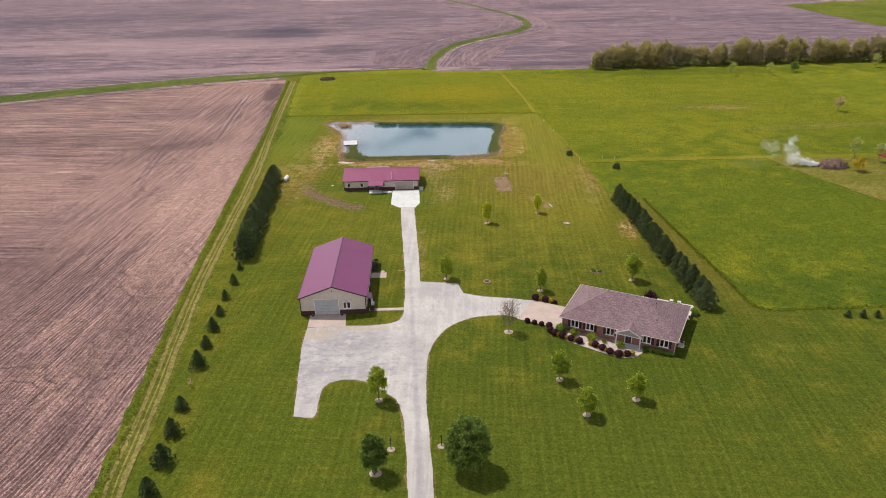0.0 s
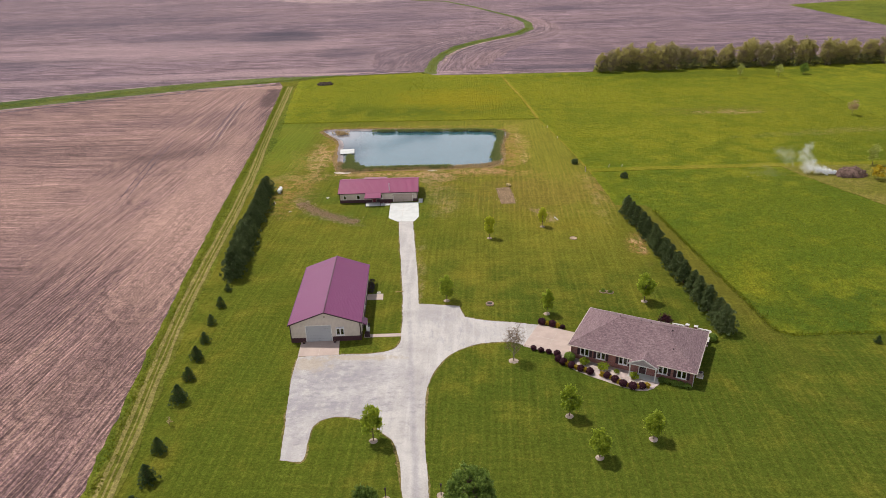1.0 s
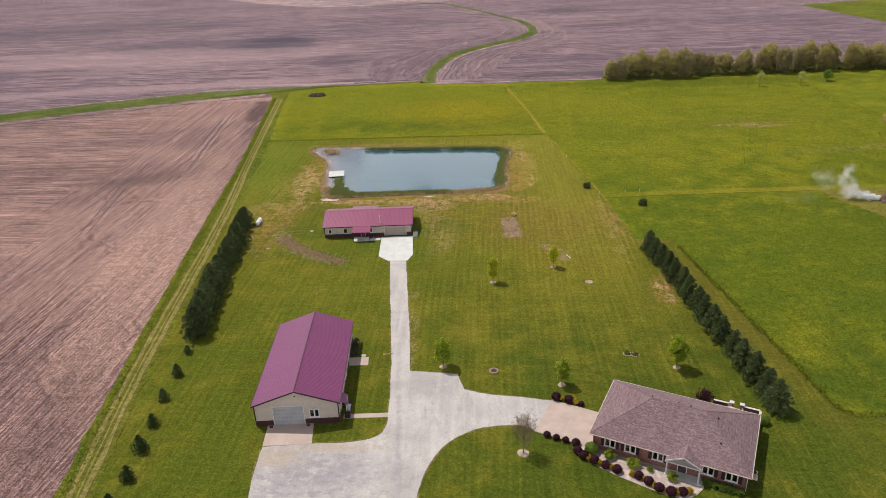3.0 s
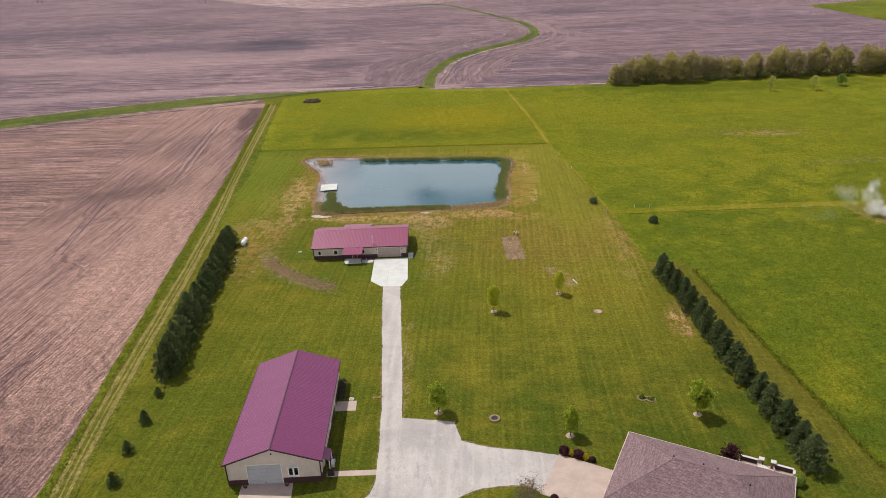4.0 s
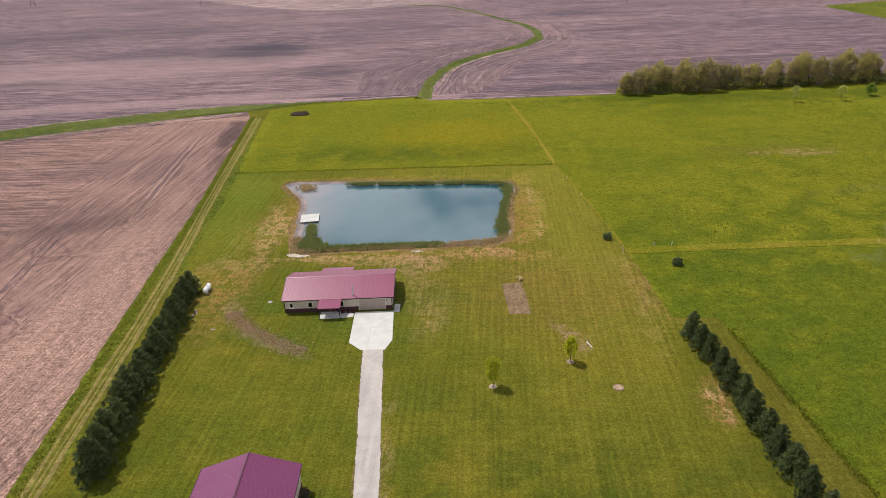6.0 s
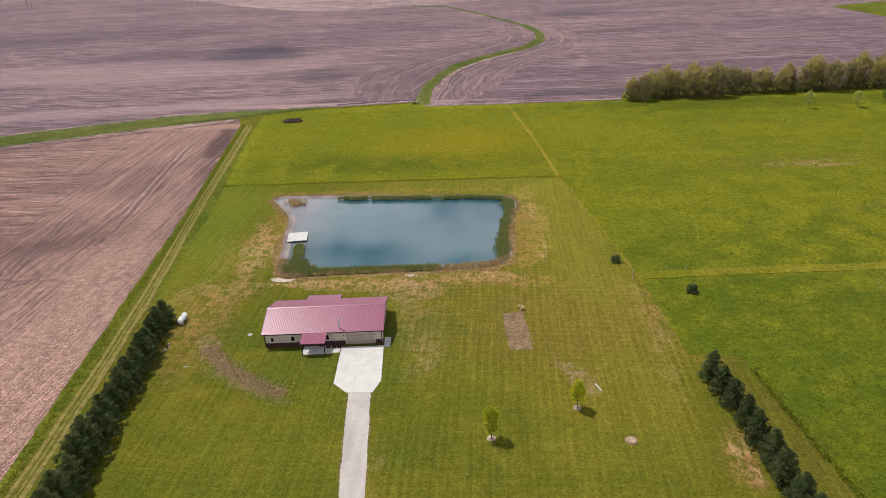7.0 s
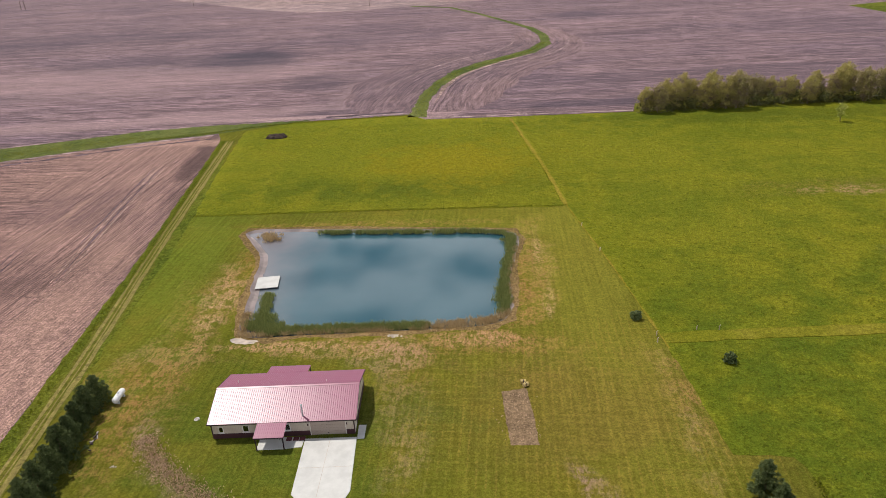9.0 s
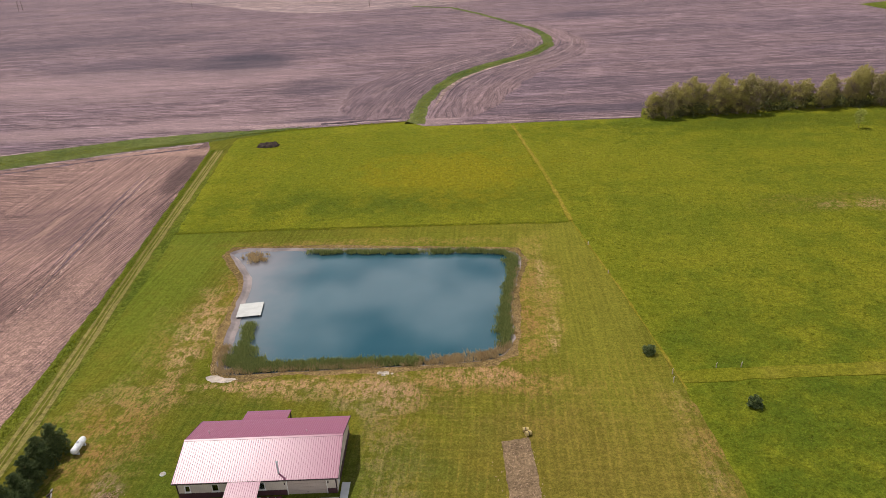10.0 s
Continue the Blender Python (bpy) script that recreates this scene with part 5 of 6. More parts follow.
def limbs(base, spots, r, rng, fork=0.35, n=6):
    """A tapered trunk that bends a little, with limbs to the given spots."""
    bm = bmesh.new()
    top = max(s[2] for s in spots) * 0.85
    line = [Vector((base[0] + rng.normal() * 0.03 * k * top / 6, base[1] + rng.normal() * 0.03 * k * top / 6, top * k / 5)) for k in range(6)]
    line[0] = Vector(base)
    for k in range(5):
        rod(bm, line[k], line[k + 1], r * (1 - k / 5.6), r * (1 - (k + 1) / 5.6), n)
    for s in spots:
        s = Vector(s)
        z = max(fork * top, min(s.z - 0.25 * s.xy.length - 0.2, top * 0.95))
        k = min(4, int(z / top * 5))
        a = line[k].lerp(line[k + 1], z / top * 5 - k)
        mid = a.lerp(s, 0.55) + Vector(rng.normal(size=3) * 0.12 * (s - a).length)
        q = r * 0.38 * (1 - 0.6 * z / top)
        rod(bm, a, mid, q, q * 0.6, 4), rod(bm, mid, s, q * 0.6, q * 0.15, 4)
    return bm


def crown_spots(n, cz, rx, rz, rng, shell=0.45, low=-0.8):
    out = []
    while len(out) < n:
        v = unit(rng.normal(size=3))
        if v[2] > low:
            out.append(v * rng.uniform(shell, 1.0) ** 0.6 * (rx, rx, rz) * (rng.uniform(0.8, 1.12)) + (0, 0, cz))
    return out


def deciduous(label, category, tall, rx, leaf, seed, clumps=34, per=26, size=0.2, spread=0.42, bare=0.33, r=0.09, name="tree", bark=None, shell=0.45):
    """A broadleaf tree at the origin: trunk with limbs, crown of leaf clumps."""
    rng = np.random.default_rng(seed)
    cz, rz = tall * (bare + 1) / 2, tall * (1 - bare) / 2
    spots = crown_spots(clumps, cz, rx, rz, rng, shell)
    spots.append(np.array((0, 0, tall * 0.97)))
    t = thing(name, Matrix(), label, category)
    part("trunk", limbs((0, 0, -0.1), spots[::2], r, rng), bark or M_BARK, t)
    part("crown", leaf_mesh("crown", spots, spread, per, size, leaf, rng), None, t)
    return t


def conifer(label, tall, rx, seed, name="spruce_tree", full=0.5, branches=85, per=64, lump=1.0, leaf=None):
    """A conifer: a straight trunk, whorls of branches that dip and turn up, each with tufts of needles along its outer part."""
    rng = np.random.default_rng(seed)
    t = thing(name, Matrix(), label, "spruce tree")
    part("trunk", rod(bmesh.new(), (0, 0, -0.1), (0, 0, tall * 0.93), 0.03 * tall, 0.01, 7), M_BARK, t)
    k = ((np.arange(branches) + rng.uniform(0, 1, branches)) / branches) ** 1.15
    ang = np.arange(branches) * 2.39996 + rng.normal(size=branches) * 0.35
    reach = rx * np.clip(1 - k, 0.02, 1) ** full * rng.uniform(0.7, 1.15, branches) * (1 + 0.12 * np.sin(3 * ang + seed))
    z0 = tall * (0.07 + 0.9 * k)
    out = np.stack([np.cos(ang), np.sin(ang), np.zeros(branches)], 1)
    spots, sizes = [], []
    for f, big in ((0.3, 0.05), (0.62, 0.055), (1.0, 0.062)):
        p = out * (reach * f)[:, None]
        p[:, 2] = z0 + reach * (0.3 * f * f - 0.2 * f) + rng.normal(size=branches) * 0.015 * tall
        spots.append(p), sizes.append(lump * big * tall * rng.uniform(0.7, 1.25, branches) * np.clip(1.15 - 0.5 * k, 0.5, 1.1))
    spots.append(np.array([(0, 0, tall * 0.95), (0, 0, tall * 0.99)])), sizes.append(np.full(2, 0.022 * tall))
    spots, sizes = np.concatenate(spots), np.concatenate(sizes)
    spots[:, 2] = np.maximum(spots[:, 2], 0.05 * tall)
    d = unit(rng.normal(size=(len(spots) * per, 3)) + (0, 0, 0.25) + 0.5 * np.repeat(unit(spots * (1, 1, 0)), per, 0))
    c = np.repeat(spots, per, 0) + d * np.repeat(sizes, per)[:, None] * rng.uniform(0.35, 1.0, (len(d), 1))
    s = unit(np.cross(d, rng.normal(size=c.shape)))
    ln = np.repeat(sizes, per)[:, None] * rng.uniform(0.4, 0.65, (len(c), 1))
    part("crown", quads("crown", c, d * ln, s * ln * (0.3 if leaf else 0.2), leaf or M_SPRUCE), None, t)
    return t


def shrub(label, category, leaf, rx, rz, seed, size=0.1, per=420, name="shrub", tidy=False):
    """A shrub: loose, or clipped round (tidy) with its leaves lying on the outline."""
    rng = np.random.default_rng(seed)
    t = thing(name, Matrix(), label, category)
    part("stem", rod(bmesh.new(), (0, 0, -0.05), (0, 0, rz), 0.05, 0.02, 6), M_BARK, t)
    if tidy:
        out = unit(rng.normal(size=(per, 3)))
        out = out[out[:, 2] > -0.9]
        c = out * (rx, rx, rz) * rng.uniform(0.86, 1.05, (len(out), 1)) * (1 + 0.07 * np.sin(out[:, :1] * 5 + seed) * np.sin(out[:, 1:2] * 6)) + (0, 0, rz * 0.92)
        d = unit(np.cross(out, rng.normal(size=out.shape)) + 0.5 * rng.normal(size=out.shape))
        s = unit(np.cross(d, out + 0.4 * rng.normal(size=out.shape)))
        k = size * rng.uniform(0.7, 1.3, (len(out), 1))
        part("crown", quads("crown", c, d * k * 0.7, s * k * 0.5, leaf), None, t)
    else:
        spots = crown_spots(26, rz * 0.95, rx * 0.85, rz * 0.9, rng, 0.6, -0.95)
        part("crown", leaf_mesh("crown", spots, rx * 0.22, per // 26, size, leaf, rng), None, t)
    return t


def plant(src, x, y, k=1.0, turn=None, label="", group="", kz=1.0):
    """A copy of a tree at a place; k, kz: its size and slenderness."""
    rng = random.Random(int(x * 77 + y * 131))
    m = pose(x, y, 0.02, 0, 0, rng.uniform(0, 360) if turn is None else turn)
    src.scale = (k, k, k * kz)
    ob = copy_thing(src, m)
    src.scale = (1, 1, 1)
    return tagged(ob, label, group=group)


def gone(*sources):
    """Takes away the first of a kind, once its copies stand."""
    for s in sources:
        for o in (*s.children_recursive, s):
            bpy.data.objects.remove(o)


rnd = random.Random(11)
L_ROW, L_ONE = "tall dark green spruce in a dense windbreak row", "small dark green spruce standing alone on the lawn"
kinds = [conifer(L_ROW, 6.0, 2.1, 5 + i) for i in range(4)]
east_kinds = [conifer(L_ROW, 5.6, 1.85, 9 + i, full=0.54, branches=90, per=60, lump=0.95) for i in range(3)]
small_kinds = [conifer(L_ONE, 3.0, 1.2, 15 + i, full=0.64, branches=95, per=48, lump=0.8, leaf=M_SPRUCE_YOUNG) for i in range(3)]
for i in range(17):
    f = i / 16
    x, y = -47.2 + (-54.3 + 47.2) * f + rnd.uniform(-0.4, 0.4), 133.0 + (184.8 - 133.0) * f
    plant(kinds[i % 4], x, y, rnd.uniform(0.98, 1.14) * (1.06 - 0.18 * f), group="west spruce row", kz=rnd.uniform(0.86, 0.98))
for i in range(16):
    f = i / 15
    x, y = 45.1 + (40.3 - 45.1) * f + rnd.uniform(-0.3, 0.3), 110.9 + (165.6 - 110.9) * f
    plant(east_kinds[(i + 1) % 3], x, y, rnd.uniform(0.9, 1.06), group="east spruce row", kz=rnd.uniform(0.88, 1.0))
for x, y, tall in ((-46.7, 127.3, 1.9), (-46.0, 120.9, 2.5), (-45.6, 114.5, 2.3), (-44.7, 108.4, 2.4), (-44.1, 103.0, 3.0), (-43.4, 97.5, 2.6), (-42.6, 91.6, 3.6), (-41.2, 80.6, 2.8), (-40.3, 74.9, 3.3), (-39.2, 69.0, 3.8), (-38.7, 63.3, 3.4),
                   (68.8, 107.1, 1.6), (71.4, 107.1, 1.8), (73.9, 107.1, 1.6)):
    plant(small_kinds[rnd.randrange(3)], x, y, tall / 3.0, label=L_ONE, group="young spruces", kz=0.92)
gone(*kinds, *east_kinds, *small_kinds)

L_YOUNG = "young lime-green leafed tree staked in a ring of mulch"
young = [deciduous(L_YOUNG, "tree", 5.0, 1.2, M_LEAF, 21 + i, 56, 64, 0.21, 0.33, 0.18) for i in range(3)]

lime = deciduous("young yellow-green tree with a thin crown on the lawn", "tree", 5.0, 1.2, M_LEAF_LIME, 27, 52, 64, 0.2, 0.33, 0.2)


def mulch_ring(x, y, r, material, label):
    bm = bmesh.new()
    bmesh.ops.create_cone(bm, cap_ends=True, segments=18, radius1=r, radius2=r * 0.45, depth=0.1, matrix=Matrix.Translation((x, y, 0.075)))
    for v in bm.verts:
        v.co += Vector((rnd.uniform(-0.06, 0.06), rnd.uniform(-0.06, 0.06), 0))
    return tagged(part("mulch_ring", bm, material), label, "mulch ring", "tree rings")


for i, (x, y, tall, wide) in enumerate(((-3.0, 122.7, 5.2, 1.15), (6.0, 152.2, 5.2, 1.0), (18.7, 158.7, 4.6, 1.0), (15.4, 117.5, 4.8, 1.05), (34.0, 121.9, 5.7, 1.2), (15.5, 88.2, 5.0, 1.2), (18.3, 79.6, 4.6, 1.25), (26.2, 83.2, 4.6, 1.2), (-12.1, 82.9, 5.8, 1.05))):
    plant(lime if i in (1, 2) else young[i % 3], x, y, tall / 5.0 * wide / 1.15, group="young lawn trees", kz=1.15 / wide)
    mulch_ring(x, y, 0.62, M_STONE, "pale mulch ring round a young tree")
gone(*young, lime)
full = deciduous("young tree with dense dark green foliage", "tree", 5.8, 1.6, M_LEAF_DEEP, 31, 70, 90, 0.19, 0.4, 0.14, 0.12)
plant(full, -10.8, 67.6), gone(full)
mulch_ring(-10.8, 67.6, 0.85, M_STONE, "pale mulch ring round a young tree")
big = deciduous("large round tree with a dense dark green crown", "tree", 7.6, 2.75, M_LEAF_FULL, 33, 330, 70, 0.2, 0.3, 0.06, 0.22, shell=0.72)
plant(big, 1.2, 68.6), gone(big)


def bare_tree(label, tall, rx, seed):
    """A leafless tree: a short trunk, rising limbs and many fine upright twigs with buds."""
    rng = np.random.default_rng(seed)
    t = thing("tree", Matrix(), label, "tree")
    bm, tips = bmesh.new(), []
    rod(bm, (0, 0, -0.1), (0.03, 0.02, tall * 0.3), 0.11, 0.075, 8)
    rod(bm, (0.03, 0.02, tall * 0.3), (0, 0, tall * 0.72), 0.075, 0.03, 6)
    for i in range(22):
        a = i * 2.4
        z0 = tall * (0.17 + 0.022 * i)
        reach = rx * (0.95 - 0.025 * i) * rng.uniform(0.75, 1.05)
        tip = Vector((math.cos(a) * reach, math.sin(a) * reach, min(tall, z0 + tall * rng.uniform(0.28, 0.42))))
        mid = Vector((0, 0, z0)).lerp(tip, 0.5) + Vector((math.cos(a), math.sin(a), -0.4)) * 0.22
        rod(bm, (0, 0, z0), mid, 0.035, 0.022, 5), rod(bm, mid, tip, 0.022, 0.009, 4)
        for j in range(9):
            s = mid.lerp(tip, rng.uniform(-0.4, 1.0))
            e = s + Vector((*(rng.normal(size=2) * 0.24 * rx), rng.uniform(0.35, 0.95)))
            rod(bm, s, e, 0.012, 0.005, 3)
            tips += [tuple(e), tuple(s.lerp(e, 0.6))]
    part("trunk", bm, M_BARK_PALE, t)
    part("crown", leaf_mesh("crown", tips, 0.2, 6, 0.06, M_BUD, rng, 2.6), None, t, "thin brown twigs in bud")
    return t


bare = bare_tree("bare young tree with thin brown twigs in bud", 6.4, 2.0, 35)
plant(bare, 8.4, 102.3), gone(bare)
mulch_ring(8.4, 102.3, 0.8, M_STONE, "pale mulch ring round a bare tree")
dead = deciduous("tiny dead brown seedling", "sapling", 1.5, 0.35, M_REED_DRY, 37, 12, 8, 0.12, 0.2, 0.1, 0.03)
plant(dead, -42.0, 86.2), gone(dead)

# the far wood
L_WOOD = "tall spring tree with thin yellow-green foliage in a woodland edge"
woods = [deciduous(L_WOOD, "tree", 14.0, 4.2, M_WOODS_DULL if i % 4 == 2 else M_WOODS, 41 + i, 90, 40 if i % 4 != 2 else 26, 0.4, 0.95, 0.04, 0.3, bark=M_BARK_PALE) for i in range(5)]
for w in woods:
    rng = np.random.default_rng(90 + woods.index(w))
    base = np.array(crown_spots(120, 6.0, 3.9, 6.2, rng, 0.3, -0.98))
    base[:, 2] = np.maximum(base[:, 2], 0.4)
    part("twig_mass", leaf_mesh("twig_mass", base, 0.9, 12, 0.16, M_TWIG, rng, 8.0), None, w, "grey-brown bare twigs")
for i in range(96):
    x = 68.5 + i * 3.7 + rnd.uniform(-1.2, 1.2)
    y = 356.3 + (x - 66) * 0.07 + rnd.uniform(-1.5, 9.0)
    tall = (0.78 + 0.3 * noise.noise(Vector((x * 0.045, 3.1, 0))) + rnd.uniform(-0.07, 0.12)) * min(1.0, 0.82 + (x - 68) / 120)
    plant(woods[rnd.randrange(5)], x, y, max(0.58, tall * 1.02), group="far woodland edge", kz=rnd.uniform(0.9, 1.05))
gone(*woods)
rng = np.random.default_rng(51)
n = 1500
ux = rng.uniform(66, 420, n)
spots = np.stack([ux, 354.6 + (ux - 66) * 0.07 + rng.uniform(0, 7, n), rng.uniform(0.2, 4.2, n)], 1)
tagged(part("undergrowth", leaf_mesh("undergrowth", spots, 1.2, 14, 0.55, foliage("undergrowth_leaves", (0.05, 0.058, 0.02), (0.16, 0.16, 0.055)), rng), None), "dense low green undergrowth below the woodland trees", "undergrowth", kind="stuff")

# lone meadow trees
lone = [deciduous("small lone pale green tree in the meadow", "tree", 6.0, 1.4, M_LEAF_PALE, 61 + i, 30, 22, 0.3, 0.5, 0.25) for i in range(2)]
for i, (x, y, tall) in enumerate(((127.6, 334.1, 6.2), (144.7, 333.2, 6.0), (117.5, 201.3, 6.0), (122.4, 197.2, 5.6), (203, 350, 6.5))):
    plant(lone[i % 2], x, y, tall / 6.0, group="meadow trees")
gone(*lone)
one = deciduous("small dense dark green tree in the meadow", "tree", 4.8, 2.0, M_LEAF_DARK, 65, 40, 26, 0.4, 0.5, 0.1)
plant(one, 159.6, 340.7), gone(one)
thin = deciduous("thin tan-leafed tree in the meadow", "tree", 5.4, 1.5, M_REED_DRY, 67, 40, 14, 0.3, 0.5, 0.25)
plant(thin, 141.6, 260.5), gone(thin)
gold = deciduous("small golden-yellow flowering tree by a brush heap", "tree", 4.0, 1.8, M_YELLOW, 69, 34, 22, 0.3, 0.45, 0.15)
plant(gold, 112.3, 188.5), gone(gold)
rb = shrub("round dark green juniper bush on mown grass", "bush", M_SPRUCE, 1.2, 1.0, 71, 0.22, 2600, "bush")
plant(rb, 33.2, 207.2, 0.85), plant(rb, 45.1, 193.3, 0.88), gone(rb)

# ---- beds by the brick house ----
red = shrub("clipped dark red barberry bush in a pale stone bed", "shrub", M_BARBERRY, 0.6, 0.52, 73, 0.12, 1300, tidy=True)
gold = shrub("low golden-yellow shrub between red barberries", "shrub", M_YELLOW, 0.45, 0.36, 75, 0.1, 900)
green = shrub("loose light green shrub beside a brick wall", "shrub", M_LEAF, 0.8, 0.6, 77, 0.15, 1000)
ball = shrub("round clipped green shrub at a house corner", "shrub", M_LEAF_DARK, 0.85, 0.75, 79, 0.13, 2400, tidy=True)
REDS = [(13.1, 105.0), (14.3, 104.5), (15.6, 103.9), (15.6, 102.3), (16.3, 101.3), (17.5, 100.4), (18.8, 99.5), (20.1, 98.7), (22.6, 97.6), (23.6, 96.6), (24.6, 95.5), (25.9, 94.8), (27.3, 94.8), (11.9, 105.6)]
for i, (x, y) in enumerate(REDS):
    plant(red, x, y, (0.8 if i in (0, 1, 13) else 1.0) * rnd.uniform(0.92, 1.08), group="barberry hedge")
for x, y in ((16.9, 100.9), (18.15, 100.0), (19.5, 99.2), (21.9, 98.0), (23.1, 97.2), (24.1, 96.1), (25.3, 95.2), (26.6, 94.9), (28.2, 95.0)):
    plant(gold, x, y, rnd.uniform(0.85, 1.15), group="golden shrubs")
for x, y, k in ((14.1, 113.9, 1.15), (15.9, 113.2, 1.1), (17.6, 112.4, 0.7)):
    plant(red, x, y, k, group="barberry hedge")
for x, y in ((15.0, 113.6), (16.8, 112.8)):
    plant(gold, x, y, 1.1, group="golden shrubs")
plant(ball, 17.4, 102.4)
for x, y, k in ((19.6, 101.3, 1.0), (22.3, 99.7, 1.1), (24.3, 98.8, 0.55), (26.7, 97.3, 0.9)):
    plant(green, x, y, k, group="front shrubs")
hedge = shrub("low dark green ground hedge below a window", "hedge", M_LEAF_DEEP, 0.7, 0.42, 81, 0.12, 1300, "hedge")
for i in range(5):
    q = house.matrix_basis @ Vector((14.6 + i * 0.95, -0.75, 0))
    plant(hedge, q.x, q.y, 0.9, group="window hedge")
gone(hedge)
q = house.matrix_basis @ Vector((12.0, D + 2.9, 0))
maple = deciduous("small dark red maple beside a patio wall", "tree", 2.8, 1.2, M_BARBERRY, 83, 30, 36, 0.2, 0.4, 0.1)
plant(maple, q.x, q.y), gone(maple)
q = house.matrix_basis @ Vector((20.0, D + 2.4, 0))
plant(ball, q.x, q.y, 0.9)
gone(red, gold, green, ball)

# ---- the patio behind the brick house ----
def on_house(x, y, z=0.0, turn=0.0):
    return house.matrix_basis @ pose(x, y, z, 0, 0, turn)


patio = tagged(part("patio", boxed(12.6, D + 0.01, -0.1, 19.6, D + 4.3, 0.12, bevel=0.02), M_APRON), "pinkish concrete patio behind a house", "patio", kind="structure")
patio.matrix_basis = on_house(0, 0)
for a, b in ((13.2, 15.4), (17.3, 19.4)):
    w = thing("garden_wall", on_house(a, D + 4.0), "low dark brick garden wall with a pale cap", "garden wall", "patio walls")
    part("wall", boxed(0, 0, 0.12, b - a, 0.25, 0.75), M_DIM, w)
    part("cap", boxed(-0.05, -0.05, 0.75, b - a + 0.05, 0.3, 0.8, bevel=0.015), M_WHITE, w)
for x in (15.65, 17.05):
    w = thing("brick_pier", on_house(x, D + 4.1), "square brick pier with a pale stone cap", "pier", "patio piers")
    part("shaft", boxed(-0.25, -0.25, 0.12, 0.25, 0.25, 1.05), M_BRICK, w)
    part("cap", boxed(-0.32, -0.32, 1.05, 0.32, 0.32, 1.15, bevel=0.02), M_WHITE, w)
w = thing("garden_wall", on_house(19.35, D + 0.4), "low dark brick garden wall with a pale cap", "garden wall", "patio walls")
part("wall", boxed(0, 0, 0.12, 0.25, 3.6, 0.75), M_DIM, w)
part("cap", boxed(-0.05, -0.05, 0.75, 0.3, 3.6, 0.8, bevel=0.015), M_WHITE, w)
tb = thing("patio_table", on_house(15.9, D + 2.5, 0.12), "round white patio table", "table")
part("tabletop", rod(bmesh.new(), (0, 0, 0.68), (0, 0, 0.74), 0.75, 0.75, 24), M_WHITE, tb)
part("pedestal", rod(bmesh.new(), (0, 0, 0), (0, 0, 0.68), 0.25, 0.06, 12), M_GREY, tb)
ch = thing("patio_chair", Matrix(), "tan wicker patio chair at a round table", "chair", "chairs round the patio table")
part("seat", boxed(-0.28, -0.28, 0.38, 0.28, 0.28, 0.46, bevel=0.03), M_TAN, ch)
part("backrest", boxed(-0.28, 0.24, 0.46, 0.28, 0.32, 0.95, bevel=0.03), M_TAN, ch)
for x in (-0.24, 0.24):
    for y in (-0.24, 0.24):
        part("leg", boxed(x - 0.03, y - 0.03, 0, x + 0.03, y + 0.03, 0.38), M_TAN, ch)
for a in (20, 110, 200, 290):
    copy_thing(ch, on_house(15.9 - 1.1 * math.sin(radians(a)), D + 2.5 + 1.1 * math.cos(radians(a)), 0.12, a))
gone(ch)
ac = thing("air_conditioner", on_house(W + 0.7, 3.0), "grey outdoor air conditioner unit beside a brick wall", "air conditioner")
part("case", boxed(-0.4, -0.4, 0.1, 0.4, 0.4, 0.85, bevel=0.04), M_ROCK, ac), part("pad", boxed(-0.5, -0.5, -0.05, 0.5, 0.5, 0.1), M_PALE, ac)
part("fan_grille", rod(bmesh.new(), (0, 0, 0.85), (0, 0, 0.9), 0.32, 0.28, 16), M_DARK, ac)

# ---- lawn things ----
def boulder(bm, x, y, z, r, flat=0.6):
    made = bmesh.ops.create_icosphere(bm, subdivisions=2, radius=r, matrix=Matrix.Translation((x, y, z)) @ pose(0, 0, 0, rnd.uniform(0, 30), rnd.uniform(0, 30), rnd.uniform(0, 360)) @ Matrix.Diagonal((1, rnd.uniform(0.7, 1), flat, 1)))
    for v in made["verts"]:
        v.co += Vector((1, 1, 0.7)) * noise.noise(v.co * 2.2 / max(r, 0.2)) * r * 0.3
    return bm


def stone_ring(x, y, r, n, label, size=0.24, tall=0.14):
    t = thing("stone_ring", at(x, y, 0.03), label, "stone ring")
    for i in range(n):
        a = TAU * i / n
        m = Matrix.Translation((r * math.cos(a), r * math.sin(a), 0.1)) @ Matrix.Rotation(a, 4, "Z")
        bm = boxed(-size * 0.42, -r * math.pi / n * 0.95, -0.12, size * 0.42, r * math.pi / n * 0.95, tall, bevel=0.03)
        part("stone", bm, M_BLOCK, t).matrix_basis = m
    return t


pit = stone_ring(5.1, 121.2, 0.64, 16, "round fire pit ring of tan stone blocks", 0.34)
part("ash", rod(bmesh.new(), (0, 0, 0.0), (0, 0, 0.05), 0.55, 0.5, 16), plain("ash", (0.06, 0.055, 0.055), 0.95), pit, "black ash")
for x, y in ((27.1, 125.8), (28.3, 125.5)):
    stone_ring(x, y, 0.62, 14, "round pale stone flower ring in the lawn", 0.2, 0.02)
tuft = shrub("small green plant in a stone flower ring", "plant", M_LEAF_DARK, 0.38, 0.3, 91, 0.12, 500, "garden_plant")
plant(tuft, 27.0, 125.9, 1.15), plant(tuft, 28.4, 125.4, 1.1), gone(tuft)
rp = stone_ring(25.0, 151.5, 0.72, 15, "round ring of pale stones with wood chips inside", 0.22, 0.05)
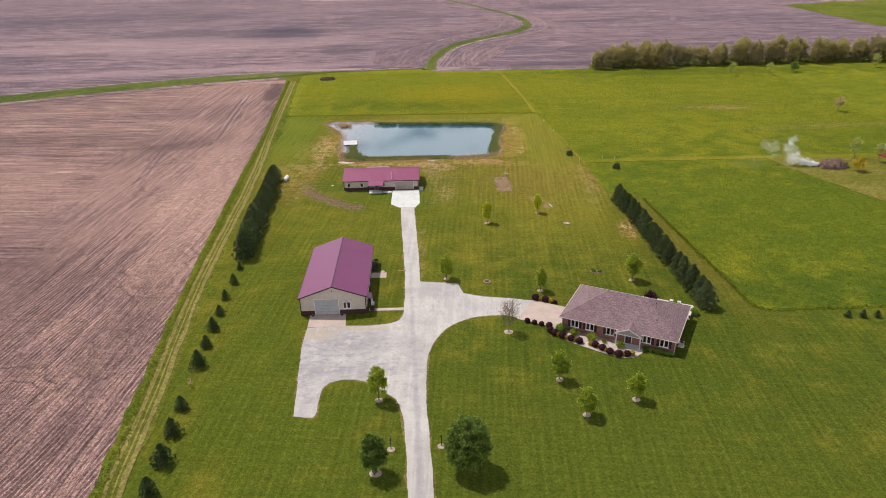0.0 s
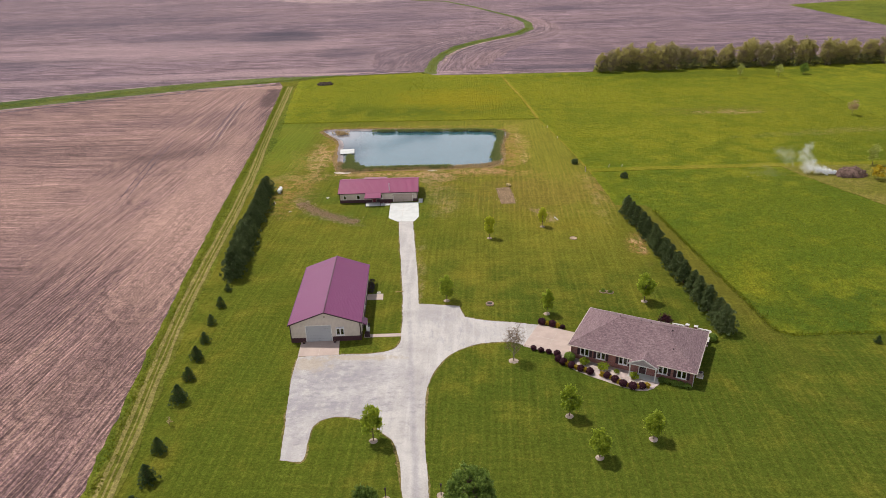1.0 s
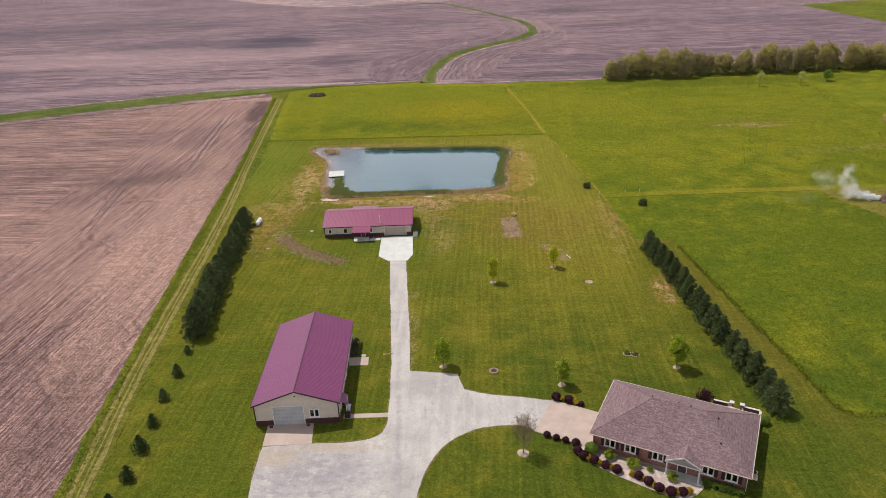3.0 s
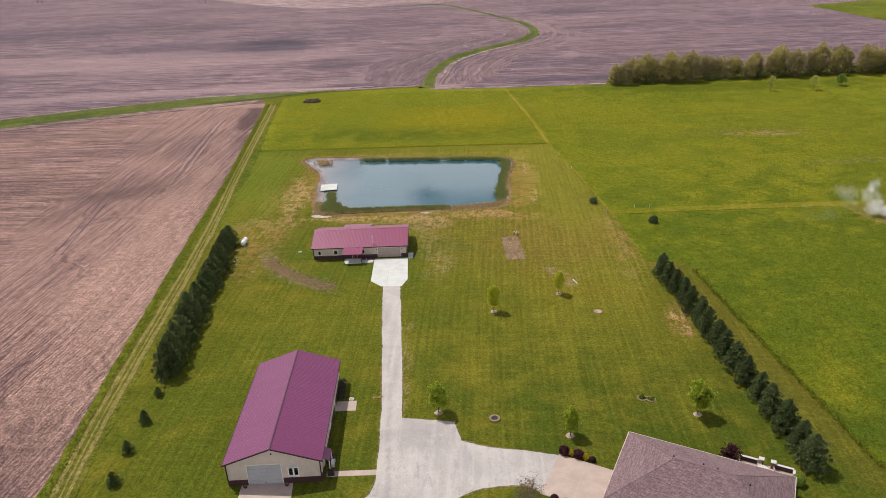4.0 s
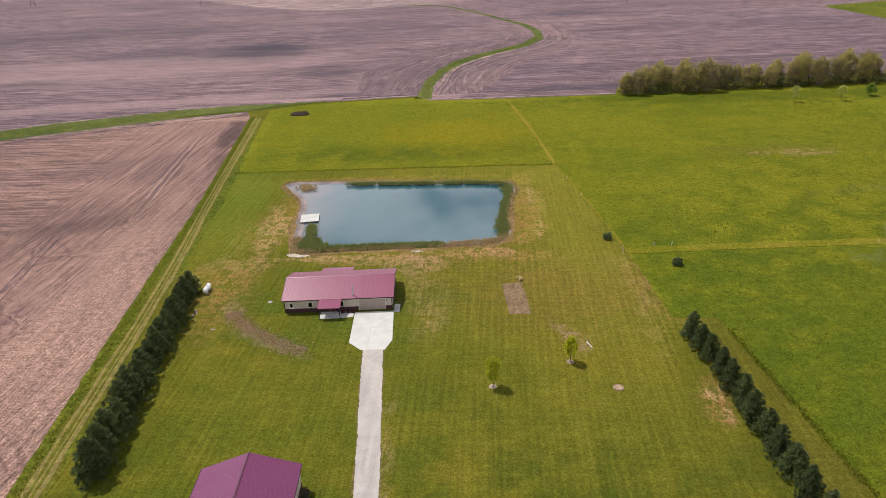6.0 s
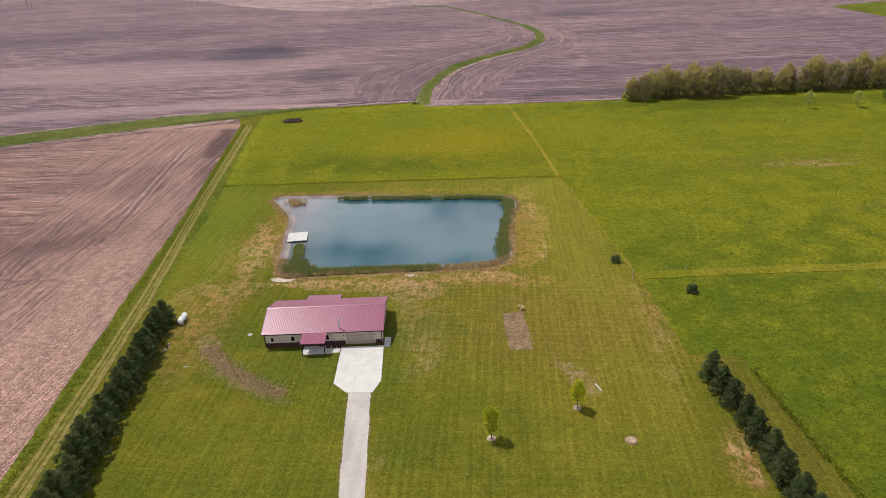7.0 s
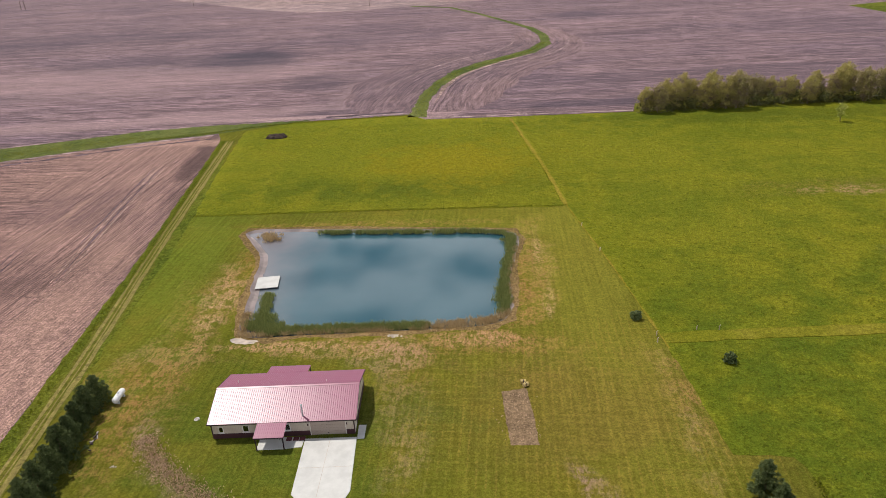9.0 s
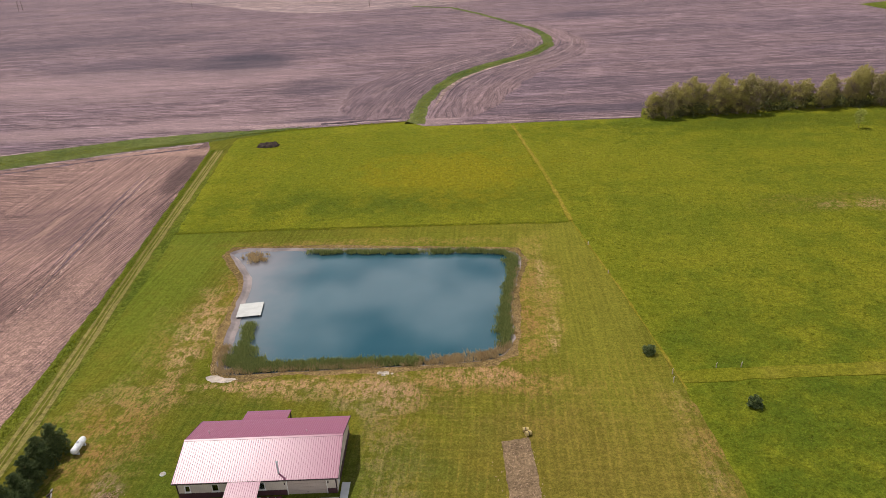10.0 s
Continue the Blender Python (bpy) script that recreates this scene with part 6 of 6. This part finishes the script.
part("wood_chips", rod(bmesh.new(), (0, 0, 0.0), (0, 0, 0.13), 0.66, 0.55, 16), M_CHIP, rp, "tan wood chips")
for x, y in ((-16.4, 126.1), (-36.6, 180.4)):
    lid = thing("well_lid", at(x, y, 0.02), "round pale concrete lid set in the lawn", "lid", "concrete lids")
    part("rim", rod(bmesh.new(), (0, 0, -0.05), (0, 0, 0.1), 0.42, 0.4, 18), M_PALE, lid)
    part("cover", rod(bmesh.new(), (0, 0, 0.1), (0, 0, 0.16), 0.3, 0.28, 16), M_ROCK, lid)
for x, y in ((-9.2, 72.1), (-2.4, 72.8)):
    p = thing("light_post", at(x, y, 0.0), "dark light post in a small stone ring by the driveway", "light post", "driveway posts")
    part("post", rod(bmesh.new(), (0, 0, -0.1), (0, 0, 1.55), 0.06, 0.05, 8), M_DARK, p)
    lamp = boxed(-0.1, -0.1, 1.55, 0.1, 0.1, 1.85, bevel=0.02)
    part("lantern", rod(lamp, (0, 0, 1.85), (0, 0, 1.98), 0.15, 0.02, 8), M_DARK, p)
    part("base_ring", rod(bmesh.new(), (0, 0, 0.0), (0, 0, 0.1), 0.6, 0.5, 14), M_STONE, p, "pale stone ring")
tank = thing("propane_tank", at(-50.8, 185.3, 0.0, 2), "white propane tank on short legs beside a spruce row", "propane tank")
bm = bmesh.new()
bmesh.ops.create_uvsphere(bm, u_segments=16, v_segments=16, radius=0.5)
for v in bm.verts:
    v.co = Vector((v.co.x, v.co.z + math.copysign(1.15, v.co.z) if abs(v.co.z) > 0.01 else 0, -v.co.y)) + Vector((0, 0, 0.88))
part("vessel", bm, plain("white_enamel", (0.8, 0.8, 0.8), 0.35, 0.5), tank, smooth=True)
part("dome", rod(bmesh.new(), (0, 0, 1.33), (0, 0, 1.5), 0.18, 0.15, 14), M_GREY, tank)
for y in (-0.9, 0.9):
    part("leg", boxed(-0.4, y - 0.12, -0.02, 0.4, y + 0.12, 0.5), M_GREY, tank)
for i, (dx, dy) in enumerate(((0, 0), (0.3, -0.75))):
    hv = thing("straw_bale", at(12.2 + dx, 188.4 + dy, 0.02, 30 * i), "small round tan straw bale at the plot's edge", "straw bale", "straw bales")
    part("straw", rod(bmesh.new(), (-0.42, 0, 0.34), (0.42, 0, 0.34), 0.34, 0.34, 16), plain("straw_%d" % i, (0.5, 0.38, 0.16), 0.9), hv)
    part("twine", rod(bmesh.new(), (-0.06, 0, 0.34), (0.06, 0, 0.34), 0.352, 0.352, 16), M_DARK, hv)
dock = thing("swim_dock", at(-38.4, 224.6, -0.4, 9), "flat white floating dock at the pond's edge", "dock")
for i in range(16):
    part("plank", boxed(-2.3, -2.6 + i * 0.325, 0.32, 2.3, -2.6 + i * 0.325 + 0.305, 0.4), M_PALE, dock)
for x in (-2.1, 0, 2.1):
    part("beam", boxed(x - 0.08, -2.55, 0.12, x + 0.08, 2.55, 0.319), M_WOODGREY, dock)
for x in (-2.0, 2.0):
    for y in (-2.3, 2.3):
        part("float", rod(bmesh.new(), (x - 0.25, y, 0.05), (x + 0.25, y, 0.05), 0.2, n=10), M_DARK, dock)
sheet("sand_patch", [(-38.9, 202.5), (-37.2, 202.6), (-35.6, 202.0), (-33.9, 202.1), (-33.2, 201.5), (-34.8, 200.9), (-36.6, 201.0), (-38.2, 201.6)], 0.06, M_SAND, "pale dry sand and mud at the pond's corner", "sand", 0.3, 0.45)
for x, y, k, flat in ((-9.6, 202.9, 1.0, 0.3), (-34.9, 201.2, 0.6, 0.2), (-44.6, 170.5, 0.35, 0.6)):
    rh = thing("rock_heap", at(x, y), "low heap of pale limestone rocks on the ground", "rocks", "rock heaps")
    for _ in range(20):
        u, v = rnd.gauss(0, 0.5), rnd.gauss(0, 0.22)
        part("stone", boulder(bmesh.new(), u * k, v * k, 0.05, rnd.uniform(0.18, 0.34) * k, flat), M_ROCK, rh)
pipe = thing("drain_pipe", at(22.55, 163.5, 0.05, 20), "white plastic pipe lying on the lawn", "pipe")
part("pipe", rod(bmesh.new(), (0, -0.9, 0.06), (0, 0.9, 0.06), 0.09, n=10), M_WHITE, pipe)
part("collar", rod(bmesh.new(), (0, 0.8, 0.06), (0, 0.95, 0.06), 0.12, n=10), M_WHITE, pipe)
slab("edge_strip", [(-13.2, 126.7), (-11.6, 126.9), (-11.6, 126.45), (-13.2, 126.25)], 0.06, M_DRY, "short tan gravel strip beside the driveway")
for x, y, tall in ((42.7, 203.1, 1.1), (46.5, 203.1, 1.1), (35.2, 199.4, 1.2), (35.6, 201.6, 1.1), (31.6, 236, 1.0), (29.6, 250, 1.0)):
    fp = thing("fence_post", at(x, y, 0.0), "weathered wooden fence post at a meadow edge", "fence post", "fence posts")
    part("post", rod(bmesh.new(), (0, 0, -0.2), (0, 0, tall * 0.75), 0.09, 0.075, 8), M_TAN, fp)
    part("insulator", boxed(0.06, -0.03, tall * 0.8, 0.13, 0.03, tall * 0.9), M_WHITE, fp)

# things along the barn's east wall
def on_barn(x, y, z=0.0, turn=0.0):
    return barn.matrix_basis @ pose(x, y, z, 0, 0, turn)


for y, k in ((3.9, 0.9), (17.2, 1.1), (18.9, 1.0), (20.3, 1.2)):
    sh = shrub("dark leafless shrub against a barn wall", "shrub", plain("dark_twigs_%d" % int(y), (0.06, 0.045, 0.05)), 0.6, 0.65, int(y * 10), 0.11, 420)
    q = on_barn(12.75, y)
    plant(sh, q.translation.x, q.translation.y, k), gone(sh)
gr = thing("grill", on_barn(13.0, 1.0), "black covered grill beside a barn porch", "grill")
part("cart", boxed(-0.4, -0.25, 0.05, 0.4, 0.25, 0.75, bevel=0.02), M_DARK, gr), part("lid", rod(bmesh.new(), (-0.4, 0, 0.8), (0.4, 0, 0.8), 0.25, n=12), M_DARK, gr)
bn = thing("bench", on_barn(13.1, 3.0, 0, 90), "white porch bench under a small awning", "bench")
part("seat", boxed(-0.6, -0.2, 0.4, 0.6, 0.25, 0.46), M_WHITE, bn), part("backrest", boxed(-0.6, 0.2, 0.46, 0.6, 0.26, 0.9), M_WHITE, bn)
for x in (-0.55, 0.5):
    part("leg", boxed(x, -0.18, 0, x + 0.06, 0.24, 0.4), M_WHITE, bn)
for x in (2.2, 7.5):
    pt = thing("flower_pot", on_barn(x, -0.45), "dark round planter at a barn wall", "planter", "barn planters")
    part("pot", rod(bmesh.new(), (0, 0, 0), (0, 0, 0.35), 0.2, 0.26, 12), M_DARK, pt), part("soil", rod(bmesh.new(), (0, 0, 0.35), (0, 0, 0.4), 0.23, 0.2, 12), M_MULCH, pt)
rug = thing("porch_rugs", shop.matrix_basis @ pose(11.9, -0.75, 0.115), "dark red patterned mats on a concrete walk", "mats")
for x in (-0.9, 0.1, 1.0):
    part("mat", boxed(x - 0.4, -0.45, 0, x + 0.4, 0.35, 0.025), plain("red_mat_%d" % int(x * 10 + 20), (0.13, 0.04, 0.045), 0.95), rug)
pc = thing("porch_chair", shop.matrix_basis @ pose(9.9, -0.7, 0.11), "dark red porch chair beside a front door", "chair")
part("seat", boxed(-0.3, -0.3, 0.36, 0.3, 0.3, 0.44), M_DARK, pc), part("backrest", boxed(-0.3, 0.24, 0.44, 0.3, 0.32, 0.95), M_DARK, pc)
for x in (-0.27, 0.22):
    for y in (-0.27, 0.22):
        part("leg", boxed(x, y, 0, x + 0.05, y + 0.05, 0.36), M_DARK, pc)

# ---- brush heaps, smoke and a far shed ----
def heap(name, x, y, rx, ry, tall, label, sticks, material, seed):
    rng = np.random.default_rng(seed)
    t = thing(name, at(x, y, 0.05), label, "brush heap")
    bm = bmesh.new()
    bmesh.ops.create_icosphere(bm, subdivisions=5, radius=1.0)
    for v in bm.verts:
        v.co = Vector((v.co.x * rx, v.co.y * ry, max(-0.1, v.co.z * tall)))
        v.co += Vector((1, 1, 0.9)) * 0.5 * noise.noise(v.co * 0.9) + Vector((0.3, 0.3, 0.5)) * noise.noise(v.co * 2.7) + Vector((0.1, 0.1, 0.25)) * noise.noise(v.co * 6.0)
    part("mound", bm, material, t)
    bm = bmesh.new()
    for _ in range(sticks):
        u = rng.uniform(-0.9, 0.9, 2)
        z = tall * math.sqrt(max(0.02, 1 - u @ u)) * 0.95
        d = unit(rng.normal(size=3) * (1, 1, 0.45)) * rng.uniform(0.5, 1.6)
        a = np.array((u[0] * rx, u[1] * ry, z))
        rod(bm, a - d / 2, a + d / 2, 0.05, 0.02, 4)
    part("branches", bm, M_BARK, t, "loose grey-brown branches")
    return t


heap("burn_pile", 107.2, 192.6, 4.2, 2.6, 2.2, "smouldering heap of brown brush and soil", 220, plain("brown_brush", (0.17, 0.11, 0.09), 0.95, 0.1, 0, 0.5, 1, 4, 0.8), 5)
for i, (dx, dy, dz, w) in enumerate(((2.2, -0.6, 1.6, 0.9), (2.9, -1.0, 1.0, 0.7), (3.6, -0.4, 0.6, 0.8), (1.6, 0.2, 2.0, 0.6), (3.2, 0.4, 1.0, 0.6))):
    db = thing("scrap_board", at(107.2 + dx, 192.6 + dy, dz, i * 50), "charred broken board on a burning heap" if i % 2 else "pale broken board on a burning heap", "board", "scrap boards")
    part("board", boxed(-w, -0.18, -0.06, w, 0.18, 0.06, bevel=0.01), M_DARK if i % 2 else M_STONE, db)
heap("brush_pile", -67.5, 338.5, 3.8, 2.2, 1.1, "dark heap of old brush in the meadow", 160, plain("dark_brush", (0.08, 0.06, 0.05), 0.95, 0.1, 0, 0.5, 1, 4, 0.8), 6)
rng = np.random.default_rng(9)
n = 60000
puffs = [(103.2 - 6.6 * g, 193.2 + 1.2 * g, 0.8 + 1.3 * g * g, 0.4 + 0.75 * g, 1.0) for g in (0.0, 0.1, 0.2, 0.3, 0.42, 0.55, 0.7, 0.85, 1.0)]
puffs += [(96.2, 195.0, 3.0, 1.0, 0.55), (95.2, 195.6, 4.6, 1.0, 0.5), (95.6, 196.0, 6.2, 1.0, 0.45), (96.2, 196.3, 7.6, 0.9, 0.25), (90.6, 196.0, 5.4, 1.5, 0.28), (88.8, 196.2, 6.0, 1.4, 0.2), (92.0, 195.4, 4.0, 1.3, 0.2), (86.0, 193.0, 1.8, 2.2, 0.12), (82.0, 192.0, 1.2, 2.4, 0.1)]
puffs = np.array(puffs)
pick = rng.choice(len(puffs), n, p=puffs[:, 4] / puffs[:, 4].sum())
kids = puffs[:, None, :3] + rng.normal(size=(len(puffs), 7, 3)) * puffs[:, None, 3:4] * (0.7, 0.5, 0.5)
c = kids[pick, rng.integers(0, 7, n)] + rng.normal(size=(n, 3)) * puffs[pick, 3:4] * 0.42
c = c[c[:, 2] > 0.25]
d = unit(rng.normal(size=c.shape)) * 0.03
tagged(part("smoke", quads("smoke", c, d, unit(np.cross(d, rng.normal(size=c.shape))) * 0.029, M_SMOKE), None), "thin white smoke in loose puffs drifting from a burning heap", "smoke", kind="stuff")
shed = thing("shed", at(126.8, 197.3, 0, 10), "small red shed with a grey roof", "shed")
wall(shed, at(0, 0), 5, 2.6, 0.15, [(1.6, 3.4, 0, 2.2)], plain("red_boards", (0.3, 0.05, 0.045), 0.8), "front_wall")
for m, w in ((at(5, 6, 0, 180), 5), (at(0, 6, 0, -90), 6), (at(5, 0, 0, 90), 6)):
    wall(shed, m, w, 2.6, 0.15, [], bpy.data.materials["red_boards"])
part("door", boxed(1.63, 0.04, 0.02, 3.37, 0.1, 2.18), M_WHITE, shed)
part("roof", solid([(-0.3, y, 2.6 - d) if x < 0 else (x, y, z - d) for y in (-0.3, 6.3) for x, z in ((-0.3, 2.6), (2.5, 3.9), (5.3, 2.6)) for d in (0, 0.12)],
                   [(0, 2, 8, 6), (2, 4, 10, 8), (1, 7, 9, 3), (3, 9, 11, 5), (0, 1, 3, 2), (2, 3, 5, 4), (6, 8, 9, 7), (8, 10, 11, 9), (0, 6, 7, 1), (4, 5, 11, 10)]), M_GREY, shed)

# scrap beside the west spruce row
for i in range(9):
    x, y = -50.1 + rnd.gauss(0, 0.35), 176.2 + rnd.gauss(0, 1.3)
    sc = thing("scrap_board", at(x, y, 0.12 + 0.05 * (i % 3), rnd.uniform(0, 180)), ("pale" if i % 2 else "dark") + " scrap board lying in grass beside spruces", "board", "scrap by the spruces")
    w = rnd.uniform(0.2, 0.55)
    part("board", boxed(-w, -0.08, -0.11, w, 0.08, 0.03, bevel=0.01), M_WOODGREY if i % 2 else M_DARK, sc)

# far power poles
for x, y, tall, kind in ((-107, 848, 13, 1), (-330, 940, 13, 1), (-600, 1035, 20, 2), (150, 760, 13, 1)):
    pp = thing("power_pole", at(x, y), "distant dark wooden power pole in a field", "power pole", "power poles")
    if kind == 1:
        part("pole", rod(bmesh.new(), (0, 0, -0.5), (0, 0, tall), 0.3, 0.2, 7), M_BARK, pp)
        part("crossarm", boxed(-1.6, -0.1, tall - 0.9, 1.6, 0.1, tall - 0.6), M_BARK, pp)
    else:
        for sx in (-3, 3):
            part("pole", rod(bmesh.new(), (sx, 0, -0.5), (sx * 0.8, 0, tall), 0.35, 0.25, 7), M_BARK, pp)
        part("crossarm", boxed(-5, -0.15, tall - 2.2, 5, 0.15, tall - 1.8), M_BARK, pp)

# ---- reeds and tall grass ----
def blades(name, places, tall, wide, lean, material, label, category, rng):
    """Upright narrow blades at the given places."""
    p = np.asarray(places, float)
    n = len(p)
    h = tall * rng.uniform(0.55, 1.15, (n, 1))
    d = unit(np.stack([rng.normal(size=n) * lean, rng.normal(size=n) * lean, np.ones(n)], 1)) * h / 2
    ang = rng.uniform(0, TAU, n)
    s = np.stack([np.cos(ang), np.sin(ang), np.zeros(n)], 1) * wide / 2
    return tagged(part(name, quads(name, p + d, d, s, material), None), label, category, kind="stuff")


def strip(line, w, n, rng, z=0.0):
    """Places strewn along a line; w: the strip's width."""
    v = np.array(line, float)
    seg = np.linalg.norm(np.diff(v, axis=0), axis=1)
    k = rng.choice(len(seg), n, p=seg / seg.sum())
    f = rng.uniform(0, 1, (n, 1))
    d = unit(v[k + 1] - v[k])
    q = v[k] + (v[k + 1] - v[k]) * f + np.stack([-d[:, 1], d[:, 0]], 1) * rng.normal(size=(n, 1)) * w / 2.4
    return np.c_[q, np.full(n, z)]


rng = np.random.default_rng(77)
def tufted(line, w, n, z=0.0, gap=0.9):
    """Places strewn along a line in loose tufts, with a ragged edge."""
    tufts = strip(line, w, max(8, int(n / 26)), rng, z)
    q = np.repeat(tufts, 26, 0)
    q[:, :2] += rng.normal(size=(len(q), 2)) * (0.35 * gap, 0.26 * gap)
    return q


green_places = np.concatenate([
    tufted(((-33, 204.7), (-26, 205.4), (-17, 205.8), (-8, 206.0), (-4, 206.2)), 1.3, 10500, -0.35),
    tufted(((-35.4, 205.5), (-35.9, 213), (-36.6, 219.5)), 1.1, 3000, -0.35), tufted(((-35.6, 206), (-34.6, 211)), 2.4, 2200, -0.35), tufted(((-35, 205.5), (-30.5, 206.6)), 2.2, 2200, -0.35),
    tufted(((-33, 250.2), (-13, 249.2), (6, 248.4), (11.5, 247.2)), 0.9, 7200, -0.35),
    tufted(((13.0, 246), (12.6, 240), (11.5, 232), (10.3, 222), (10.6, 215), (9.6, 210.4)), 1.1, 7200, -0.35), tufted(((12.4, 246.6), (12.0, 241)), 1.6, 900, -0.35), tufted(((9.6, 220), (9.8, 213.5)), 1.2, 800, -0.35)])
blades("green_reeds", green_places, 1.2, 0.11, 0.26, M_REED, "dense green reeds standing along the pond's edge", "reeds", rng)
dry_places = np.concatenate([
    tufted(((-37, 203.6), (-28, 204.2), (-15, 204.8), (-6, 205.2)), 0.8, 2300, -0.2), tufted(((-5, 205.8), (2, 206.5), (8.4, 207.9), (10.8, 211)), 1.6, 3800, -0.3),
    tufted(((-46.8, 249.8), (-43.6, 247.6), (-43.2, 245.8)), 2.4, 1100, -0.35), tufted(((-37.4, 203.8), (-38.0, 207), (-38.9, 212)), 0.8, 900, -0.25), tufted(((13.4, 240), (12.4, 232), (11.2, 222), (11.8, 214)), 0.7, 1300, -0.25)])
blades("dry_reeds", dry_places, 0.95, 0.11, 0.4, M_REED_DRY, "dry straw-coloured reeds along the pond's edge", "reeds", rng)
edge = np.concatenate([
    strip(((47.0, 168), (49.5, 146.5), (53.8, 111.2), (56, 109.6), (77, 110.8), (130, 112)), 0.8, 3200, rng, 0.06),
    strip(((-69.8, 262.6), (-42, 263.4), (-14, 263.5), (26.9, 263.3)), 0.9, 1500, rng, 0.1),
    strip(((-120, 340), (-95, 348), (-74, 357), (-45, 362), (-21, 365.5)), 2.0, 2500, rng, 0.07), strip(((-215, 300), (-165, 325), (-120, 346)), 6.0, 2600, rng, 0.07),
    strip(((-17.5, 365), (-18, 392), (-13.6, 424), (-5.5, 452), (8, 475), (23.5, 494), (37, 513), (47, 543)), 2.5, 2200, rng, 0.06),
    strip(WEST[1:], 1.3, 4500, rng, 0.03) + np.array((1.2, 0, 0))])
blades("tall_grass", edge, 0.4, 0.22, 0.7, M_TUFT, "tall uncut grass along meadow and field edges", "grass", rng)
n = 150000
mx, my = rng.uniform(-75, 150, n), rng.uniform(112, 352, n)
west = np.interp(my, [110, 146, 172, 176, 197, 228, 264, 303, 357], [54.5, 50, 46.8, 39.3, 37, 33.2, 28, 24.5, 18])
inside = (mx > west + 0.5) & (np.abs(my - 201.5 - (mx - 36) * 0.02) > 2.2) | (my > 264.5) & (mx > np.interp(my, [262, 335], [-67.5, -79]) + 1.0) & (mx < west - 1.0)
blades("meadow_tufts", np.c_[mx, my, np.full(n, 0.06)][inside], 0.28, 0.24, 1.0, M_TUFT, "scattered taller tufts of meadow grass", "grass", rng)
stalks = np.concatenate([strip(((-43, 176.5), (-38.5, 171), (-33, 166.6), (-26, 162.3)), 2.4, 2600, rng, 0.04), strip(((11, 186), (11.4, 175)), 3.4, 160, rng, 0.04)])
blades("dead_stalks", stalks, 0.4, 0.14, 1.2, foliage("dead_stems", (0.28, 0.18, 0.12), (0.62, 0.43, 0.29), 0.3), "dead brown stalks lying in old garden beds", "stalks", rng)
